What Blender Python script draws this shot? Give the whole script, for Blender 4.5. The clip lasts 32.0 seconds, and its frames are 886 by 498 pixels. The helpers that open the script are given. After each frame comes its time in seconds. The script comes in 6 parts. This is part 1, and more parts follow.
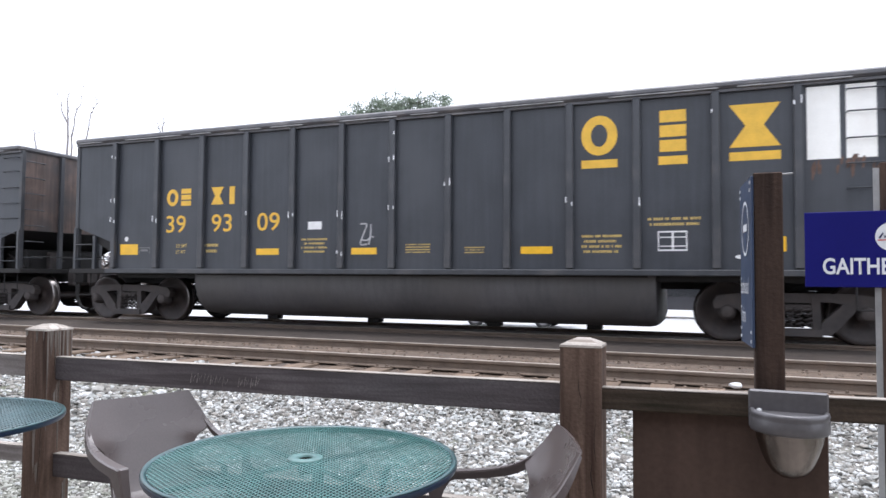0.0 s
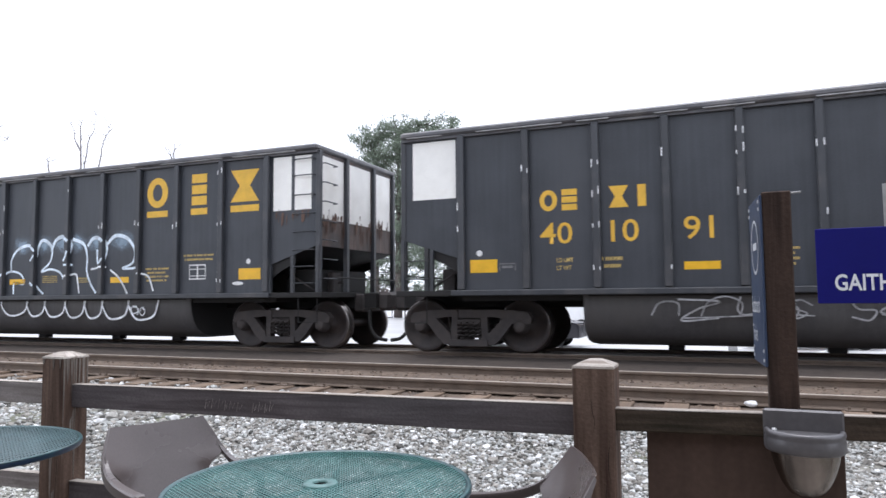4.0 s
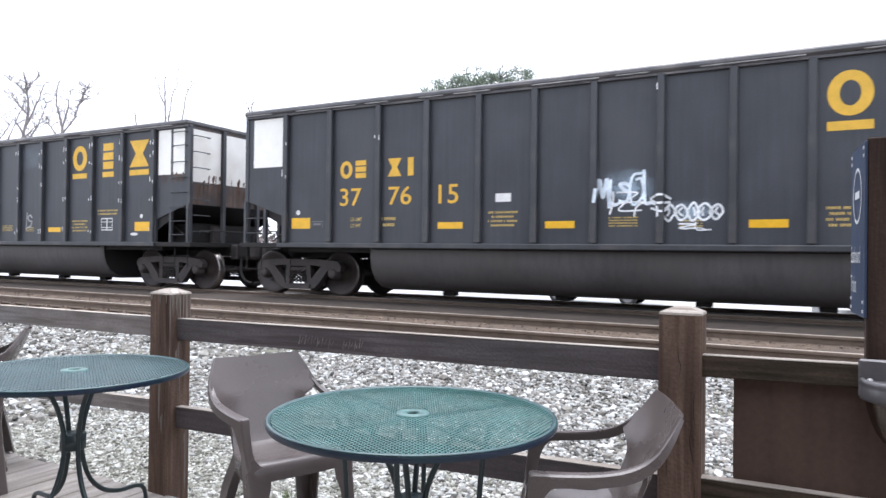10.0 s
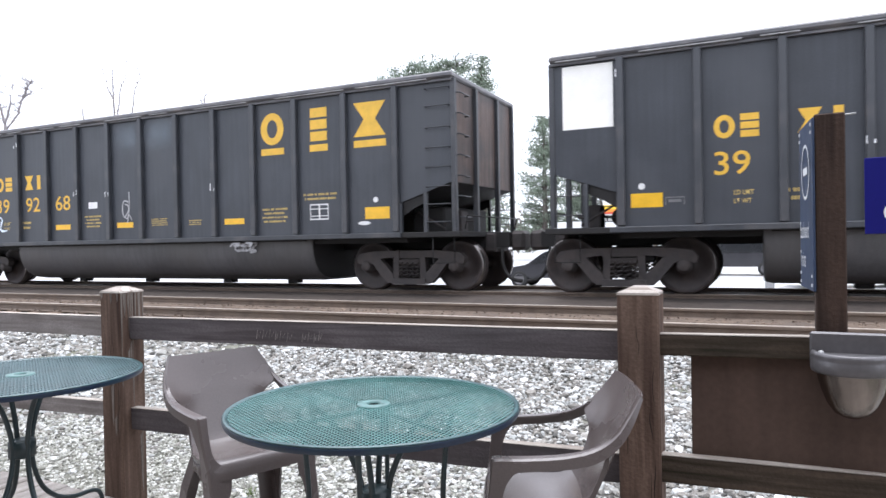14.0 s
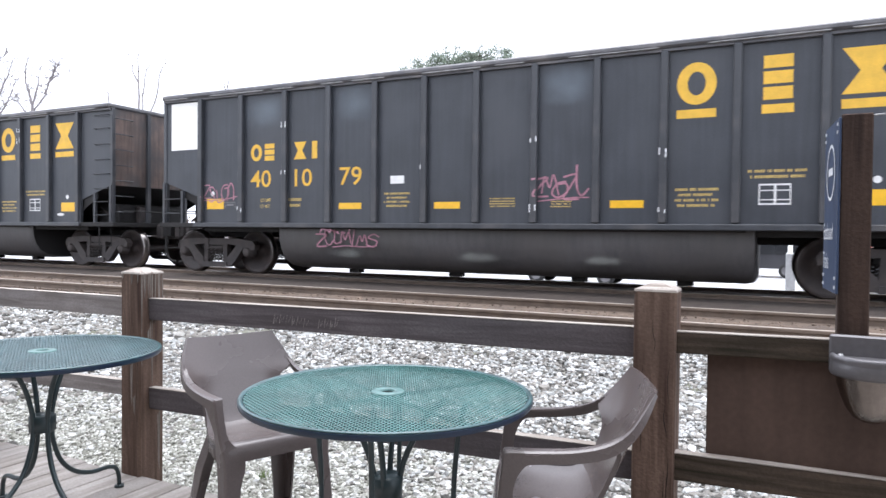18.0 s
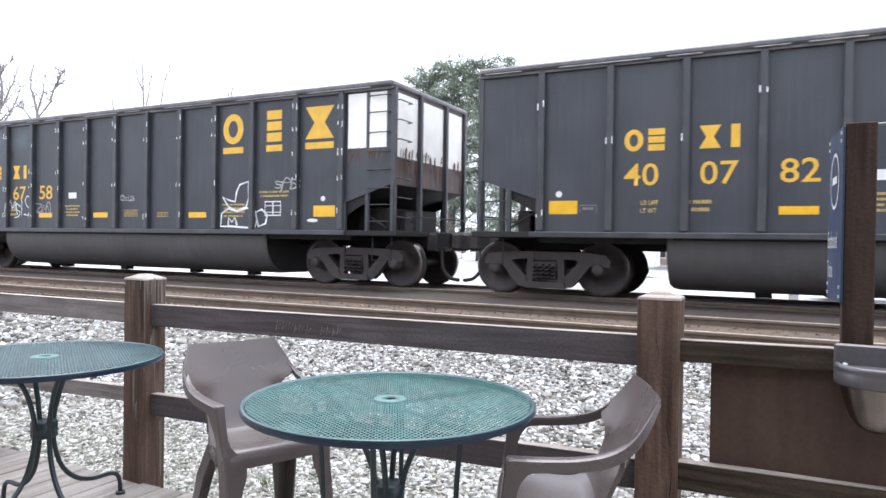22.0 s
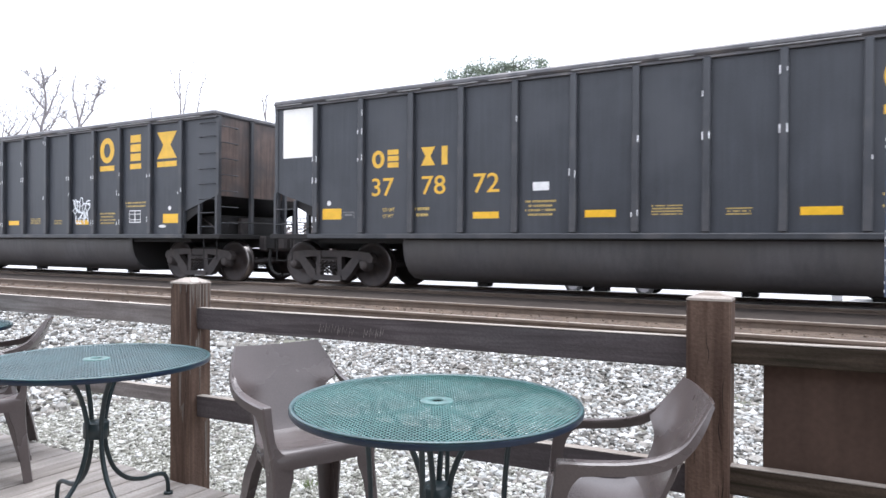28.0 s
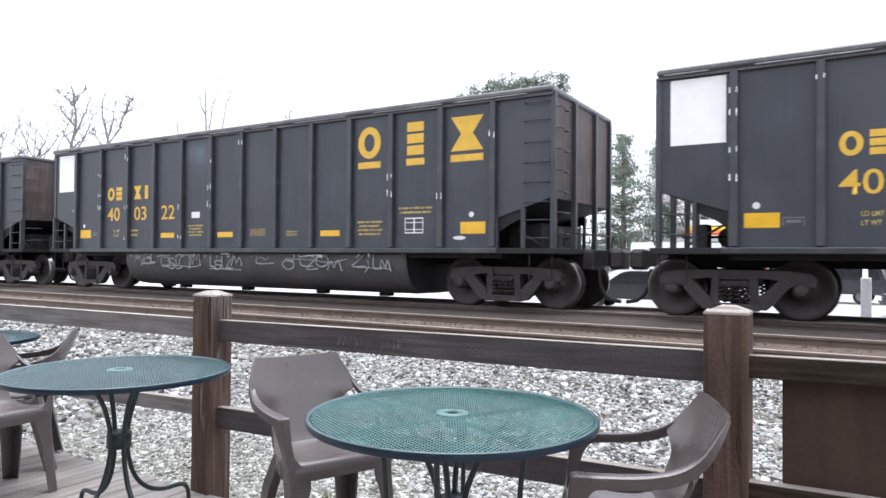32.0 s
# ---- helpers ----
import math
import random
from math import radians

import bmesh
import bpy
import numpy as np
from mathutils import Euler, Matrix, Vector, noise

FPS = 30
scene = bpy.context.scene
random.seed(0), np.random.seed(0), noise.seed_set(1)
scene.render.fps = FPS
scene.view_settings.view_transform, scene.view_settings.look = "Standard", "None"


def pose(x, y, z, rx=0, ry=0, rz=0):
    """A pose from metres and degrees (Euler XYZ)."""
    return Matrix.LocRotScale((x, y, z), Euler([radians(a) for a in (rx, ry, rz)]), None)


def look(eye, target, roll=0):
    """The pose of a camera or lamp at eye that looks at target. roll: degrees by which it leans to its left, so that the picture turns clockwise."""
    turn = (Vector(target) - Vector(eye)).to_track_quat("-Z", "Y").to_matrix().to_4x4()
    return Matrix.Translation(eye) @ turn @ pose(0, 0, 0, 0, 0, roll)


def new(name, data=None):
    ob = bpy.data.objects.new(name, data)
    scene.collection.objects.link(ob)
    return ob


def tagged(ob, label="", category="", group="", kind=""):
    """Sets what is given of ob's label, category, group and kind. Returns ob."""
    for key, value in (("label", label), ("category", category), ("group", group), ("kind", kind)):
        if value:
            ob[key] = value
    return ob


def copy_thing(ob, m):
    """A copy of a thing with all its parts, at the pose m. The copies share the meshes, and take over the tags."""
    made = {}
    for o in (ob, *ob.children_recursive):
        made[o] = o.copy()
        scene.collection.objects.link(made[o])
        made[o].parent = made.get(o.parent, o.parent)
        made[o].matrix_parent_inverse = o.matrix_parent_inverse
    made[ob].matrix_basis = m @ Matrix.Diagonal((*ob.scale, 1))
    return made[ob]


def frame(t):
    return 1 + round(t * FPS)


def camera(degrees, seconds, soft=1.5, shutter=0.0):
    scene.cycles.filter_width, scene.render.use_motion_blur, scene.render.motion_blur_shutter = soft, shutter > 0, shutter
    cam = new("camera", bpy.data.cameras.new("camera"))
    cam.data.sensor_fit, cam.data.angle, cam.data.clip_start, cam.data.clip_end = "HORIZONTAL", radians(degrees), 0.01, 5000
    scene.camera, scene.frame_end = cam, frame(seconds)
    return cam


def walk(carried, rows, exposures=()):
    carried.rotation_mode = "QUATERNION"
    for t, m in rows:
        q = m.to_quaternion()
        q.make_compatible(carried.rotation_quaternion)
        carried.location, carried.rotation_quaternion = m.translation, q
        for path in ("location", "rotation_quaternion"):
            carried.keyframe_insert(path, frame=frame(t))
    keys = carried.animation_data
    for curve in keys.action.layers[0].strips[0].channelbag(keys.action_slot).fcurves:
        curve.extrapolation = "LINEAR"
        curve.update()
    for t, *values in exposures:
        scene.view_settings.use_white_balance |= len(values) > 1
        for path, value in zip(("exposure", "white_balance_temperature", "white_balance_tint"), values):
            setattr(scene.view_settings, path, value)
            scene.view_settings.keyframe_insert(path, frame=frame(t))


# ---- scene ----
# Camera, hand-held from a seat on the deck: seconds, place, yaw to the left of +y, pitch, roll.
cam = camera(65.93, 32.0, soft=1.5, shutter=0.13)
ROWS = [
    (0.0, 0.0345, 0.0665, 1.2516, 21.881, 2.438, 0.397),
    (0.5, 0.0381, 0.0557, 1.2539, 21.604, 2.425, 0.175),
    (1.0, 0.0432, 0.0634, 1.2531, 21.784, 2.461, 0.091),
    (1.5, 0.0421, 0.0650, 1.2512, 21.741, 2.539, -0.031),
    (2.0, 0.0379, 0.0643, 1.2531, 21.519, 2.372, -0.187),
    (2.5, 0.0356, 0.0653, 1.2576, 21.419, 2.357, -0.120),
    (3.0, 0.0418, 0.0555, 1.2652, 21.439, 2.652, -0.360),
    (3.5, 0.0481, 0.0452, 1.2633, 21.870, 4.302, -0.369),
    (5.5, -0.0046, 0.0421, 1.2564, 25.212, 2.952, 0.024),
    (6.0, -0.0015, 0.0201, 1.2522, 24.623, 2.848, -0.127),
    (6.5, -0.0078, -0.0058, 1.2328, 27.778, 2.350, 0.319),
    (7.0, -0.0050, -0.0239, 1.2179, 28.853, 1.991, 0.396),
    (7.5, -0.0039, -0.0191, 1.2153, 29.129, 1.672, 0.671),
    (8.0, -0.0096, -0.0078, 1.2113, 28.474, 1.053, 0.437),
    (8.5, -0.0070, -0.0110, 1.2111, 28.651, 0.492, 0.579),
    (9.0, -0.0017, -0.0172, 1.2141, 28.831, 0.083, 0.683),
    (9.5, -0.0001, -0.0229, 1.2160, 28.907, 0.045, 0.716),
    (10.0, 0.0018, -0.0277, 1.2182, 28.575, 0.393, 0.731),
    (10.5, -0.0090, -0.0077, 1.2172, 26.765, 1.250, 1.545),
    (11.0, -0.0054, 0.0012, 1.2140, 25.557, 0.653, 1.856),
    (11.5, -0.0005, 0.0106, 1.2148, 25.083, -0.118, 1.276),
    (12.0, 0.0025, 0.0055, 1.2149, 24.808, -0.578, 0.489),
    (12.5, 0.0140, -0.0054, 1.2175, 24.814, -0.324, -0.614),
    (13.0, 0.0035, 0.0058, 1.2171, 25.049, -0.218, -0.829),
    (13.5, 0.0036, 0.0096, 1.2153, 25.215, -0.348, -0.902),
    (14.0, 0.0043, 0.0040, 1.2137, 25.378, -0.579, -1.058),
    (14.5, 0.0041, 0.0024, 1.2124, 25.658, -0.793, -0.762),
    (16.5, 0.0028, 0.0026, 1.2109, 26.418, -1.360, -0.218),
    (17.0, 0.0028, 0.0041, 1.2109, 26.631, -1.454, 0.193),
    (17.5, 0.0040, -0.0004, 1.2081, 26.727, -1.353, 0.693),
    (18.0, 0.0032, 0.0010, 1.2075, 26.838, -1.225, 0.642),
    (18.5, 0.0018, -0.0014, 1.2061, 26.863, -1.132, 0.813),
    (19.0, 0.0048, -0.0026, 1.2065, 26.981, -1.058, 0.925),
    (19.5, 0.0026, -0.0048, 1.2095, 27.027, -0.895, 0.912),
    (20.0, 0.0022, -0.0041, 1.2095, 27.053, -0.782, 1.060),
    (20.5, 0.0032, -0.0039, 1.2069, 27.057, -0.634, 0.991),
    (21.0, 0.0018, -0.0048, 1.2062, 27.061, -0.532, 1.120),
    (21.5, 0.0010, -0.0000, 1.2076, 27.081, -0.585, 1.049),
    (22.0, 0.0009, 0.0019, 1.2059, 27.060, -0.587, 0.865),
    (22.5, 0.0028, -0.0000, 1.2038, 27.014, -0.673, 0.733),
    (23.0, 0.0035, -0.0003, 1.2053, 26.950, -0.832, 0.736),
    (23.5, 0.0043, -0.0015, 1.2068, 26.924, -0.892, 0.513),
    (24.0, 0.0208, -0.0142, 1.2151, 27.152, -0.490, -0.242),
    (24.5, 0.0390, -0.0339, 1.2169, 27.732, 1.871, -0.626),
    (25.0, 0.0165, -0.0382, 1.2065, 30.117, 3.106, -0.262),
    (25.5, -0.0248, -0.0173, 1.1938, 31.946, 0.557, -0.032),
    (26.0, -0.0470, -0.0051, 1.1951, 30.270, -1.905, 0.428),
    (26.5, -0.0488, -0.0042, 1.2000, 29.286, -2.391, 0.841),
    (28.5, -0.0277, -0.0200, 1.2005, 30.019, 0.330, 0.315),
    (29.0, -0.0175, -0.0279, 1.1977, 30.439, 0.610, 0.558),
    (29.5, -0.0182, -0.0299, 1.1940, 30.981, 0.901, 1.088),
    (30.0, -0.0158, -0.0268, 1.1942, 31.448, 1.037, 1.582),
    (30.5, -0.0159, -0.0255, 1.1929, 31.594, 1.037, 1.396),
    (31.0, -0.0181, -0.0268, 1.1919, 31.600, 1.040, 1.248),
    (31.5, -0.0182, -0.0253, 1.1936, 31.626, 1.028, 0.888),
    (32.0, -0.0109, -0.0230, 1.1954, 31.583, 0.859, 0.472),
]


def eye_pose(x, y, z, yaw, pitch, roll):
    a, b = radians(yaw), radians(pitch)
    ahead = Vector((-math.sin(a) * math.cos(b), math.cos(a) * math.cos(b), math.sin(b)))
    return look((x, y, z), Vector((x, y, z)) + ahead, roll)


walk(cam, [(t, eye_pose(*r)) for t, *r in ROWS], exposures=[(t, e, 6100, 13) for t, e in ((0.0, 0.36), (0.7, 0.12), (1.3, 0.12), (2.0, 0.31), (3.5, 0.16), (6.0, 0.04), (7.0, 0.24), (8.0, 0.31), (9.0, 0.32), (10.0, 0.42), (12.0, 0.52), (13.0, 0.58), (14.0, 0.54), (17.0, 0.62), (19.0, 0.64), (22.0, 0.62), (23.0, 0.57), (24.0, 0.62), (25.0, 0.58), (26.0, 0.42), (28.5, 0.56), (29.5, 0.54), (32.0, 0.42))])

# Overcast daylight.
world = bpy.data.worlds.new("overcast_sky")
world.use_nodes = True
scene.world = world
wn, wl = world.node_tree.nodes, world.node_tree.links
wn.clear()
sky = wn.new("ShaderNodeTexSky")
sky.sky_type = "NISHITA"
sky.sun_disc = False
sky.sun_elevation, sky.sun_rotation = radians(84), radians(-31)
grey = wn.new("ShaderNodeHueSaturation")
grey.inputs["Saturation"].default_value = 0.12
grey.inputs["Value"].default_value = 0.12
cloud = wn.new("ShaderNodeMix")
cloud.data_type = "RGBA"
cloud.inputs[0].default_value = 0.72
cloud.inputs[7].default_value = (1.70, 1.75, 1.85, 1)
back = wn.new("ShaderNodeBackground")
back.inputs["Strength"].default_value = 1.0
wout = wn.new("ShaderNodeOutputWorld")
wl.new(sky.outputs[0], grey.inputs["Color"])
wl.new(grey.outputs[0], cloud.inputs[6])
wl.new(cloud.outputs[2], back.inputs["Color"])
wl.new(back.outputs[0], wout.inputs[0])
sun = new("sun", bpy.data.lights.new("sun", "SUN"))
sun.data.energy, sun.data.angle, sun.data.color = 2.2, radians(45), (1.0, 0.975, 0.945)
sun.matrix_world = look((0, 0, 30), (1.5, -2.5, 0))


# ---- materials ----
def material(name, base, rough=0.6, metal=0.0, vary=0.25, scale=8.0, fine=60.0, bump=0.15, tint=None, streak=0.0, island=0.0, rand=0.0, spec=0.5, tintscale=None, tintlo=0.45, tinthi=0.7):
    """Base colour with two scales of noise, wear towards tint, streaks down the face and fine relief."""
    m = bpy.data.materials.new(name)
    m.use_nodes = True
    n, l = m.node_tree.nodes, m.node_tree.links
    bs = n["Principled BSDF"]
    tc = n.new("ShaderNodeTexCoord")
    co = tc.outputs["Object"]
    big, small = n.new("ShaderNodeTexNoise"), n.new("ShaderNodeTexNoise")
    for q, s, d in ((big, scale, 4), (small, fine, 3)):
        q.inputs["Scale"].default_value, q.inputs["Detail"].default_value = s, d
        l.new(co, q.inputs["Vector"])
    mul = n.new("ShaderNodeMapRange")
    mul.inputs[1].default_value, mul.inputs[2].default_value = 0.3, 0.7
    mul.inputs[3].default_value, mul.inputs[4].default_value = 1 - vary, 1 + vary
    l.new(big.outputs["Fac"], mul.inputs[0])
    mul2 = n.new("ShaderNodeMapRange")
    mul2.inputs[1].default_value, mul2.inputs[2].default_value = 0.3, 0.7
    mul2.inputs[3].default_value, mul2.inputs[4].default_value = 1 - vary * 0.5, 1 + vary * 0.5
    l.new(small.outputs["Fac"], mul2.inputs[0])
    prod = n.new("ShaderNodeMath")
    prod.operation = "MULTIPLY"
    l.new(mul.outputs[0], prod.inputs[0])
    l.new(mul2.outputs[0], prod.inputs[1])
    value = prod.outputs[0]
    if streak:
        mp = n.new("ShaderNodeMapping")
        mp.inputs["Scale"].default_value = (7.0, 7.0, 0.35)
        st = n.new("ShaderNodeTexNoise")
        st.inputs["Scale"].default_value, st.inputs["Detail"].default_value = 2.0, 5
        l.new(co, mp.inputs[0])
        l.new(mp.outputs[0], st.inputs["Vector"])
        sr = n.new("ShaderNodeMapRange")
        sr.inputs[1].default_value, sr.inputs[2].default_value = 0.35, 0.7
        sr.inputs[3].default_value, sr.inputs[4].default_value = 1 - streak, 1 + streak
        l.new(st.outputs["Fac"], sr.inputs[0])
        p2 = n.new("ShaderNodeMath")
        p2.operation = "MULTIPLY"
        l.new(value, p2.inputs[0])
        l.new(sr.outputs[0], p2.inputs[1])
        value = p2.outputs[0]
    for amount, source in ((island, "island"), (rand, "object")):
        if amount:
            src = n.new("ShaderNodeNewGeometry").outputs["Random Per Island"] if source == "island" else n.new("ShaderNodeObjectInfo").outputs["Random"]
            rr = n.new("ShaderNodeMapRange")
            rr.inputs[3].default_value, rr.inputs[4].default_value = 1 - amount, 1 + amount
            l.new(src, rr.inputs[0])
            p3 = n.new("ShaderNodeMath")
            p3.operation = "MULTIPLY"
            l.new(value, p3.inputs[0])
            l.new(rr.outputs[0], p3.inputs[1])
            value = p3.outputs[0]
    colour = n.new("ShaderNodeMix")
    colour.data_type, colour.blend_type = "RGBA", "MULTIPLY"
    colour.inputs[0].default_value = 1.0
    colour.inputs[6].default_value = (*base, 1)
    l.new(value, colour.inputs[7])
    out = colour.outputs[2]
    if tint:
        wear = n.new("ShaderNodeTexNoise")
        wear.inputs["Scale"].default_value, wear.inputs["Detail"].default_value = tintscale or scale * 0.4, 6
        l.new(co, wear.inputs["Vector"])
        wr = n.new("ShaderNodeMapRange")
        wr.inputs[1].default_value, wr.inputs[2].default_value = tintlo, tinthi
        l.new(wear.outputs["Fac"], wr.inputs[0])
        mx = n.new("ShaderNodeMix")
        mx.data_type = "RGBA"
        mx.inputs[7].default_value = (*tint, 1)
        l.new(wr.outputs[0], mx.inputs[0])
        l.new(out, mx.inputs[6])
        out = mx.outputs[2]
    l.new(out, bs.inputs["Base Color"])
    rg = n.new("ShaderNodeMapRange")
    rg.inputs[3].default_value, rg.inputs[4].default_value = max(0.05, rough - 0.12), min(1.0, rough + 0.12)
    l.new(big.outputs["Fac"], rg.inputs[0])
    l.new(rg.outputs[0], bs.inputs["Roughness"])
    bs.inputs["Metallic"].default_value = metal
    bs.inputs["Specular IOR Level"].default_value = spec
    if bump:
        bp = n.new("ShaderNodeBump")
        bp.inputs["Strength"].default_value, bp.inputs["Distance"].default_value = bump, 0.01
        l.new(small.outputs["Fac"], bp.inputs["Height"])
        l.new(bp.outputs[0], bs.inputs["Normal"])
    return m


def wood(name, base, dark, axis, rough=0.75, ring=26.0):
    """Weathered timber with grain along axis 0, 1 or 2."""
    m = material(name, base, rough, vary=0.26, scale=3.0, fine=90, bump=0.25, rand=0.14, spec=0.22)
    n, l = m.node_tree.nodes, m.node_tree.links
    bs = n["Principled BSDF"]
    old = bs.inputs["Base Color"].links[0].from_socket
    tc = n.new("ShaderNodeTexCoord")
    mp = n.new("ShaderNodeMapping")
    s = [ring, ring, ring]
    s[axis] = ring * 0.06
    mp.inputs["Scale"].default_value = s
    gr = n.new("ShaderNodeTexNoise")
    gr.inputs["Scale"].default_value, gr.inputs["Detail"].default_value, gr.inputs["Distortion"].default_value = 1.6, 6, 0.6
    info = n.new("ShaderNodeObjectInfo")
    far = n.new("ShaderNodeMath")
    far.operation = "MULTIPLY"
    far.inputs[1].default_value = 37.0
    l.new(info.outputs["Random"], far.inputs[0])
    shift = n.new("ShaderNodeVectorMath")
    shift.operation = "ADD"
    l.new(tc.outputs["Object"], shift.inputs[0])
    l.new(far.outputs[0], shift.inputs[1])
    l.new(shift.outputs[0], mp.inputs[0])
    for q in n:
        if q.bl_idname == "ShaderNodeTexNoise" and q != gr:
            l.new(shift.outputs[0], q.inputs["Vector"])
    l.new(mp.outputs[0], gr.inputs["Vector"])
    rp = n.new("ShaderNodeMapRange")
    rp.inputs[1].default_value, rp.inputs[2].default_value = 0.4, 0.68
    l.new(gr.outputs["Fac"], rp.inputs[0])
    mx = n.new("ShaderNodeMix")
    mx.data_type = "RGBA"
    mx.inputs[7].default_value = (*dark, 1)
    l.new(rp.outputs[0], mx.inputs[0])
    l.new(old, mx.inputs[6])
    l.new(mx.outputs[2], bs.inputs["Base Color"])
    return m


M_STEEL = material("weathered_dark_grey_paint", (0.0510, 0.0560, 0.0660), 0.42, vary=0.15, scale=1.2, fine=40, bump=0.05, tint=(0.064, 0.068, 0.077), streak=0.10, rand=0.06, tintscale=0.6, spec=0.35)
M_RIB = material("dark_grey_rib_paint", (0.0450, 0.0485, 0.0560), 0.45, vary=0.15, scale=2, bump=0.05, streak=0.1, rand=0.12, tint=(0.085, 0.08, 0.08), tintscale=2.0, tintlo=0.5, tinthi=0.8)
M_RIB2 = material("pale_grey_worn_bracket", (0.15, 0.15, 0.155), 0.5, vary=0.25, scale=12, bump=0.05)
M_CHORD = material("worn_top_chord_paint", (0.09, 0.09, 0.098), 0.4, vary=0.25, scale=2.5, bump=0.1, tint=(0.16, 0.15, 0.15), tintscale=3.0)
M_TUB = material("dusty_black_tub_paint", (0.0818, 0.0792, 0.0818), 0.5, vary=0.2, scale=1.0, bump=0.05, tint=(0.085, 0.080, 0.078), tintscale=0.8, streak=0.12)
# grime, darkened further to carry the shade under the car bodies
M_UNDER = material("black_grime_and_shade", (0.0140, 0.0130, 0.0130), 0.75, vary=0.3, scale=4, bump=0.15)
M_TRUCK = material("rusty_truck_casting", (0.0450, 0.0390, 0.0385), 0.7, vary=0.3, scale=5, bump=0.25, tint=(0.066, 0.054, 0.050), tintscale=4)
M_WHEEL = material("brown_black_wheel_steel", (0.034, 0.026, 0.025), 0.6, vary=0.3, scale=6, bump=0.1, tint=(0.048, 0.034, 0.030), tintscale=5)
M_TREAD = material("polished_wheel_tread", (0.27, 0.25, 0.24), 0.32, metal=1.0, vary=0.15, scale=6, bump=0.02)
M_ENDWHITE = material("white_end_panel_paint", (0.90, 0.89, 0.85), 0.5, vary=0.05, scale=3, bump=0.03, tint=(0.74, 0.70, 0.64), tintscale=1.6, tintlo=0.55, tinthi=0.9)
M_ENDDIRT = material("brown_stained_end_sheet", (0.1176, 0.0840, 0.0720), 0.65, vary=0.3, scale=2.5, bump=0.1, tint=(0.065, 0.062, 0.064), tintscale=1.3, streak=0.3)
M_YELLOW = material("yellow_lettering_paint", (0.72, 0.43, 0.045), 0.5, vary=0.1, scale=6, bump=0.02)
M_DIMYELLOW = material("faded_yellow_stencil", (0.52, 0.38, 0.12), 0.55, vary=0.2, scale=10, bump=0.02)
M_REFLECT = material("yellow_reflector_sheet", (0.80, 0.46, 0.02), 0.35, vary=0.08, scale=9, bump=0.02)
M_WHITE = material("white_marking_paint", (0.75, 0.75, 0.75), 0.5, vary=0.1, scale=9, bump=0.02)
M_SPRAYW = material("white_spray_paint", (0.76, 0.79, 0.82), 0.6, vary=0.3, scale=7, bump=0.02)
M_SPRAYG = material("grey_spray_paint", (0.34, 0.34, 0.35), 0.6, vary=0.35, scale=7, bump=0.02)
M_SPRAYB = material("pale_blue_spray_paint", (0.70, 0.79, 0.88), 0.6, vary=0.3, scale=7, bump=0.02)
M_SPRAYT = material("teal_spray_paint", (0.09, 0.46, 0.48), 0.6, vary=0.3, scale=7, bump=0.02)
M_ENDRUST = material("brown_rust_runs", (0.12, 0.075, 0.058), 0.85, vary=0.35, scale=5, bump=0.05)
M_SPRAYP = material("faded_pink_spray_paint", (0.36, 0.17, 0.22), 0.6, vary=0.3, scale=7, bump=0.02)
M_SPRAYY = material("pale_yellow_spray_paint", (0.80, 0.77, 0.56), 0.6, vary=0.3, scale=7, bump=0.02)
M_RAILSIDE = material("rust_brown_rail_steel", (0.1350, 0.1000, 0.0760), 0.7, vary=0.25, scale=5, bump=0.15, tint=(0.15, 0.115, 0.09), tintscale=6)
M_RAILTOP = material("worn_rail_head", (0.50, 0.44, 0.38), 0.45, metal=0.3, vary=0.2, scale=3, bump=0.03)
M_TIE = wood("creosoted_tie_timber", (0.2000, 0.1450, 0.1050), (0.13, 0.10, 0.078), 1)
def gravel(name, stops):
    """Broken stone whose pieces differ in colour."""
    m = material(name, (1, 1, 1), 0.88, vary=0.2, scale=22, fine=120, bump=0.3)
    n, l = m.node_tree.nodes, m.node_tree.links
    ramp = n.new("ShaderNodeValToRGB")
    ramp.color_ramp.interpolation = "LINEAR"
    e = ramp.color_ramp.elements
    e[0].position, e[0].color = stops[0][0], (*stops[0][1], 1)
    e[1].position, e[1].color = stops[-1][0], (*stops[-1][1], 1)
    for p, c in stops[1:-1]:
        e.new(p).color = (*c, 1)
    l.new(n.new("ShaderNodeNewGeometry").outputs["Random Per Island"], ramp.inputs[0])
    mix = next(q for q in n if q.bl_idname == "ShaderNodeMix")
    l.new(ramp.outputs[0], mix.inputs[6])
    return m


M_BALLAST = gravel("mixed_grey_ballast_stone", ((0.0, (0.07, 0.07, 0.065)), (0.2, (0.17, 0.16, 0.145)), (0.4, (0.33, 0.31, 0.28)), (0.65, (0.34, 0.35, 0.34)), (0.88, (0.52, 0.52, 0.51)), (1.0, (0.80, 0.80, 0.80))))
M_GRIT = gravel("tan_grey_grit", ((0.0, (0.13, 0.13, 0.11)), (0.3, (0.27, 0.27, 0.23)), (0.7, (0.42, 0.42, 0.38)), (1.0, (0.66, 0.66, 0.63))))
M_BALLASTBROWN = material("rust_dusted_ballast_stone", (0.1500, 0.1120, 0.0850), 0.9, vary=0.25, scale=22, fine=120, bump=0.3, island=0.45)
M_TRACKBED = material("rust_dusted_track_bed", (0.1280, 0.0940, 0.0700), 0.95, vary=0.3, scale=9, fine=110, bump=0.5, tint=(0.09, 0.07, 0.058), tintscale=2.0)
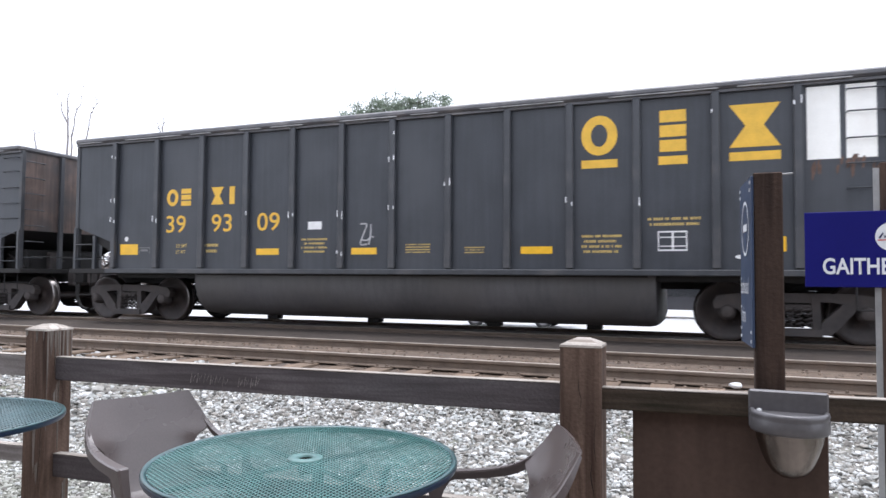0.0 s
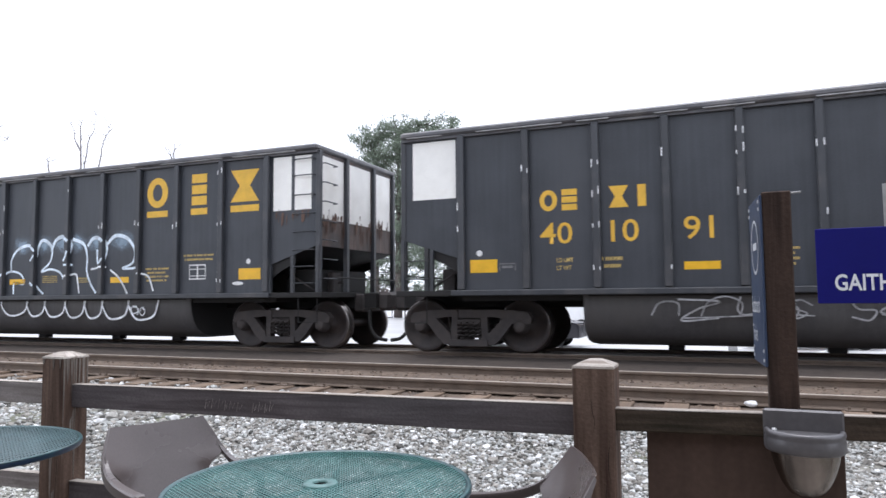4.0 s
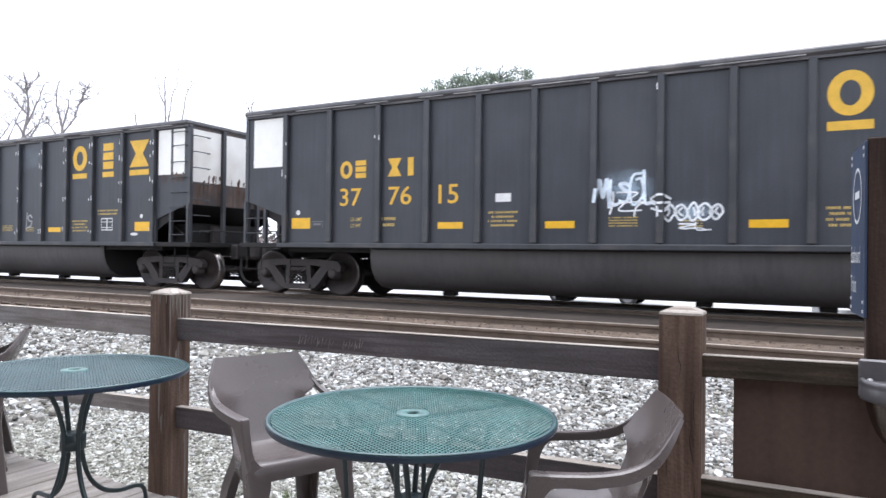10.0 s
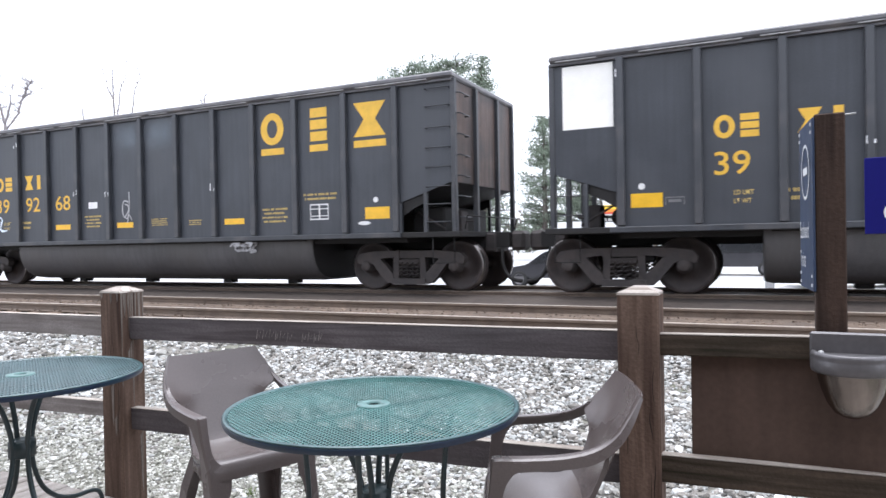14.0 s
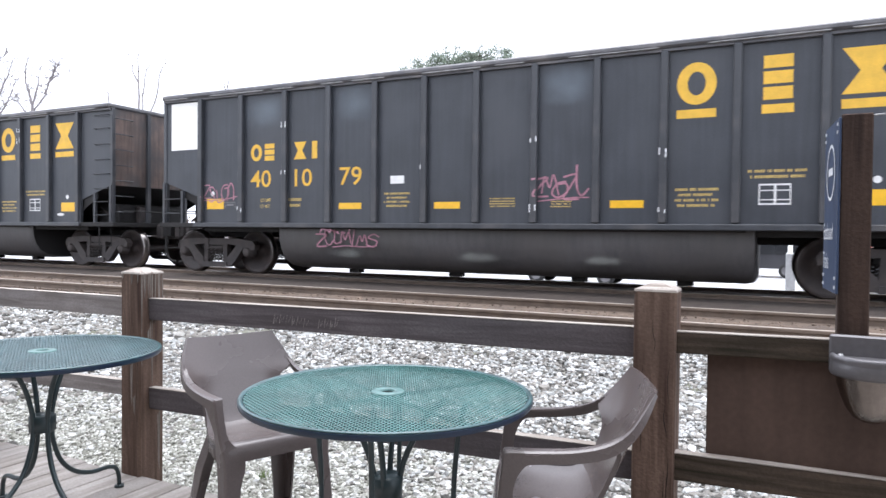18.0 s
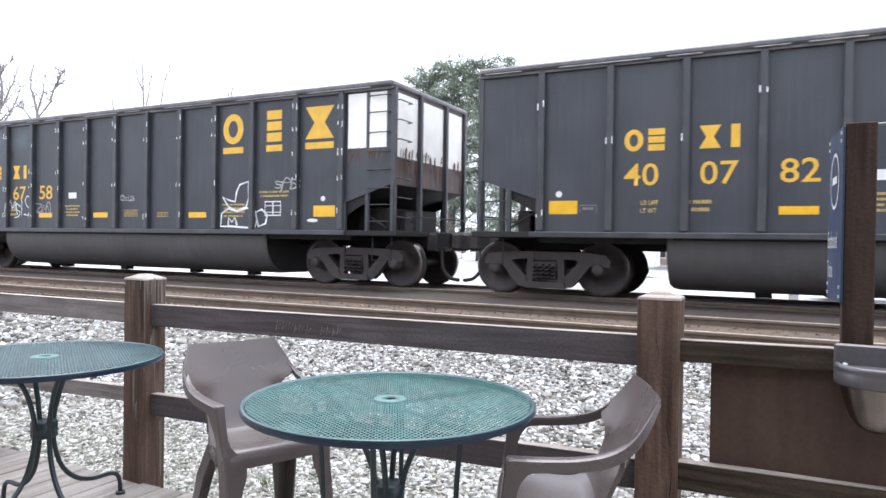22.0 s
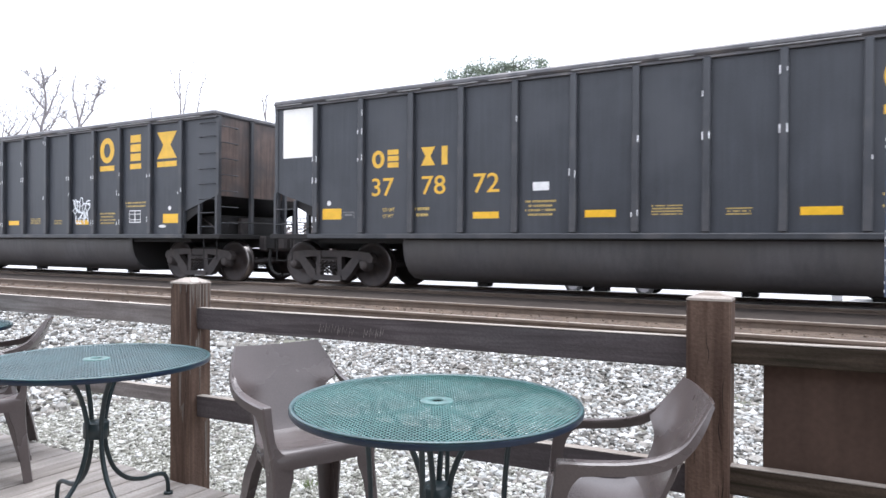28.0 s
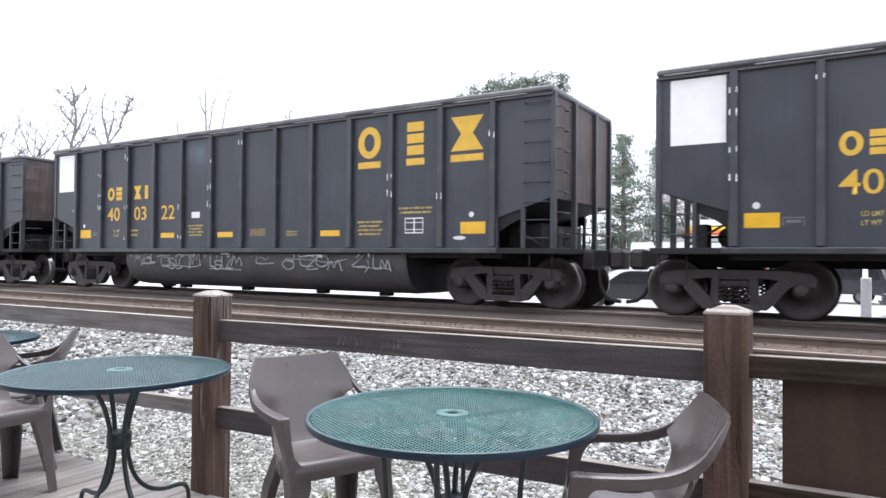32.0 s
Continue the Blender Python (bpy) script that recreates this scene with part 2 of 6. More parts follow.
# oily dirt plus the shade below the train, both in one darker colour
M_DIMBED = material("oily_shaded_track_bed", (0.0620, 0.0480, 0.0400), 0.95, vary=0.3, scale=7, fine=110, bump=0.4, tint=(0.078, 0.061, 0.050), tintscale=1.5)
M_GROUND = material("gravel_dirt_bed", (0.20, 0.19, 0.17), 0.95, vary=0.35, scale=14, fine=140, bump=0.6, tint=(0.10, 0.11, 0.06), tintscale=1.2, tintlo=0.5, tinthi=0.75)
M_GRASS = material("fresh_green_grass", (0.13, 0.19, 0.05), 0.7, vary=0.25, scale=20, bump=0.0, island=0.35)
M_LOT = material("pale_wet_asphalt", (0.50, 0.50, 0.505), 0.45, vary=0.12, scale=0.6, fine=30, bump=0.1, tint=(0.42, 0.42, 0.425), tintscale=0.3)
M_LINE = material("white_parking_line", (0.75, 0.75, 0.73), 0.8, vary=0.15, scale=5)
M_POST = wood("brown_weathered_post_timber", (0.142, 0.096, 0.073), (0.062, 0.037, 0.028), 2, ring=15.0)
M_POSTCAP = wood("grey_weathered_end_grain", (0.44, 0.40, 0.36), (0.24, 0.20, 0.17), 0)
M_PATCH = wood("pale_split_post_wood", (0.24, 0.21, 0.185), (0.09, 0.07, 0.058), 2, ring=60.0)
M_SCRATCH = material("faint_scratched_wood", (0.26, 0.23, 0.22), 0.8, vary=0.4, scale=60)
M_RAILWOOD = wood("dark_weathered_rail_timber", (0.112, 0.098, 0.102), (0.082, 0.070, 0.073), 0)
M_POST2 = wood("dark_brown_sign_post_timber", (0.066, 0.042, 0.032), (0.030, 0.019, 0.015), 2)
M_CRACK = material("dark_drying_crack", (0.020, 0.013, 0.010), 0.9, vary=0.2)
M_RAILPALE = wood("pale_weathered_rail_timber", (0.300, 0.276, 0.268), (0.185, 0.165, 0.156), 0)
M_RAILDARK = wood("dark_mossy_rail_timber", (0.0601, 0.0439, 0.0325), (0.021, 0.018, 0.011), 0)
M_PANEL = material("dark_brown_painted_panel", (0.0812, 0.0539, 0.0426), 0.7, vary=0.16, scale=3, fine=50, bump=0.08, streak=0.12, spec=0.2)
M_DECK = wood("grey_weathered_deck_board", (0.325, 0.300, 0.280), (0.21, 0.187, 0.167), 1, ring=9.0)
# same coat as M_TABLE, with low-angle sky sheen mixed into the colour
M_TABLESHEEN = material("sheen_paled_green_steel", (0.092, 0.150, 0.162), 0.40, vary=0.25, scale=5, bump=0.03, spec=0.6)
M_TABLERIM = material("navy_coated_rim", (0.006, 0.019, 0.048), 0.36, vary=0.2, scale=9, bump=0.04, spec=0.5, tint=(0.010, 0.036, 0.054), tintscale=7)
M_TABLEEDGE = material("sky_lit_teal_rim_edge", (0.026, 0.078, 0.084), 0.34, vary=0.25, scale=14, bump=0.04, spec=0.8)
M_TABLERING = material("worn_pale_green_ring", (0.10, 0.20, 0.19), 0.35, vary=0.25, scale=20, bump=0.05)
M_TABLE = material("dark_green_coated_steel", (0.060, 0.168, 0.158), 0.38, vary=0.25, scale=5, bump=0.03, spec=0.8)
M_TABLELEG = material("black_green_coated_tube", (0.011, 0.026, 0.030), 0.38, vary=0.2, scale=10, bump=0.04, spec=0.6)
M_CHAIR = material("taupe_brown_moulded_plastic", (0.106, 0.087, 0.084), 0.27, vary=0.14, scale=3, fine=150, bump=0.04, spec=0.7)
M_ASHBOWL = material("polished_steel_bowl", (0.23, 0.205, 0.185), 0.24, metal=1.0, vary=0.12, scale=5, bump=0.04, streak=0.25)
M_ASH = material("brushed_grey_metal", (0.125, 0.12, 0.125), 0.36, metal=0.3, vary=0.15, scale=4, bump=0.05)
M_BLUE = material("dark_blue_sign_sheet", (0.008, 0.008, 0.130), 0.6, vary=0.06, scale=3, bump=0.02, spec=0.15)
M_BLUE2 = material("grey_blue_faded_sign_sheet", (0.030, 0.050, 0.100), 0.45, vary=0.1, scale=5, bump=0.02)
M_SIGNW = material("white_sign_lettering", (0.72, 0.73, 0.75), 0.4, vary=0.04, scale=5, bump=0.0)
M_SIGNRED = material("red_sign_stripe", (0.55, 0.05, 0.04), 0.4, vary=0.05)
M_SIGNDARK = material("navy_sign_shape", (0.02, 0.02, 0.08), 0.4, vary=0.05)
M_GALV = material("galvanised_strip", (0.40, 0.40, 0.40), 0.45, metal=0.6, vary=0.12, scale=9)
M_NOTICE = material("faded_pink_notice", (0.62, 0.42, 0.42), 0.6, vary=0.35, scale=9, tint=(0.75, 0.72, 0.72), tintscale=6)
M_BARK = material("grey_brown_bark", (0.12, 0.10, 0.09), 0.9, vary=0.3, scale=6, bump=0.4)
M_GREYBARK = material("pale_grey_bark", (0.24, 0.22, 0.22), 0.9, vary=0.25, scale=3, bump=0.1)
M_NEEDLE = material("dark_green_needles", (0.180, 0.222, 0.165), 0.8, vary=0.3, scale=1.2, fine=8, bump=0.0, island=0.45)
M_BLOSSOM = material("pale_pink_white_blossom", (0.72, 0.66, 0.67), 0.8, vary=0.15, scale=2, bump=0.0, island=0.25)
M_TWIG = material("pale_grey_twigs", (0.13, 0.108, 0.10), 0.9, vary=0.2, scale=3, bump=0.0, island=0.3)
M_CANWHITE = material("white_canopy_fascia", (0.80, 0.80, 0.78), 0.4, vary=0.04, scale=1)
M_CANYEL = material("yellow_canopy_stripe", (0.85, 0.58, 0.03), 0.4, vary=0.04, scale=1)
M_CANORG = material("orange_canopy_stripe", (0.80, 0.25, 0.03), 0.4, vary=0.04, scale=1)
M_CANRED = material("red_canopy_stripe", (0.55, 0.05, 0.03), 0.4, vary=0.04, scale=1)
M_CARDARK = material("dark_car_paint", (0.03, 0.03, 0.035), 0.2, vary=0.05, scale=2, bump=0.0, spec=0.7)
M_CARSILVER = material("silver_car_paint", (0.45, 0.46, 0.47), 0.25, metal=0.4, vary=0.05, scale=2, bump=0.0)
M_CARWHITE = material("white_van_paint", (0.78, 0.78, 0.78), 0.3, vary=0.04, scale=2, bump=0.0)
M_CARRED = material("dull_red_car_paint", (0.20, 0.02, 0.02), 0.3, vary=0.05, scale=2, bump=0.0)
M_GLASS = material("dark_tinted_car_glass", (0.02, 0.022, 0.025), 0.08, vary=0.05, scale=2, bump=0.0, spec=0.8)
M_TYRE = material("black_tyre_rubber", (0.022, 0.022, 0.022), 0.85, vary=0.15, scale=9)
M_BACKWALL = material("dull_brown_back_wall", (0.16, 0.14, 0.125), 0.85, vary=0.2, scale=2, fine=30, bump=0.1)
M_BRICKWALL = material("tan_plastered_wall", (0.42, 0.36, 0.30), 0.85, vary=0.15, scale=1.5, fine=20)
M_SCUFF = material("bare_scraped_steel", (0.82, 0.83, 0.85), 0.5, vary=0.35, scale=14, bump=0.03)
def mist(name, base, most):
    """A soft cloud of overspray, dust or pale colour that thins out to nothing at its rim."""
    m = material(name, base, 0.7, vary=0.2, scale=5, bump=0.0)
    n, l = m.node_tree.nodes, m.node_tree.links
    bs, end = n["Principled BSDF"], n["Material Output"]
    tc, mp, ln = n.new("ShaderNodeTexCoord"), n.new("ShaderNodeMapping"), n.new("ShaderNodeVectorMath")
    mp.inputs["Location"].default_value, mp.inputs["Scale"].default_value = (-1, 0, -1), (2, 0, 2)
    ln.operation = "LENGTH"
    nz, add, rng, mix, clear = n.new("ShaderNodeTexNoise"), n.new("ShaderNodeMath"), n.new("ShaderNodeMapRange"), n.new("ShaderNodeMixShader"), n.new("ShaderNodeBsdfTransparent")
    nz.inputs["Scale"].default_value = 6.0
    l.new(tc.outputs["Object"], nz.inputs["Vector"])
    l.new(tc.outputs["Generated"], mp.inputs[0])
    l.new(mp.outputs[0], ln.inputs[0])
    add.operation = "MULTIPLY_ADD"
    add.inputs[1].default_value = 0.8
    l.new(nz.outputs["Fac"], add.inputs[0])
    l.new(ln.outputs["Value"], add.inputs[2])
    rng.interpolation_type = "SMOOTHSTEP"
    rng.inputs[1].default_value, rng.inputs[2].default_value = 0.4, 1.35
    rng.inputs[3].default_value, rng.inputs[4].default_value = most, 0.0
    l.new(add.outputs[0], rng.inputs[0])
    l.new(rng.outputs[0], mix.inputs[0])
    l.new(clear.outputs[0], mix.inputs[1])
    l.new(bs.outputs[0], mix.inputs[2])
    l.new(mix.outputs[0], end.inputs["Surface"])
    return m


M_MISTB = mist("pale_blue_overspray", (0.46, 0.60, 0.74), 0.55)
M_PALEPATCH = mist("pale_blue_grey_patch", (0.30, 0.36, 0.42), 0.30)
M_TUBDUST = mist("pale_olive_dust", (0.22, 0.23, 0.21), 0.55)
M_STAIN = material("pale_scuff_paint", (0.36, 0.36, 0.37), 0.6, vary=0.3, scale=12, bump=0.03)


# ---- mesh helpers ----
def box(bm, x0, x1, y0, y1, z0, z1, bevel=0.0):
    vs = [bm.verts.new((x, y, z)) for z in (z0, z1) for y in (y0, y1) for x in (x0, x1)]
    fs = [bm.faces.new([vs[i] for i in f]) for f in ((0, 2, 3, 1), (4, 5, 7, 6), (0, 1, 5, 4), (2, 6, 7, 3), (0, 4, 6, 2), (1, 3, 7, 5))]
    if bevel:
        es = list({e for f in fs for e in f.edges})
        bmesh.ops.bevel(bm, geom=es, offset=bevel, segments=1, affect="EDGES")


def prism(bm, pts, axis, a, b):
    """Extrude a polygon of two coordinates along axis from a to b."""
    def at(p, v):
        q = list(p)
        q.insert(axis, v)
        return q
    lo = [bm.verts.new(at(p, a)) for p in pts]
    hi = [bm.verts.new(at(p, b)) for p in pts]
    n = len(pts)
    fs = [bm.faces.new(lo), bm.faces.new(hi)]
    for i in range(n):
        fs.append(bm.faces.new((lo[i], lo[(i + 1) % n], hi[(i + 1) % n], hi[i])))
    bmesh.ops.recalc_face_normals(bm, faces=fs)


def sweep(bm, pts, radii, n=8, flat=1.0, cap=True):
    """A tube along points; radii: one number or one a point."""
    pts = [Vector(p) for p in pts]
    if isinstance(radii, (int, float)):
        radii = [radii] * len(pts)
    rings = []
    ref = Vector((0.13, 0.21, 0.97)).normalized()
    for i, p in enumerate(pts):
        d = (pts[min(i + 1, len(pts) - 1)] - pts[max(i - 1, 0)]).normalized()
        u = ref.cross(d)
        if u.length < 0.05:
            u = Vector((1, 0, 0)).cross(d)
        u.normalize()
        v = d.cross(u)
        rings.append([bm.verts.new(p + radii[i] * (math.cos(6.28319 * k / n) * u + flat * math.sin(6.28319 * k / n) * v)) for k in range(n)])
    for a, b in zip(rings, rings[1:]):
        for k in range(n):
            f = bm.faces.new((a[k], a[(k + 1) % n], b[(k + 1) % n], b[k]))
            f.smooth = True
    if cap:
        bm.faces.new(rings[0][::-1])
        bm.faces.new(rings[-1])


def lathe(bm, prof, n=24, centre=(0, 0, 0), axis="z"):
    """Turn a profile of (radius, height) round an axis."""
    rings = []
    for r, h in prof:
        ring = []
        for k in range(n):
            a = 2 * math.pi * k / n
            c, s = r * math.cos(a), r * math.sin(a)
            p = {"z": (c, s, h), "y": (c, h, s), "x": (h, c, s)}[axis]
            ring.append(bm.verts.new(Vector(p) + Vector(centre)))
        rings.append(ring)
    fs = []
    for a, b in zip(rings, rings[1:]):
        for k in range(n):
            f = bm.faces.new((a[k], a[(k + 1) % n], b[(k + 1) % n], b[k]))
            f.smooth = True
            fs.append(f)
    bmesh.ops.recalc_face_normals(bm, faces=fs)


def ribbon(bm, pts, width, y, closed=False):
    """A flat painted stroke in the plane of constant y, through (x, z) points."""
    pts = [Vector(p) for p in pts]
    n = len(pts)
    left, right = [], []
    for i, p in enumerate(pts):
        a = pts[i - 1] if (i or closed) else p
        b = pts[(i + 1) % n] if (i < n - 1 or closed) else p
        d = (b - a).normalized()
        w = width if isinstance(width, float) else width[i]
        s = Vector((-d.y, d.x)) * w / 2
        left.append(bm.verts.new((p.x + s.x, y, p.y + s.y)))
        right.append(bm.verts.new((p.x - s.x, y, p.y - s.y)))
    for i in range(n if closed else n - 1):
        j = (i + 1) % n
        bm.faces.new((left[i], right[i], right[j], left[j]))


def rect(bm, x0, x1, z0, z1, y):
    bm.faces.new([bm.verts.new(p) for p in ((x0, y, z0), (x1, y, z0), (x1, y, z1), (x0, y, z1))])


def mesh_of(name, bm, mat, smooth=False):
    me = bpy.data.meshes.new(name)
    bm.to_mesh(me)
    bm.free()
    for m in mat if isinstance(mat, (list, tuple)) else (mat,):
        me.materials.append(m)
    if smooth:
        for p in me.polygons:
            p.use_smooth = True
    return me


def part(name, bm, mat, parent=None, label="", smooth=False):
    ob = new(name, mesh_of(name, bm, mat, smooth))
    ob.parent = parent
    return tagged(ob, label)


def share(name, me, parent, m=None, label=""):
    ob = new(name, me)
    ob.parent = parent
    if m is not None:
        ob.matrix_basis = m
    return tagged(ob, label)


def thing(name, label, category, group="", kind="", m=None):
    ob = new(name)
    ob.empty_display_size = 0.2
    if m is not None:
        ob.matrix_basis = m
    return tagged(ob, label, category, group, kind)


def text_mesh(s, size, mat, align="LEFT", bold=0.0, xscale=1.0):
    """Lettering in the built-in font, standing upright and facing -y."""
    cu = bpy.data.curves.new("lettering", "FONT")
    cu.body, cu.size, cu.align_x, cu.offset, cu.resolution_u = s, size, align, bold, 3
    ob = bpy.data.objects.new("lettering", cu)
    me = bpy.data.meshes.new_from_object(ob)
    me.transform(Matrix.Rotation(radians(90), 4, "X") @ Matrix.Diagonal((xscale, 1, 1, 1)))
    me.materials.clear()
    me.materials.append(mat)
    bpy.data.objects.remove(ob)
    return me


def crisp(bm, angle=0.55):
    """Smooth faces, kept sharp along edges that turn by more than the angle."""
    for f in bm.faces:
        f.smooth = True
    for e in bm.edges:
        if len(e.link_faces) == 2 and e.calc_face_angle(0.0) > angle:
            e.smooth = False


# ---- ground, lot ----
GROUND_Y = (-60, 1.2, 2.3, 4.0, 5.6, 6.5, 7.12, 7.24, 8.65, 9.9, 10.4, 13.3, 16.5, 20)
GROUND_Z = (-0.2, -0.2, -0.14, -0.08, 0.0, 0.17, 0.212, 0.238, 0.244, 0.24, 0.266, 0.266, -0.55, -0.62)


def ground_height(y):
    return float(np.interp(y, GROUND_Y, GROUND_Z))


def build_ground():
    bm = bmesh.new()
    ys = [-300, -60, -20, 0, 1.2, 2.3, 3.1, 4.0, 4.8, 5.6, 6.1, 6.5, 6.8, 7.12, 7.24, 7.9, 8.65, 9.3, 9.9, 10.4, 11, 12, 13.3, 15, 16.5, 20, 40, 90, 400, 1500]
    xs = [-1500, -400, -120, -60, -40, -25, -16, -10, -7, -4, -2, 0, 2, 5, 12, 30, 80, 300, 1500]
    grid = [[bm.verts.new((x, y, ground_height(y) + (0.02 * noise.noise((x, y, 0)) if y < 6.6 else 0))) for x in xs] for y in ys]
    for j in range(len(ys) - 1):
        for i in range(len(xs) - 1):
            f = bm.faces.new((grid[j][i], grid[j][i + 1], grid[j + 1][i + 1], grid[j + 1][i]))
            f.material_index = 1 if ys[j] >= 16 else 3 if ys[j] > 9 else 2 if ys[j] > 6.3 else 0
    tagged(part("ground", bm, (M_GROUND, M_LOT, M_TRACKBED, M_DIMBED)), "gravel and dirt ground running out to pale asphalt", "ground", kind="structure")


build_ground()


def stones(name, mat, n, xr, yr, size, label, seed, lift=0.0, keep=None):
    """Loose broken stones lying on the ground, one mesh."""
    rng = np.random.default_rng(seed)
    g = (1 + 5 ** 0.5) / 2
    ico = np.array([(-1, g, 0), (1, g, 0), (-1, -g, 0), (1, -g, 0), (0, -1, g), (0, 1, g), (0, -1, -g), (0, 1, -g), (g, 0, -1), (g, 0, 1), (-g, 0, -1), (-g, 0, 1)]) / 1.9
    tri = np.array([(0, 11, 5), (0, 5, 1), (0, 1, 7), (0, 7, 10), (0, 10, 11), (1, 5, 9), (5, 11, 4), (11, 10, 2), (10, 7, 6), (7, 1, 8), (3, 9, 4), (3, 4, 2), (3, 2, 6), (3, 6, 8), (3, 8, 9), (4, 9, 5), (2, 4, 11), (6, 2, 10), (8, 6, 7), (9, 8, 1)])
    x, y = rng.uniform(*xr, n), rng.uniform(*yr, n)
    if keep is not None:
        ok = keep(x, y, rng)
        x, y = x[ok], y[ok]
        n = len(x)
    z = np.interp(y, GROUND_Y, GROUND_Z) + lift
    r = size * rng.lognormal(0, 0.33, n)
    v = ico[None] * rng.uniform(0.62, 1.3, (n, 12, 1))
    v = v * (r[:, None, None] * np.stack([rng.uniform(0.8, 1.5, n), rng.uniform(0.7, 1.1, n), rng.uniform(0.5, 0.85, n)], 1)[:, None])
    a = rng.uniform(0, 6.283, n)
    b = rng.normal(0, 0.4, n)
    c, s, cb, sb = np.cos(a), np.sin(a), np.cos(b), np.sin(b)
    vy, vz = v[..., 1] * cb[:, None] - v[..., 2] * sb[:, None], v[..., 1] * sb[:, None] + v[..., 2] * cb[:, None]
    vx = v[..., 0]
    v = np.stack([vx * c[:, None] - vy * s[:, None] + x[:, None], vx * s[:, None] + vy * c[:, None] + y[:, None], vz + (z + r * rng.uniform(-0.1, 0.6, n))[:, None]], -1)
    f = (tri[None] + 12 * np.arange(n)[:, None, None]).reshape(-1, 3)
    me = bpy.data.meshes.new(name)
    me.from_pydata(v.reshape(-1, 3).tolist(), [], f.tolist())
    me.materials.append(mat)
    tagged(new(name, me), label, "gravel", kind="stuff")


def sparse_near_deck(x, y, rng):
    """Coarse stones thin out towards the far end of the deck, where grit and dirt lie bare."""
    bare = np.clip((-1.3 - x) / 0.9, 0, 1) * np.clip((4.1 - y) / 1.1, 0, 1)
    return rng.uniform(0, 1, len(x)) > 0.93 * bare


stones("ballast_gravel", M_BALLAST, 62000, (-5.2, 1.6), (2.35, 6.8), 0.0150, "loose grey and white broken ballast stones beside the track", 3, keep=sparse_near_deck)
stones("fine_gravel", M_GRIT, 42000, (-5.2, -1.2), (2.35, 4.1), 0.0085, "fine grey grit and small stones over dirt by the deck", 8)
stones("far_ballast_gravel", M_BALLAST, 22000, (-14, -5.2), (2.4, 6.8), 0.021, "loose grey ballast stones further along the track", 4)
stones("outer_ballast_gravel", M_BALLAST, 9000, (1.6, 9), (2.4, 6.8), 0.024, "loose grey ballast stones past the end of the deck", 6)
stones("track_ballast", M_BALLASTBROWN, 16000, (-16, 2.5), (6.65, 9.4), 0.014, "brown rust-dusted ballast between the ties", 5, lift=-0.01)


def grass_tuft(x, y, blades, spread, tall, seed):
    """A few thin bent blades growing through the gravel."""
    rng = random.Random(seed)
    bm = bmesh.new()
    for _ in range(blades):
        a, r = rng.uniform(0, 6.283), spread * rng.random() ** 0.7
        px, py, h = r * math.cos(a), r * math.sin(a), tall * rng.uniform(0.5, 1.0)
        lx, ly, w = rng.uniform(-0.5, 0.5) * h, rng.uniform(-0.5, 0.5) * h, rng.uniform(0.0012, 0.0022)
        vs = [bm.verts.new(c) for c in ((px - w, py, 0), (px + w, py, 0), (px + 0.4 * lx + w * 0.7, py + 0.4 * ly, 0.6 * h), (px + 0.4 * lx - w * 0.7, py + 0.4 * ly, 0.6 * h), (px + lx, py + ly, h))]
        bm.faces.new(vs[:4])
        bm.faces.new((vs[3], vs[2], vs[4]))
    ob = part("grass_tuft", bm, M_GRASS)
    ob.matrix_basis = pose(x, y, ground_height(y))
    tagged(ob, "small tuft of green grass in the gravel by the deck", "grass", kind="stuff")


for k, (x, y, blades, spread, tall) in enumerate(((-2.50, 2.84, 46, 0.05, 0.055), (-3.30, 2.75, 34, 0.09, 0.03), (-2.95, 2.58, 26, 0.07, 0.025))):
    grass_tuft(x, y, blades, spread, tall, 300 + k)


# ---- tracks ----
TRACK_Z = 0.335
NEAR_Y, TRAIN_Y = 7.95, 12.014
# the tracks run slightly askew of the x axis
HEADING = math.degrees(0.00975)


def on_track(x):
    return pose(x, TRAIN_Y + 0.00975 * x, TRACK_Z, 0, 0, HEADING)



def rail_mesh(x0, x1):
    prof = [(-0.066, -0.125), (0.066, -0.125), (0.066, -0.116), (0.011, -0.098), (0.011, -0.040), (0.035, -0.031), (0.035, -0.006), (0.027, 0), (-0.027, 0), (-0.035, -0.006), (-0.035, -0.031), (-0.011, -0.040), (-0.011, -0.098), (-0.066, -0.116)]
    bm = bmesh.new()
    prism(bm, prof, 0, x0, x1)
    for f in bm.faces:
        if f.normal.z > 0.9 and f.calc_center_median().z > -0.01:
            f.material_index = 1
    return mesh_of("rail", bm, (M_RAILSIDE, M_RAILTOP))


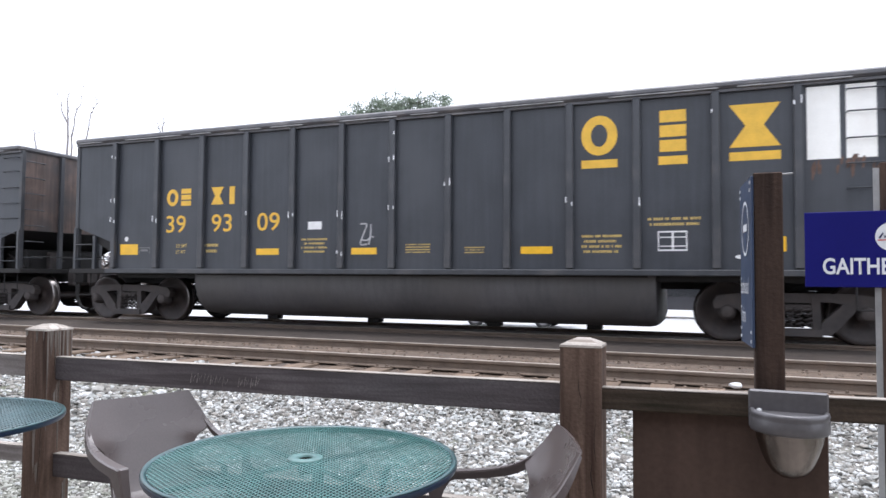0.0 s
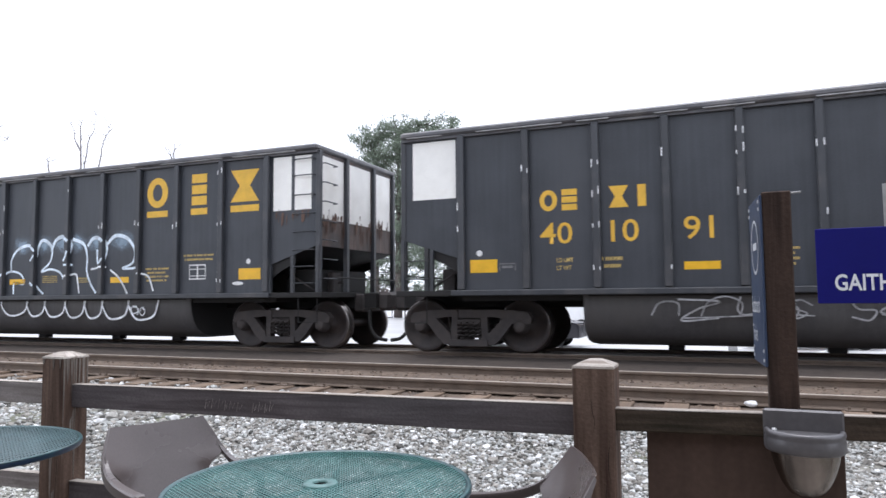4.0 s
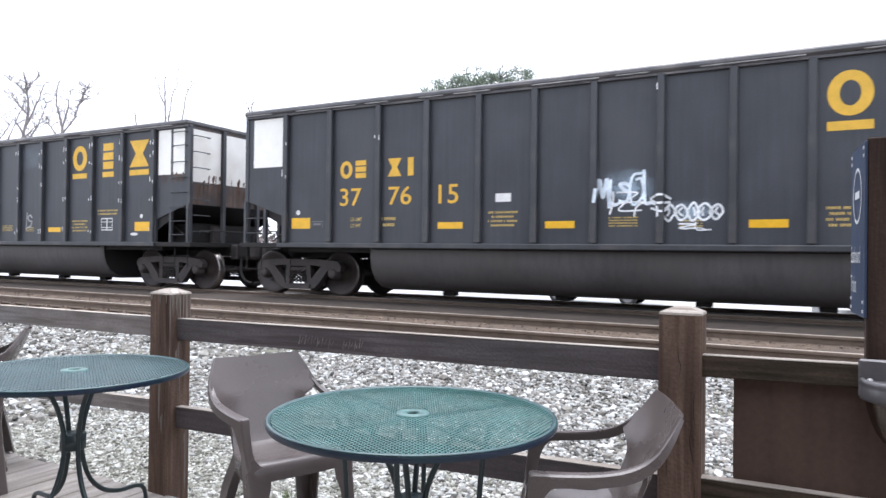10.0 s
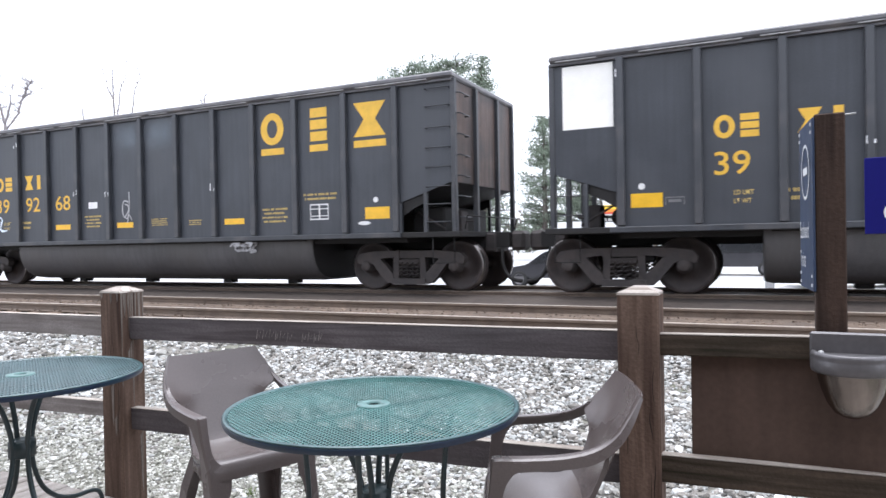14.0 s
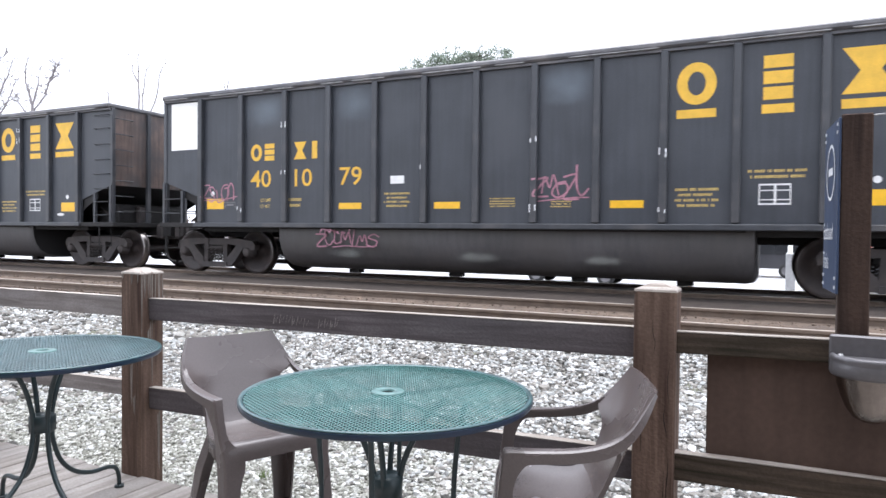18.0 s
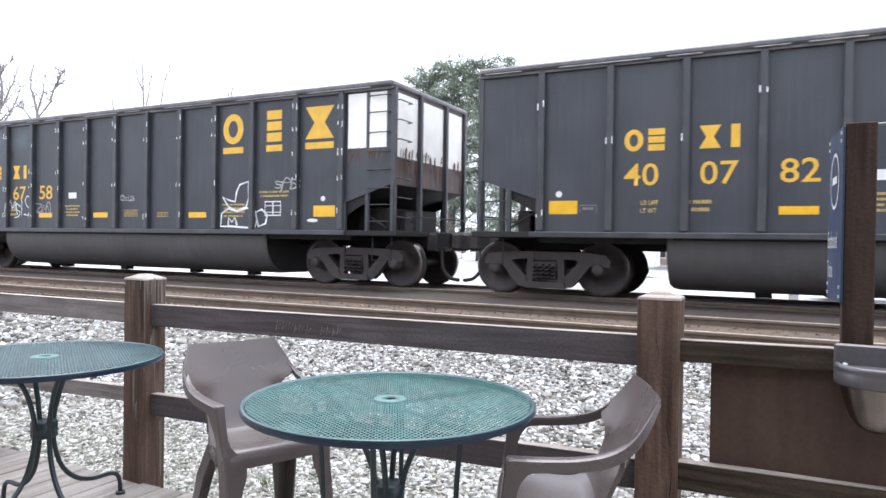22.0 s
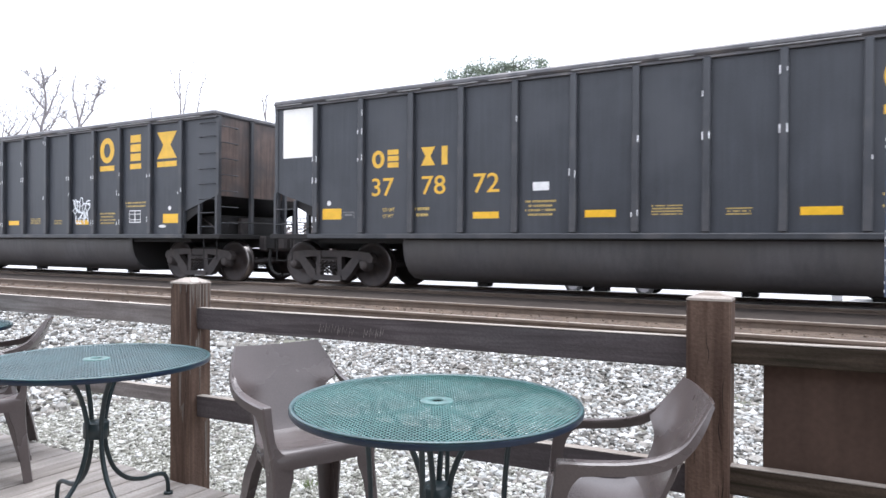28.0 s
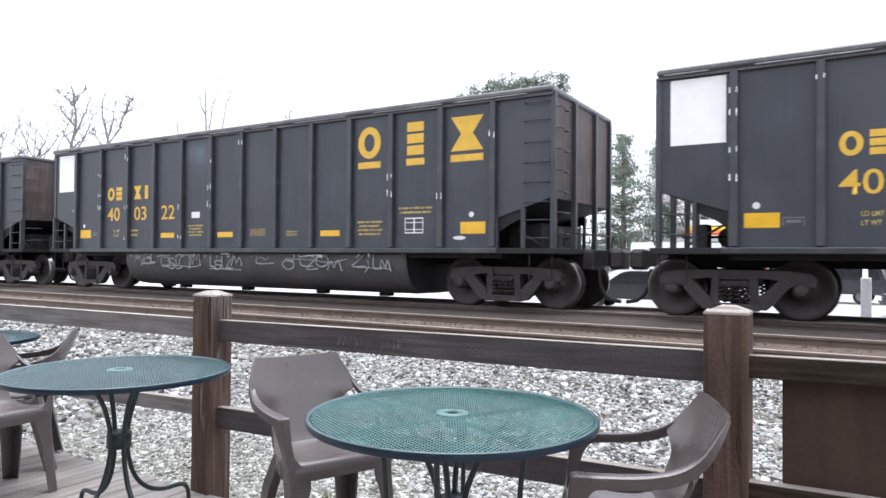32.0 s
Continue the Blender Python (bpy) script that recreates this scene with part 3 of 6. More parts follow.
def build_track(name, yc, z, label, xs, ties):
    track = thing(name, label, "railway track", group="railway tracks", m=pose(0, yc, z, 0, 0, HEADING))
    rail = rail_mesh(*xs)
    for s in (-1, 1):
        share("rail", rail, track, pose(0, s * 0.7525, 0))
    bm = bmesh.new()
    box(bm, -0.115, 0.115, -1.3, 1.3, -0.285, -0.127, 0.008)
    tie = mesh_of("tie", bm, M_TIE)
    bm = bmesh.new()
    box(bm, -0.09, 0.09, -0.13, 0.13, -0.127, -0.115)
    for dx in (-0.06, 0.06):
        for dy in (-0.09, 0.09):
            box(bm, dx - 0.012, dx + 0.012, dy - 0.012, dy + 0.012, -0.115, -0.092)
    plate = mesh_of("tie_plate", bm, M_RAILSIDE)
    rng = random.Random(7)
    for i in range(ties):
        x = -22.0 + 0.5 * i
        t = share("tie", tie, track, pose(x + rng.uniform(-0.02, 0.02), rng.uniform(-0.04, 0.04), rng.uniform(-0.012, 0.004), 0, 0, rng.uniform(-1, 1)))
        for s in (-1, 1):
            share("tie_plate", plate, t, pose(0, s * 0.7525, 0))
    return track


build_track("near_track", NEAR_Y, 0.36, "empty near railway track with rusty rails on worn timber ties", (-220, 120), 52)
build_track("train_track", TRAIN_Y, TRACK_Z, "railway track under the coal train", (-260, 300), 52)
# a pale stone left on the near rail
bm = bmesh.new()
bmesh.ops.create_icosphere(bm, subdivisions=2, radius=0.05)
for v in bm.verts:
    v.co = Vector((v.co.x * 1.3, v.co.y * 0.7, v.co.z * 0.6)) * (1 + 0.3 * noise.noise(v.co * 30))
ob = part("pale_stone", bm, M_WHITE)
ob.location = (0.19, NEAR_Y - 0.80, 0.255)
tagged(ob, "pale stone lying against the near rail", "stone")


# ---- deck and fence ----
def build_deck():
    deck = thing("deck", "grey weathered timber deck of boards laid side by side", "deck", kind="structure")
    bm = bmesh.new()
    box(bm, -0.0675, 0.0675, -3.2, 2.33, -0.036, 0.0, 0.004)
    board = mesh_of("deck_board", bm, M_DECK)
    rng = random.Random(11)
    for i in range(52):
        x = -6.0 + i * 0.141
        share("deck_board", board, deck, pose(x, rng.uniform(-0.012, 0.012) - 0.0, rng.uniform(-0.003, 0.001), 0, rng.uniform(-0.4, 0.4), 0))
    bm = bmesh.new()
    box(bm, -6.1, 1.3, 2.20, 2.24, -0.19, -0.040)
    box(bm, -6.1, 1.3, 0.2, 0.24, -0.19, -0.040)
    box(bm, -6.1, 1.3, -2.8, -2.76, -0.19, -0.040)
    part("joist", bm, M_RAILWOOD, deck)


build_deck()

# unseen wall, added to cut skylight and reflections from behind the camera
bm = bmesh.new()
box(bm, -9.0, 7.0, -1.7, -1.5, -0.2, 4.6)
tagged(part("wall_south", bm, M_BACKWALL), "plain unseen brown wall added behind the deck to block skylight", "wall", kind="structure")

POSTS = [(-5.36, 2.28, 1.015, 0.0), (-2.885, 2.375, 1.0, -1.0), (-0.400, 2.463, 1.024, 1.5), (2.09, 2.55, 1.03, 0.0), (-7.84, 2.19, 1.01, 0.0)]


def build_fence():
    fence = thing("fence", "brown weathered post and rail fence along the deck edge", "fence", kind="")
    h = 0.07
    for x, y, top, turn in POSTS:
        bm = bmesh.new()
        box(bm, -h, h, -h, h, -0.25, top, 0.006)
        post = part("post", bm, M_POST, fence)
        post.matrix_basis = pose(x, y, 0, 0, 0, turn)
        bm = bmesh.new()
        lo = [bm.verts.new((sx * (h + 0.001), sy * (h + 0.001), top - 0.004)) for sx, sy in ((-1, -1), (1, -1), (1, 1), (-1, 1))]
        mid = [bm.verts.new((sx * h * 0.98, sy * h * 0.98, top + 0.004)) for sx, sy in ((-1, -1), (1, -1), (1, 1), (-1, 1))]
        hi = [bm.verts.new((sx * 0.022, sy * 0.022, top + 0.024)) for sx, sy in ((-1, -1), (1, -1), (1, 1), (-1, 1))]
        for a, b in ((lo, mid), (mid, hi)):
            for k in range(4):
                bm.faces.new((a[k], a[(k + 1) % 4], b[(k + 1) % 4], b[k]))
        bm.faces.new(hi)
        part("bevelled_top", bm, M_POSTCAP, post, "grey weathered bevelled post top")
        rng = random.Random(int(x * 100))
        bm = bmesh.new()
        for _ in range(7):
            q, z1, l = rng.uniform(-0.055, 0.055), rng.uniform(0.35, top - 0.02), rng.uniform(0.1, 0.42)
            n, w = 7, rng.uniform(0.0012, 0.003)
            ribbon(bm, [(q + 0.012 * noise.noise((q * 40, k * 0.4, x)), z1 - l * k / (n - 1)) for k in range(n)], [w * math.sin(math.pi * (k + 0.3) / n) + 0.0004 for k in range(n)], -h - 0.0012)
        tagged(part("drying_crack", bm, M_CRACK, post, "fine dark drying cracks"), kind="stuff")
    # pale split wood down the faces of the first post
    rng = random.Random(8)
    x0, y0, top, turn = POSTS[1]
    for face in ("side", "front"):
        bm = bmesh.new()
        q = -h * 0.94
        while q < h * 0.94:
            w = rng.uniform(0.006, 0.020)
            b = min(q + w, h * 0.95)
            drop = rng.uniform(0.06, 0.34) if face == "side" else rng.uniform(0.0, 0.10) * (rng.random() < 0.6)
            if drop > 0.01:
                z1 = 0.994
                prism(bm, [(q, z1), (b, z1), (b - 0.2 * w, z1 - 0.7 * drop), (q + 0.4 * w, z1 - drop)], 0 if face == "side" else 1, *((h + 0.001, h + 0.0025) if face == "side" else (-h - 0.0025, -h - 0.001)))
            if rng.random() < 0.45:
                zc, l = rng.uniform(0.25, 0.8), rng.uniform(0.08, 0.3)
                prism(bm, [(q, zc), (b, zc + 0.02), (b - 0.3 * w, zc - l), (q + 0.3 * w, zc - l * 0.8)], 0 if face == "side" else 1, *((h + 0.001, h + 0.0022) if face == "side" else (-h - 0.0022, -h - 0.001)))
            q = b + rng.uniform(0.0, 0.012 if face == "side" else 0.03)
        w = tagged(part("weathered_patch", bm, M_PATCH, fence, "pale weathered split wood on the post"), kind="stuff")
        w.matrix_basis = pose(x0, y0, 0, 0, 0, turn)
    # rails: ends, top heights at both ends, height, dy
    runs = [(1, 2, 0.873, 0.888, 0.105, 0.0), (1, 2, 0.430, 0.452, 0.104, 0.0),
            (2, 3, 0.886, 0.921, 0.071, -0.03), (2, 3, 0.474, 0.49, 0.092, -0.03),
            (0, 1, 0.873, 0.872, 0.098, 0.0), (0, 1, 0.405, 0.448, 0.074, 0.0),
            (4, 0, 0.874, 0.873, 0.098, 0.0), (4, 0, 0.405, 0.405, 0.074, 0.0)]
    for a, b, za, zb, hh, dy in runs:
        (xa, ya, *_), (xb, yb, *_) = POSTS[a], POSTS[b]
        xa, xb = xa + 0.066, xb - 0.066
        L = math.hypot(xb - xa, yb - ya)
        bm = bmesh.new()
        box(bm, 0, L, -0.02, 0.02, -hh, 0, 0.004)
        r = part("rail", bm, M_RAILDARK if a == 2 else M_RAILWOOD if a == 1 else M_RAILPALE, fence)
        r.matrix_basis = pose(xa, ya + dy, za, 0, -math.degrees(math.atan2(zb - za, xb - xa)), math.degrees(math.atan2(yb - ya, xb - xa)))
        bm = bmesh.new()
        box(bm, 0.002, L - 0.002, -0.0205, 0.0205, 0.0, 0.003)
        part("weathered_edge", bm, M_POSTCAP, r, "pale weathered top edge")
        if (a, za) == (1, 0.873):
            bm = bmesh.new()
            rng = random.Random(5)
            x = 0.77
            while x < 1.10:
                w = rng.uniform(0.015, 0.03)
                z0 = -0.055 + rng.uniform(-0.012, 0.0)
                ribbon(bm, [(x, z0 - 0.02), (x + w * 0.3, z0 + 0.02), (x + w * 0.6, z0 - 0.012), (x + w, z0 + 0.012)], 0.0028, -0.0215)
                x += w + (0.05 if 0.92 < x < 0.95 else 0.008)
            tagged(part("scratched_scrawl", bm, M_SCRATCH, r, "faint pale scratched scrawl"), kind="stuff")
    # panel between the rails
    bm = bmesh.new()
    box(bm, -0.235, 0.345, 2.462, 2.480, 0.462, 0.835, 0.003)
    part("panel", bm, M_PANEL, fence, "dark brown painted board between the rails")


build_fence()


def build_ashtray():
    tray = thing("wall_ashtray", "grey metal half-round ashtray bin fixed to the fence rail", "ashtray", m=pose(0.232, 2.41, 0.0))
    bm = bmesh.new()
    box(bm, -0.112, 0.108, -0.012, 0.0, 0.80, 0.916, 0.006)
    part("back_plate", bm, M_ASH, tray)
    n = 28

    def half_round(name, prof, mat, label="", depth=1.05):
        bm = bmesh.new()
        rings = [[bm.verts.new((r * math.cos(math.pi + math.pi * k / n), -0.013 + depth * r * math.sin(math.pi + math.pi * k / n), z)) for k in range(n + 1)] for r, z in prof]
        for a, b in zip(rings, rings[1:]):
            for k in range(n):
                bm.faces.new((a[k], a[k + 1], b[k + 1], b[k])).smooth = True
        part(name, bm, mat, tray, label)

    half_round("collar", [(0.094, 0.855), (0.098, 0.860), (0.104, 0.861), (0.109, 0.857), (0.111, 0.848), (0.108, 0.841), (0.110, 0.836), (0.111, 0.806), (0.108, 0.799), (0.096, 0.797)], M_ASH, "broad grey collar with a rolled lip")
    half_round("bowl", [(0.096, 0.801), (0.091, 0.77), (0.081, 0.735), (0.067, 0.70), (0.049, 0.674), (0.026, 0.661), (0.0, 0.658)], M_ASHBOWL, "shiny rounded steel bowl")
    bm = bmesh.new()
    top = [bm.verts.new((0.096 * math.cos(math.pi + math.pi * k / n), -0.013 + 0.10 * math.sin(math.pi + math.pi * k / n), 0.853)) for k in range(n + 1)]
    bm.faces.new(top)
    part("sand_lid", bm, M_ASH, tray, "sunken flat grey lid")
    bm = bmesh.new()
    lathe(bm, [(0.0, 0.008), (0.007, 0.006), (0.009, 0.0)], 10, (-0.082, -0.022, 0.853))
    part("lock_stud", bm, M_GALV, tray)


build_ashtray()


def build_signs():
    post = thing("platform_sign_post", "brown timber post with a narrow faded blue sign on its side", "sign post", m=pose(0.190, 2.565, 0))
    bm = bmesh.new()
    box(bm, -0.044, 0.044, -0.044, 0.044, -0.2, 1.605, 0.004)
    part("post", bm, M_POST2, post)
    bm = bmesh.new()
    sweep(bm, [(0.03, -0.03, 1.597), (0.075, -0.03, 1.6)], 0.003, 6)
    part("nail", bm, M_GALV, post)
    a, b = Vector((-0.047, -0.05)), Vector((-0.071, 0.25))
    d = (b - a)
    L = d.length
    ang = math.degrees(math.atan2(d.y, d.x))
    bm = bmesh.new()
    box(bm, 0, L, -0.004, 0.004, 1.03, 1.595, 0.002)
    plate = part("blue_plate", bm, M_BLUE2, post, "narrow grey-blue faded platform sign")
    plate.matrix_basis = pose(a.x, a.y, 0, 0, 0, ang)
    for s, z, size in (("Eastbound", 1.205, 0.082), ("Trains", 1.105, 0.082)):
        me = text_mesh(s, size, M_SIGNW, xscale=0.62)
        me.transform(Matrix.Rotation(math.pi, 4, "Z"))
        share("lettering", me, plate, pose(L - 0.012, 0.0055, z))
    bm = bmesh.new()
    ribbon(bm, [(L * 0.5 + 0.09 * math.cos(k * 0.3142), 1.43 + 0.09 * math.sin(k * 0.3142)) for k in range(20)], 0.011, 0.0055, True)
    rect(bm, L * 0.5 - 0.05, L * 0.5 + 0.05, 1.42, 1.445, 0.0057)
    part("emblem", bm, M_SIGNW, plate, "plain white ring emblem")
    bm = bmesh.new()
    for z in (1.05, 1.08, 1.55, 1.575):
        for x in (0.02, L - 0.02):
            box(bm, x - 0.006, x + 0.006, 0.004, 0.007, z - 0.005, z + 0.005)
    tagged(part("rivet", bm, M_SIGNW, plate), kind="stuff")
    # station name board
    y = 4.60
    board = thing("station_name_sign", "dark blue station name board with white lettering on a timber post", "sign", m=pose(0.515, y, 0, 0, 0, -3))
    bm = bmesh.new()
    box(bm, 0, 1.0, -0.006, 0.006, 1.215, 1.652, 0.003)
    bl = part("board", bm, M_BLUE, board)
    me = text_mesh("GAITHERSBURG", 0.130, M_SIGNW, bold=0.0026, xscale=0.747)
    share("lettering", me, bl, pose(0.088, -0.0085, 1.292))
    bm = bmesh.new()
    vs = [bm.verts.new((0.436 + 0.082 * math.cos(k * math.pi / 16), -0.0085, 1.503 + 0.082 * math.sin(k * math.pi / 16))) for k in range(32)]
    bm.faces.new(vs)
    part("round_emblem", bm, M_SIGNW, bl, "plain white disc emblem")
    bm = bmesh.new()
    rect(bm, 0.366, 0.506, 1.481, 1.487, -0.0105)
    part("red_stripe", bm, M_SIGNRED, bl)
    bm = bmesh.new()
    ribbon(bm, [(0.374, 1.494), (0.392, 1.524), (0.400, 1.498), (0.420, 1.524), (0.426, 1.496), (0.442, 1.524), (0.456, 1.496)], 0.010, -0.0105)
    part("dark_wedge", bm, M_SIGNDARK, bl)
    bm = bmesh.new()
    box(bm, 0.385, 0.525, 0.012, 0.15, -0.2, 1.93, 0.005)
    part("post", bm, M_POST2, board)
    bm = bmesh.new()
    box(bm, 0.352, 0.384, 0.02, 0.024, -0.1, 1.90)
    part("metal_strip", bm, M_GALV, board)


build_signs()


# ---- tables and chairs ----
def tabletop(R, mat, n=34, w=0.0018, t=0.0011):
    """Expanded-metal disc: two sets of n crossing strands of half width w and half depth t."""
    bm = bmesh.new()
    for s in (-1, 1):
        ang = s * radians(58)
        c, sn = math.cos(ang), math.sin(ang)
        for i in range(-n, n + 1):
            o = i * R / n
            L = math.sqrt(max(0.0, (R - 0.006) ** 2 - o * o))
            if L < 0.02:
                continue
            z = 0.0003 * s
            cut = [(-L, L)] if abs(o) > 0.045 else [(-L, -math.sqrt(0.045 ** 2 - o * o)), (math.sqrt(0.045 ** 2 - o * o), L)]
            for a, b in cut:
                vs = [bm.verts.new((p * c - q * sn, p * sn + q * c, z + h)) for h in (-t, t) for p, q in ((a, o - w), (b, o - w), (b, o + w), (a, o + w))]
                for f in ((4, 5, 6, 7), (3, 2, 1, 0), (0, 1, 5, 4), (2, 3, 7, 6)):
                    bm.faces.new([vs[k] for k in f])
    return mesh_of("mesh_top", bm, mat)


def build_table(m, label, style, turn):
    R = 0.440
    table = thing("round_mesh_table", label, "table", group="round mesh tables on the deck", m=m)
    share("mesh_top", SHEEN_TOP if style == "pedestal" else MESH_TOP, table, pose(0, 0, 0.712, 0, 0, 57 if style == "pedestal" else 31))
    bm = bmesh.new()
    prof = [(R - 0.006, 0.711), (R + 0.006, 0.712), (R + 0.011, 0.709), (R + 0.0115, 0.705), (R + 0.0105, 0.698), (R + 0.008, 0.693), (R + 0.002, 0.692), (R - 0.006, 0.695), (R - 0.006, 0.711)]
    lathe(bm, prof, 64)
    crisp(bm, 0.5)
    rim = part("rim", bm, M_TABLERIM, table)
    # pale strip on top of the rim: a painted sky highlight
    bm = bmesh.new()
    lathe(bm, [(R - 0.004, 0.7122), (R + 0.001, 0.7158), (R + 0.005, 0.7162), (R + 0.009, 0.7140), (R + 0.0105, 0.7112), (R + 0.004, 0.7118), (R - 0.004, 0.7122)], 64)
    part("rim_edge", bm, M_TABLEEDGE, rim, "upper edge of the rim, coloured paler as a sky highlight", True)
    bm = bmesh.new()
    lathe(bm, [(0.022, 0.70), (0.022, 0.717), (0.026, 0.719), (0.050, 0.718), (0.053, 0.715), (0.053, 0.706)], 28)
    ring = part("umbrella_ring", bm, M_TABLERING, table, "flat ring round the parasol hole")
    # closed black tube, added so the hole looks deep in shade
    bm = bmesh.new()
    lathe(bm, [(0.021, 0.712), (0.021, 0.672), (0.0, 0.672)], 20)
    part("socket", bm, M_UNDER, ring, "black tube added to darken the parasol hole")
    for k in range(4):
        a = radians(turn + 45 + 90 * k)
        bm = bmesh.new()
        sweep(bm, [(0.05 * math.cos(a), 0.05 * math.sin(a), 0.698), (R * 0.985 * math.cos(a), R * 0.985 * math.sin(a), 0.698)], 0.010, 6, 0.6)
        part("cross_bar", bm, M_TABLELEG, table)
    if style == "pedestal":
        prof = [(0.19, 0.695), (0.14, 0.655), (0.092, 0.59), (0.058, 0.50), (0.045, 0.42), (0.055, 0.33), (0.095, 0.235), (0.17, 0.165), (0.265, 0.128), (0.36, 0.118), (0.412, 0.10), (0.435, 0.06), (0.44, 0.004)]
        hub = 0.42
    else:
        prof = [(0.18, 0.695), (0.13, 0.65), (0.095, 0.59), (0.066, 0.53), (0.046, 0.47), (0.040, 0.40), (0.046, 0.30), (0.08, 0.20), (0.15, 0.14), (0.24, 0.115), (0.31, 0.10), (0.33, 0.05), (0.332, 0.004)]
        hub = 0.42
    smoothed = catmull(prof, 3)
    for k in range(4):
        a = radians(turn + (90 * k if style != "pedestal" else (-22, 90, 156, 270)[k]))
        bm = bmesh.new()
        sweep(bm, [(r * math.cos(a), r * math.sin(a), z) for r, z in smoothed], 0.0100 if style == "pedestal" else 0.0095, 8)
        leg = part("leg", bm, M_TABLELEG, table)
        bm = bmesh.new()
        r = prof[-1][0]
        lathe(bm, [(0.0, 0.012), (0.02, 0.012), (0.022, 0.0), (0.0, 0.0)], 12, (r * math.cos(a), r * math.sin(a), 0))
        part("foot_pad", bm, M_TABLELEG, leg)
        if style != "pedestal":
            bm = bmesh.new()
            a2 = a + radians(2)
            sweep(bm, [(q * math.cos(a2), q * math.sin(a2), z) for q, z in catmull([(0.245, 0.69), (0.225, 0.6), (0.212, 0.45), (0.212, 0.3), (0.225, 0.15), (0.24, 0.0)], 3)], 0.0085, 8)
            part("outer_leg", bm, M_TABLELEG, table)
    bm = bmesh.new()
    lathe(bm, [(0.0, hub + 0.035), (0.042, hub + 0.035), (0.05, hub + 0.03), (0.05, hub - 0.03), (0.042, hub - 0.035), (0.0, hub - 0.035)], 16)
    part("hub", bm, M_TABLELEG, table)
    return table


def catmull(pts, k):
    """Points of any dimension, smoothed with k steps between each two."""
    p = [np.array(q, float) for q in pts]
    p = [2 * p[0] - p[1]] + p + [2 * p[-1] - p[-2]]
    out = []
    for i in range(1, len(p) - 2):
        for j in range(k):
            t = j / k
            out.append(tuple(0.5 * ((2 * p[i]) + (p[i + 1] - p[i - 1]) * t + (2 * p[i - 1] - 5 * p[i] + 4 * p[i + 1] - p[i + 2]) * t * t + (3 * p[i] - p[i - 1] - 3 * p[i + 1] + p[i + 2]) * t ** 3)))
    out.append(tuple(p[-2]))
    return out


MESH_TOP, SHEEN_TOP = tabletop(0.440, M_TABLE), tabletop(0.440, M_TABLESHEEN, 24, 0.0026, 0.0017)
build_table(pose(-1.106, 1.821, 0), "round dark green steel mesh table with a parasol hole", "rods", 18)
build_table(pose(-2.703, 1.742, 0), "round dark green mesh table on a curved four-legged base", "pedestal", 12)
build_table(pose(-4.52, 1.866, 0), "round dark green mesh table further along the deck", "pedestal", 25)


def shell(bm, rows, thick, smooth=True):
    """A curved sheet from rows of points, given thickness along its own normals."""
    rows = [[Vector(p) for p in r] for r in rows]
    nr, nc = len(rows), len(rows[0])
    front, backs = [], []
    for i in range(nr):
        fr, bk = [], []
        for j in range(nc):
            du = rows[min(i + 1, nr - 1)][j] - rows[max(i - 1, 0)][j]
            dv = rows[i][min(j + 1, nc - 1)] - rows[i][max(j - 1, 0)]
            n = du.cross(dv).normalized()
            fr.append(bm.verts.new(rows[i][j] + n * thick / 2))
            bk.append(bm.verts.new(rows[i][j] - n * thick / 2))
        front.append(fr)
        backs.append(bk)
    fs = []
    for i in range(nr - 1):
        for j in range(nc - 1):
            fs.append(bm.faces.new((front[i][j], front[i + 1][j], front[i + 1][j + 1], front[i][j + 1])))
            fs.append(bm.faces.new((backs[i][j], backs[i][j + 1], backs[i + 1][j + 1], backs[i + 1][j])))
    if smooth:
        for f in fs:
            f.smooth = True
    for i in range(nr - 1):
        for j in (0, nc - 1):
            bm.faces.new((front[i][j], backs[i][j], backs[i + 1][j], front[i + 1][j]))
    for j in range(nc - 1):
        for i in (0, nr - 1):
            bm.faces.new((front[i][j], front[i][j + 1], backs[i][j + 1], backs[i][j]))
    bmesh.ops.recalc_face_normals(bm, faces=bm.faces[:])


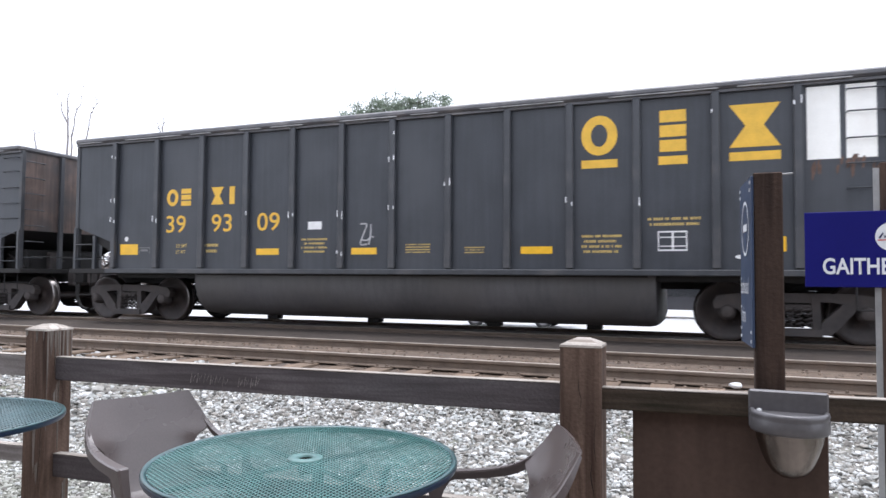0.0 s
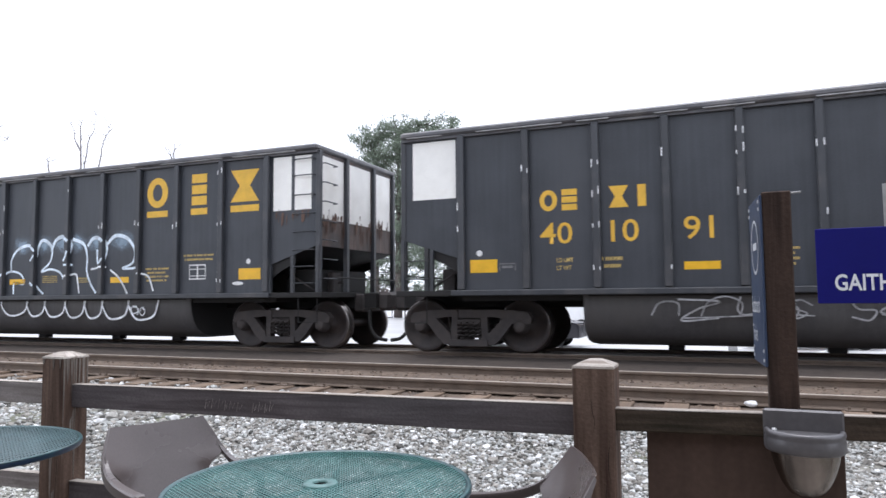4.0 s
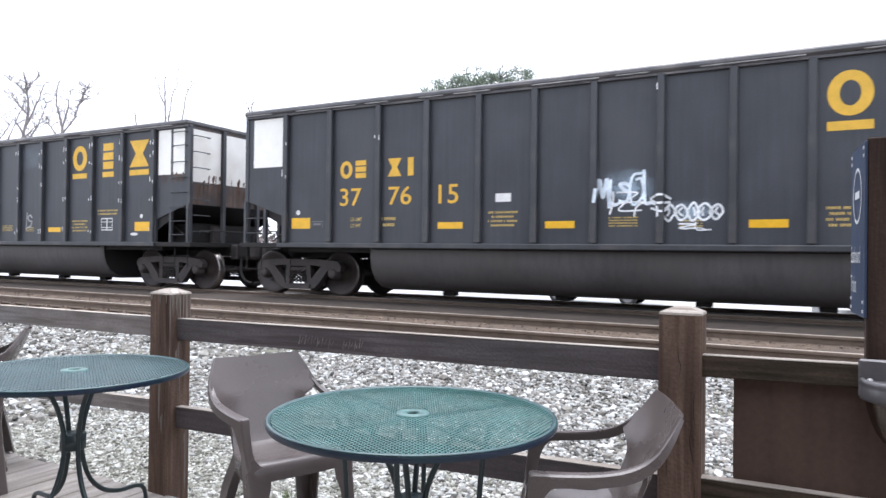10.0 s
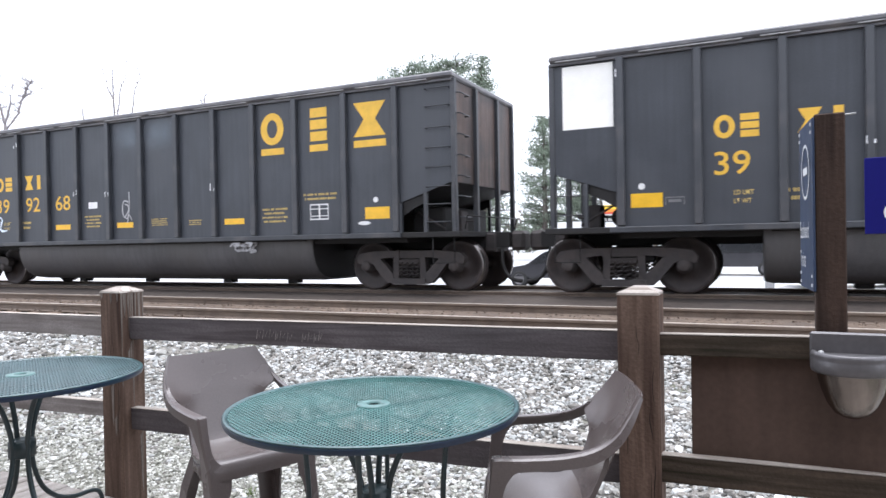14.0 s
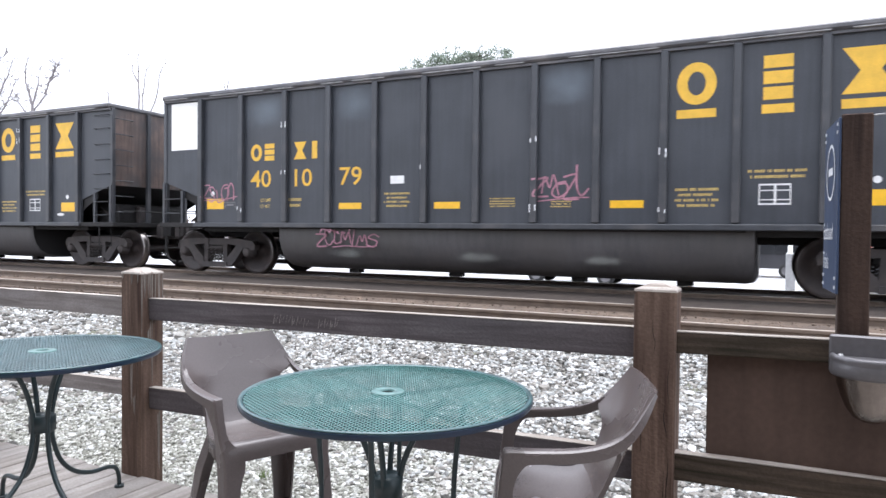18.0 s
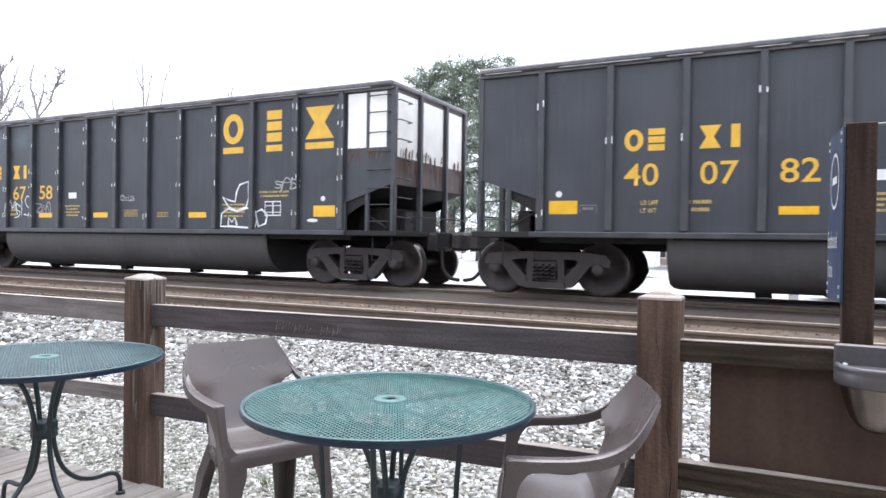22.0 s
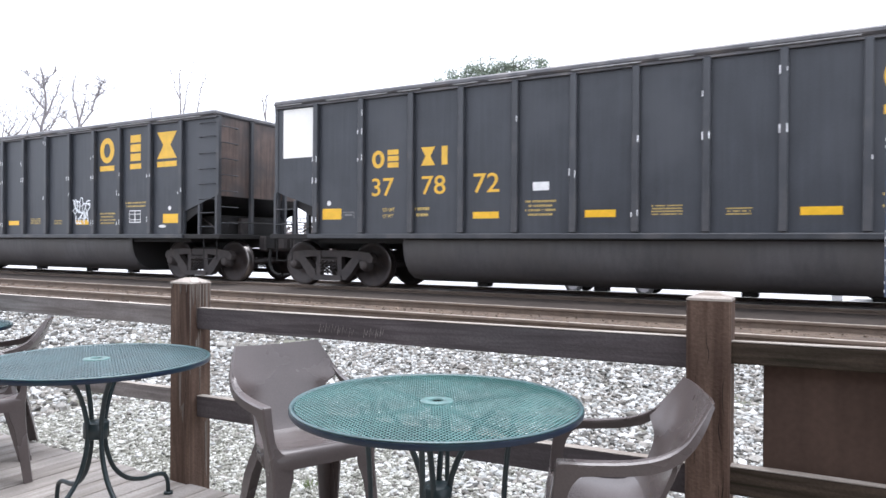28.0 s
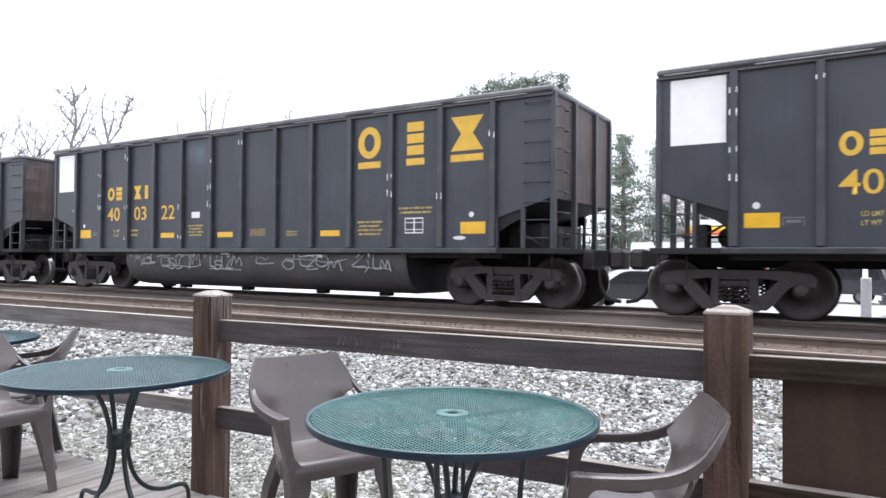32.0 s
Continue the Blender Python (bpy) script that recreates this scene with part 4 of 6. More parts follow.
def build_chair(m, label):
    """Moulded armchair: x is its width, it faces -y."""
    chair = thing("plastic_armchair", label, "chair", group="plastic armchairs on the deck", m=m)
    # one sheet runs from the top of the back over the seat to the front apron: y, z, half width, forward wrap of the edges
    line = catmull([(0.350, 0.768, 0.190, 0.020), (0.327, 0.705, 0.217, 0.040), (0.305, 0.655, 0.233, 0.064), (0.291, 0.628, 0.228, 0.072), (0.278, 0.602, 0.196, 0.052), (0.264, 0.574, 0.176, 0.034),
                    (0.243, 0.535, 0.166, 0.024), (0.216, 0.487, 0.162, 0.018), (0.189, 0.447, 0.164, 0.014), (0.150, 0.418, 0.172, 0.008), (0.095, 0.404, 0.186, 0.0), (0.015, 0.402, 0.200, 0.0),
                    (-0.065, 0.414, 0.210, -0.002), (-0.112, 0.425, 0.213, -0.006), (-0.135, 0.423, 0.213, -0.010), (-0.147, 0.408, 0.212, -0.010), (-0.150, 0.365, 0.208, -0.010)], 2)
    rows = []
    for k, (y, z, half, wrap) in enumerate(line):
        sag = 0.006 if k == 0 else 0.0
        rows.append([(s * half, y - wrap * (0.45 * s * s + 0.55 * s ** 4), z - sag * (1 - s * s) + (0.010 * s ** 4 if z < 0.43 and y > -0.12 else 0)) for s in np.linspace(-1, 1, 15)])
    cut = 17
    for name, piece in (("backrest", rows[:cut + 1]), ("seat", rows[cut:])):
        bm = bmesh.new()
        shell(bm, piece, 0.014)
        crisp(bm)
        part(name, bm, M_CHAIR, chair)
    for s in (-1, 1):
        # side rim: one L-shaped band from the top corner of the back along the arm and down the front leg
        edge = catmull([(0.190, 0.331, 0.7645, 0.337, 0.757, 0.006), (0.218, 0.289, 0.706, 0.302, 0.690, 0.010), (0.235, 0.243, 0.656, 0.258, 0.633, 0.015), (0.245, 0.178, 0.623, 0.188, 0.591, 0.022),
                        (0.249, 0.09, 0.606, 0.094, 0.574, 0.028), (0.249, -0.01, 0.600, -0.008, 0.568, 0.031), (0.247, -0.085, 0.599, -0.045, 0.564, 0.032), (0.245, -0.112, 0.598, -0.060, 0.553, 0.033), (0.243, -0.118, 0.590, -0.076, 0.53, 0.030),
                        (0.237, -0.125, 0.53, -0.086, 0.50, 0.028), (0.227, -0.135, 0.45, -0.090, 0.46, 0.032), (0.218, -0.144, 0.395, -0.076, 0.40, 0.074), (0.214, -0.150, 0.335, -0.082, 0.335, 0.076), (0.216, -0.158, 0.27, -0.094, 0.27, 0.058),
                        (0.222, -0.174, 0.13, -0.112, 0.13, 0.048), (0.230, -0.190, 0.0, -0.140, 0.0, 0.042)], 3)
        cutk = 26
        rim = []
        for x, yo, zo, yi, zi, w in edge:
            ym, zm = yo + 0.06 * (yi - yo), zo + 0.06 * (zi - zo)
            rim.append([(s * (x - w), yo, zo), (s * (x - 0.004), yo, zo), (s * x, ym, zm), (s * x, yi, zi)])
        for name, piece in (("armrest", rim[:cutk + 1]), ("leg", rim[cutk:])):
            bm = bmesh.new()
            shell(bm, piece, 0.007)
            crisp(bm, 0.45)
            part(name, bm, M_CHAIR, chair)
        # rear leg
        bm = bmesh.new()
        leg = []
        for z, x, y, w in ((0.405, 0.138, 0.150, 0.046), (0.28, 0.170, 0.184, 0.046), (0.14, 0.188, 0.214, 0.038), (0.0, 0.202, 0.242, 0.030)):
            leg.append([(s * (x - w), y + 0.012, z), (s * (x + w * 0.45), y + 0.014, z), (s * (x + w * 0.6), y, z), (s * (x + w * 0.6), y - w * 1.5, z)])
        shell(bm, leg, 0.008)
        crisp(bm, 0.45)
        part("leg", bm, M_CHAIR, chair)
        # side apron under the seat
        bm = bmesh.new()
        apron = []
        for y, z0, z1, x in ((-0.050, 0.355, 0.412, 0.204), (0.015, 0.365, 0.400, 0.195), (0.08, 0.360, 0.400, 0.183), (0.140, 0.350, 0.412, 0.166)):
            apron.append([(s * x, y, z1), (s * (x + 0.004), y, z0)])
        shell(bm, apron, 0.006)
        part("skirt", bm, M_CHAIR, chair)
    return chair


def facing(x, y, deg):
    """Chair pose at (x, y), facing the compass angle deg (from +x, anticlockwise)."""
    return pose(x, y, 0, 0, 0, deg + 90)


chair = build_chair(facing(-1.841, 2.083, -22.6), "taupe plastic armchair with its back to the fence")
chair.scale.y = 0.94
for x, y, d, label in ((-0.683, 2.054, 200.7, "taupe plastic armchair drawn up to the mesh table"),
                       (-4.17, 2.04, 236, "taupe plastic armchair facing along the deck"),
                       (-3.69, 1.705, 0, "taupe plastic armchair beside the far mesh table")):
    tagged(copy_thing(chair, facing(x, y, d)), label)


# ---- coal train ----
CAR_L, PITCH, SPEED, FIRST = 14.59, 16.18, 6.271, -12.435
RIBS = (1.17, 2.26, 3.36, 4.38, 5.39, 6.39, 7.37, 8.38, 9.38, 10.37, 11.36, 12.45, 13.50)
BODY_LIFT, CAR_START = 0.104, 0.10
SIDE = -1.50
WHEELS = (0.22, 2.0, 12.59, 14.37)


def car_base():
    car = thing("coal_gondola", "weathered dark grey bathtub coal gondola with yellow lettering", "railway car", group="coal gondolas in the train", m=on_track(0))
    outline = [(CAR_START + 0.03, 1.80), (1.15, 1.46), (1.15, 0.94), (13.52, 0.94), (13.52, 1.46), (14.56, 1.80), (14.56, 3.54), (CAR_START + 0.03, 3.54)]
    for s in (-1, 1):
        bm = bmesh.new()
        prism(bm, outline, 1, s * 1.50, s * 1.485)
        wall = part("side_wall", bm, M_STEEL, car)
        bm = bmesh.new()
        box(bm, -0.055, 0.055, min(s * 1.5, s * 1.6), max(s * 1.5, s * 1.6), 0.97, 3.50, 0.012)
        rib = mesh_of("rib", bm, M_RIB)
        for x in RIBS:
            share("rib", rib, wall, pose(x, 0, 0))
        bm = bmesh.new()
        y0, y1 = sorted((s * 1.43, s * 1.615))
        box(bm, CAR_START, CAR_L, y0, y1, 3.53, 3.635, 0.03)
        box(bm, CAR_START, CAR_L, *sorted((s * 1.50, s * 1.56)), 3.485, 3.532)
        chord = part("top_chord", bm, M_CHORD, car)
        rng = random.Random(13)
        x = 0.2
        while x < CAR_L - 0.3:
            w = rng.uniform(0.3, 1.6)
            bm = bmesh.new()
            box(bm, x, min(x + w, CAR_L - 0.1), *sorted((s * 1.56, s * 1.6165)), 3.528 + rng.uniform(-0.003, 0.003), 3.540)
            x += w + rng.uniform(0.02, 0.9)
            part("worn_edge", bm, M_STAIN, chord, "scraped bright lower edge")
        bm = bmesh.new()
        box(bm, 1.0, 13.6, *sorted((s * 1.40, s * 1.612)), 0.865, 0.955, 0.01)
        part("side_sill", bm, M_RIB, car)
    for e in (0, 1):
        def X(v):
            return v + CAR_START if e == 0 else CAR_L - v
        bm = bmesh.new()
        x0, x1 = sorted((X(0.03), X(0.045)))
        box(bm, x0, x1, -1.485, 1.485, 1.80, 3.54)
        part("end_wall", bm, M_ENDDIRT, car, "brown stained end sheet")
        for y in (-1.52, -0.55, 0.55, 1.44):
            bm = bmesh.new()
            x0, x1 = sorted((X(-0.04), X(0.05)))
            box(bm, x0, x1, y, y + 0.09, 0.96, 3.53, 0.008)
            part("end_post", bm, M_RIB, car)
        bm = bmesh.new()
        x0, x1 = sorted((X(-0.02), X(0.10)))
        box(bm, x0, x1, -1.60, 1.60, 3.53, 3.635, 0.03)
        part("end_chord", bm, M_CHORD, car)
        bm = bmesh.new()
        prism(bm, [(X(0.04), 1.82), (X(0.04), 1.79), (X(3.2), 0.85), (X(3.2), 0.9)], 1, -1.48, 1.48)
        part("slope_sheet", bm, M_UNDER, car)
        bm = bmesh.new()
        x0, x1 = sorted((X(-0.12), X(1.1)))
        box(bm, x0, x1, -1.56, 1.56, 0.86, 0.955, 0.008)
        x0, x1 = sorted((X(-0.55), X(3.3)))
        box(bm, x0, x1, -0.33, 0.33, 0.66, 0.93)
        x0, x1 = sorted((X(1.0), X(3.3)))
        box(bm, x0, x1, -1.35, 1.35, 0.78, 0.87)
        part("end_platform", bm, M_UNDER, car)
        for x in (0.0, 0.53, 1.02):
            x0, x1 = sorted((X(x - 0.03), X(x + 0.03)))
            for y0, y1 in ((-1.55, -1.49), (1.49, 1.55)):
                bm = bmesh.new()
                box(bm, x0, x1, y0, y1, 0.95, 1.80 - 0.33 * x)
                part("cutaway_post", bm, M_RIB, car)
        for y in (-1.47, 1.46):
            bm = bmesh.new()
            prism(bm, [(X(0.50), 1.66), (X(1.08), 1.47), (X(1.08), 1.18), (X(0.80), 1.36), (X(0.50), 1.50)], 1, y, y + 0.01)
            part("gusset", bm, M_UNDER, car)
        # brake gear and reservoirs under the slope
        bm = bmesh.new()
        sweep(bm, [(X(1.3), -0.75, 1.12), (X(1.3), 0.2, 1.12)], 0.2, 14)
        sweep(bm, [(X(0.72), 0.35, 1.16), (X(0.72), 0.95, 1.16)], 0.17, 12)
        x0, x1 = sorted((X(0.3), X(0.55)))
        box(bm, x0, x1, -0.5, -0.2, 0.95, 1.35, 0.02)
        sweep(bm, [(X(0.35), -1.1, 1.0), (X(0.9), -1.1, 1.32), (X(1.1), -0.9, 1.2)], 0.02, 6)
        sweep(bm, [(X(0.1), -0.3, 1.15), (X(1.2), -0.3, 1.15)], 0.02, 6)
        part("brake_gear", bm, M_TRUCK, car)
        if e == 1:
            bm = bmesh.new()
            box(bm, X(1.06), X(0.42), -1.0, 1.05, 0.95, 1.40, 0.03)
            part("brake_cabinet", bm, M_UNDER, car, "dark brake equipment box")
        # coupler and draft gear
        bm = bmesh.new()
        x0, x1 = sorted((X(-0.62), X(-0.1)))
        box(bm, x0, x1, -0.12, 0.12, 0.70, 0.90, 0.03)
        x0, x1 = sorted((X(-0.80), X(-0.52)))
        box(bm, x0, x1, -0.24, 0.20, 0.60, 0.96, 0.06)
        x0, x1 = sorted((X(-0.30), X(-0.08)))
        box(bm, x0, x1, -0.36, 0.36, 0.58, 0.93, 0.03)
        part("coupler", bm, M_TRUCK, car)
        bm = bmesh.new()
        sweep(bm, catmull([(X(-0.40), -0.30, 0.72), (X(-0.42), -0.35, 0.50), (X(-0.48), -0.37, 0.32), (X(-0.60), -0.38, 0.20), (X(-0.74), -0.38, 0.165), (X(-0.80), -0.38, 0.16)], 4), 0.034, 8)
        part("air_hose", bm, M_UNDER, car)
        # ladders: corner grab irons on the side and the end
        for y, out in ((-1.50, -0.075), (1.50, 0.075)):
            if (e == 0) == (y < 0) and e == 0:
                zs = (1.15, 1.45)
            else:
                zs = (1.12, 1.42, 1.72, 2.05, 2.38, 2.72, 3.08, 3.38)
            for z in zs:
                bm = bmesh.new()
                xa, xb = X(0.07), X(0.50)
                sweep(bm, [(xa, y, z), (xa, y + out, z), (xb, y + out, z), (xb, y, z)], 0.011, 6)
                part("grab_iron", bm, M_RIB, car)
        for z in (1.2, 1.55, 1.9, 2.25, 2.6, 2.95, 3.3):
            bm = bmesh.new()
            y0 = -1.42 if e == 1 else 1.0
            sweep(bm, [(X(0.0), y0, z), (X(-0.09), y0, z), (X(-0.09), y0 + 0.42, z), (X(0.0), y0 + 0.42, z)], 0.012, 6)
            part("end_rung", bm, M_RIB, car)
        bm = bmesh.new()
        for y in (-1.5, 1.5):
            sweep(bm, [(X(0.02), y, 0.88), (X(0.02), y, 0.42), (X(0.42), y, 0.42), (X(0.42), y, 0.88)], 0.014, 6)
        sweep(bm, [(X(-0.1), -1.3, 1.0), (X(-0.14), -1.3, 1.22), (X(-0.14), 1.3, 1.22), (X(-0.1), 1.3, 1.0)], 0.014, 6)
        part("step_iron", bm, M_UNDER, car)
    # tub hanging between the trucks
    bm = bmesh.new()
    rows = []
    for x, k in ((3.10, 0.72), (3.13, 0.88), (3.24, 1.0), (7.3, 1.0), (11.48, 1.0), (11.59, 0.88), (11.62, 0.72)):
        half = [(1.42, 1.0), (1.42, 0.84), (1.40, 0.68), (1.34, 0.50), (1.22, 0.33), (1.04, 0.22), (0.8, 0.18)]
        prof = [(-y, z) for y, z in half] + [(0, 0.17)] + half[::-1]
        rows.append([bm.verts.new((x, y * (0.93 + 0.07 * k), 1.0 - (1.0 - z) * (0.80 + 0.20 * k))) for y, z in prof])
    for a, b in zip(rows, rows[1:]):
        for i in range(len(a) - 1):
            bm.faces.new((a[i], b[i], b[i + 1], a[i + 1])).smooth = True
    # end caps near-black: the overhang's shade is put into their colour
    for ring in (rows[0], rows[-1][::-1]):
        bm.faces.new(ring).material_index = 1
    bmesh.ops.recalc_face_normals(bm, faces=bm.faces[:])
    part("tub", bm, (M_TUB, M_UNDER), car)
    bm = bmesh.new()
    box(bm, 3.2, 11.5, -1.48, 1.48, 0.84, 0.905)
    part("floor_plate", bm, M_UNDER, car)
    # a few hoses and brackets under the tub
    for x in (4.4, 6.6, 8.9, 10.6):
        bm = bmesh.new()
        box(bm, x - 0.12, x + 0.12, -0.7, -0.5, 0.10, 0.19, 0.01)
        part("tub_bracket", bm, M_UNDER, car)
    # trucks
    bm = bmesh.new()
    for s in (-1, 1):
        beam = [(s * 1.07, 0.50), (s * 1.09, 0.60), (s * 1.02, 0.69), (s * 0.74, 0.725), (s * 0.50, 0.735), (s * 0.20, 0.735), (s * 0.20, 0.62), (s * 0.46, 0.61), (s * 0.66, 0.575), (s * 0.72, 0.50)]
        prism(bm, beam, 1, -0.08, 0.07)
        prism(bm, [(s * 0.80, 0.56), (s * 0.62, 0.61), (s * 0.34, 0.33), (s * 0.30, 0.15), (s * 0.44, 0.15), (s * 0.56, 0.26)], 1, -0.09, 0.07)
        prism(bm, [(s * 0.20, 0.70), (s * 0.31, 0.70), (s * 0.34, 0.20), (s * 0.22, 0.20)], 1, -0.065, 0.065)
    prism(bm, [(-0.34, 0.13), (0.34, 0.13), (0.34, 0.235), (-0.34, 0.235)], 1, -0.12, 0.09)
    prism(bm, [(-0.22, 0.60), (0.22, 0.60), (0.22, 0.735), (-0.22, 0.735)], 1, -0.06, 0.07)
    frame_me = mesh_of("side_frame", bm, M_TRUCK)
    bm = bmesh.new()
    box(bm, -0.20, 0.20, -0.075, 0.05, 0.47, 0.575, 0.012)
    end_me = mesh_of("bolster_end", bm, M_TRUCK)
    bm = bmesh.new()
    for x in (-0.17, -0.06, 0.05, 0.16):
        for y in (-0.07, 0.05):
            sweep(bm, [(x + 0.042 * math.cos(k * 1.2), y + 0.042 * math.sin(k * 1.2), 0.26 + 0.3 * k / 24) for k in range(25)], 0.016, 5)
    spring_me = mesh_of("spring_nest", bm, M_TRUCK)
    bm = bmesh.new()
    lathe(bm, [(0.0, -0.11), (0.075, -0.11), (0.095, -0.09), (0.10, -0.02), (0.13, 0.0), (0.13, 0.09)], 16, (0, 0, 0), "y")
    cap_me = mesh_of("bearing_cap", bm, M_TRUCK)
    bm = bmesh.new()
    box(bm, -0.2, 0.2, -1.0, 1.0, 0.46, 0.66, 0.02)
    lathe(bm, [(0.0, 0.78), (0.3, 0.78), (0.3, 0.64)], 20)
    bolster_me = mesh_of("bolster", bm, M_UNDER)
    bm = bmesh.new()
    prof = [(0.0, -0.80), (0.10, -0.80), (0.12, -0.76), (0.30, -0.745), (0.37, -0.80), (0.435, -0.81), (0.452, -0.80), (0.455, -0.70), (0.457, -0.69), (0.48, -0.68), (0.482, -0.665), (0.37, -0.665), (0.3, -0.72), (0.1, -0.70), (0.08, -0.68)]
    lathe(bm, prof + [(r, -y) for r, y in prof[::-1]], 28, (0, 0, 0), "y")
    for f in bm.faces:
        c = f.calc_center_median()
        if 0.40 < math.hypot(c.x, c.z) < 0.4575 and abs(c.y) > 0.69:
            f.material_index = 1 if math.hypot(c.x, c.z) > 0.437 else 0
    for k in range(6):
        for s in (-1, 1):
            a = k * math.pi / 3
            box(bm, 0.2 * math.cos(a) - 0.02, 0.2 * math.cos(a) + 0.02, min(s * 0.757, s * 0.765), max(s * 0.757, s * 0.765), 0.2 * math.sin(a) - 0.02, 0.2 * math.sin(a) + 0.02)
    wheel_me = mesh_of("wheelset", bm, (M_WHEEL, M_TREAD))
    for c in (1.11, 13.48):
        share("bolster", bolster_me, car, pose(c, 0, 0))
        for s in (-1, 1):
            fr = share("side_frame", frame_me, car, pose(c, s * 1.0, 0, 0, 0, 0 if s < 0 else 180))
            share("bolster_end", end_me, fr)
            share("spring_nest", spring_me, fr)
            for dx in (-0.89, 0.89):
                share("bearing_cap", cap_me, fr, pose(dx, -0.02, 0.457))
    for x in WHEELS:
        share("wheelset", wheel_me, car, pose(x, 0, 0.457))
    # markings that every car carries on its sides
    mark_car(car)
    return car


def glyph(kind, x0, x1, z0, z1, y, bm):
    """Plain painted shapes of the emblem's size and colour."""
    w, h = x1 - x0, z1 - z0

    def P(u, v):
        return (x0 + u * w, z0 + v * h)
    if kind == "ring":
        n = 28
        loops = []
        for r in (1.0, 0.46):
            loops.append([bm.verts.new((P(0.5 + 0.5 * r * math.cos(k * 6.2832 / n), 0)[0], y, P(0, 0.5 + 0.5 * (r if r == 1 else 0.56) * math.sin(k * 6.2832 / n))[1])) for k in range(n)])
        for k in range(n):
            m = (k + 1) % n
            bm.faces.new((loops[0][k], loops[1][k], loops[1][m], loops[0][m]))
    elif kind == "bars":
        for k in range(3):
            rect(bm, x0 + 0.04 * w, x1 - 0.04 * w, z0 + 0.357 * k * h, z0 + (0.286 + 0.357 * k) * h, y)
    elif kind == "hourglass":
        pts = ((0.0, 1.0), (1.0, 1.0), (0.68, 0.5), (1.0, 0.0), (0.0, 0.0), (0.32, 0.5))
        top = [bm.verts.new((P(a, c)[0], y, P(a, c)[1])) for a, c in (pts[0], pts[5], pts[2], pts[1])]
        low = [bm.verts.new((P(a, c)[0], y, P(a, c)[1])) for a, c in (pts[5], pts[4], pts[3], pts[2])]
        bm.faces.new(top)
        bm.faces.new(low)
    elif kind == "block":
        rect(bm, x0 + 0.28 * w, x1 - 0.28 * w, z0, z1, y)


def mark_car(car):
    y = SIDE - 0.004
    for kind, x0, x1 in (("ring", 10.54, 11.08), ("bars", 11.67, 12.07), ("hourglass", 12.63, 13.29)):
        bm = bmesh.new()
        glyph(kind, x0, x1, 2.685, 3.295, y, bm)
        rect(bm, x0, x1, 2.495, 2.62, y)
        part("yellow_emblem", bm, M_YELLOW, car, "plain yellow emblem shape over a bar")
    for kind, x0, x1 in (("ring", 2.47, 2.75), ("bars", 2.81, 3.07), ("hourglass", 3.54, 3.83), ("block", 3.89, 4.16)):
        bm = bmesh.new()
        glyph(kind, x0, x1, 2.175, 2.505, y, bm)
        part("owner_mark", bm, M_YELLOW, car, "small yellow owner mark")
    for x0, x1, z0, z1 in ((1.30, 1.76, 1.235, 1.445), (4.59, 5.08, 1.215, 1.33), (6.57, 7.06, 1.21, 1.325), (9.59, 10.09, 1.20, 1.315), (12.84, 13.34, 1.21, 1.42)):
        bm = bmesh.new()
        rect(bm, x0, x1, z0, z1, y)
        part("reflector_patch", bm, M_REFLECT, car)
    bm = bmesh.new()
    rect(bm, 5.69, 5.97, 1.66, 1.80, y)
    part("white_label", bm, M_WHITE, car)
    for x in (1.46, 13.06):
        bm = bmesh.new()
        vs = [bm.verts.new((x + 0.05 * math.cos(k * math.pi / 7), y, 1.55 + 0.05 * math.sin(k * math.pi / 7))) for k in range(14)]
        bm.faces.new(vs)
        part("white_dot", bm, M_WHITE, car)
    bm = bmesh.new()
    ribbon(bm, [(1.80, 1.26), (1.80, 1.37), (2.06, 1.37), (2.06, 1.26)], 0.022, y)
    rect(bm, 1.84, 2.02, 1.30, 1.34, y)
    part("placard_holder", bm, M_RIB2, car, "small grey placard holder")
    bm = bmesh.new()
    ribbon(bm, [(11.66, 1.24), (12.05, 1.24), (12.05, 1.51), (11.66, 1.51)], 0.028, y, True)
    ribbon(bm, [(11.86, 1.24), (11.86, 1.51)], 0.03, y - 0.001)
    ribbon(bm, [(11.68, 1.43), (12.05, 1.43)], 0.015, y - 0.001)
    ribbon(bm, [(11.68, 1.30), (12.05, 1.30)], 0.015, y - 0.001)
    part("inspection_box", bm, M_WHITE, car, "white outlined inspection panel")
    bm = bmesh.new()
    vs = [bm.verts.new((12.82 + 0.13 * math.cos(k * math.pi / 8), y, 1.14 + 0.035 * math.sin(k * math.pi / 8))) for k in range(16)]
    bm.faces.new(vs)
    part("white_oval", bm, M_WHITE, car)
    for blocks in (((5.56, 6.09, 1.23, 1.52, 4),), ((7.6, 8.05, 1.22, 1.39, 4),), ((8.65, 8.99, 1.21, 1.33, 3),), ((10.54, 11.13, 1.19, 1.50, 4),), ((11.51, 12.25, 1.58, 1.74, 2),), ((3.42, 3.72, 1.24, 1.46, 2),)):
        bm = bmesh.new()
        rng = random.Random(int(blocks[0][0] * 100))
        for x0, x1, z0, z1, n in blocks:
            step = (z1 - z0) / n
            for i in range(n):
                z = z1 - step * (i + 0.5)
                a = x0 + rng.uniform(0, 0.12) * (x1 - x0) * (i % 2)
                b = x1 - (a - x0)
                while a < b - 0.01:
                    w = rng.choice((0.016, 0.02, 0.024, 0.028))
                    rect(bm, a, min(a + w, b), z - step * 0.24, z + step * 0.24, y)
                    a += w + (0.035 if rng.random() < 0.16 else 0.009)
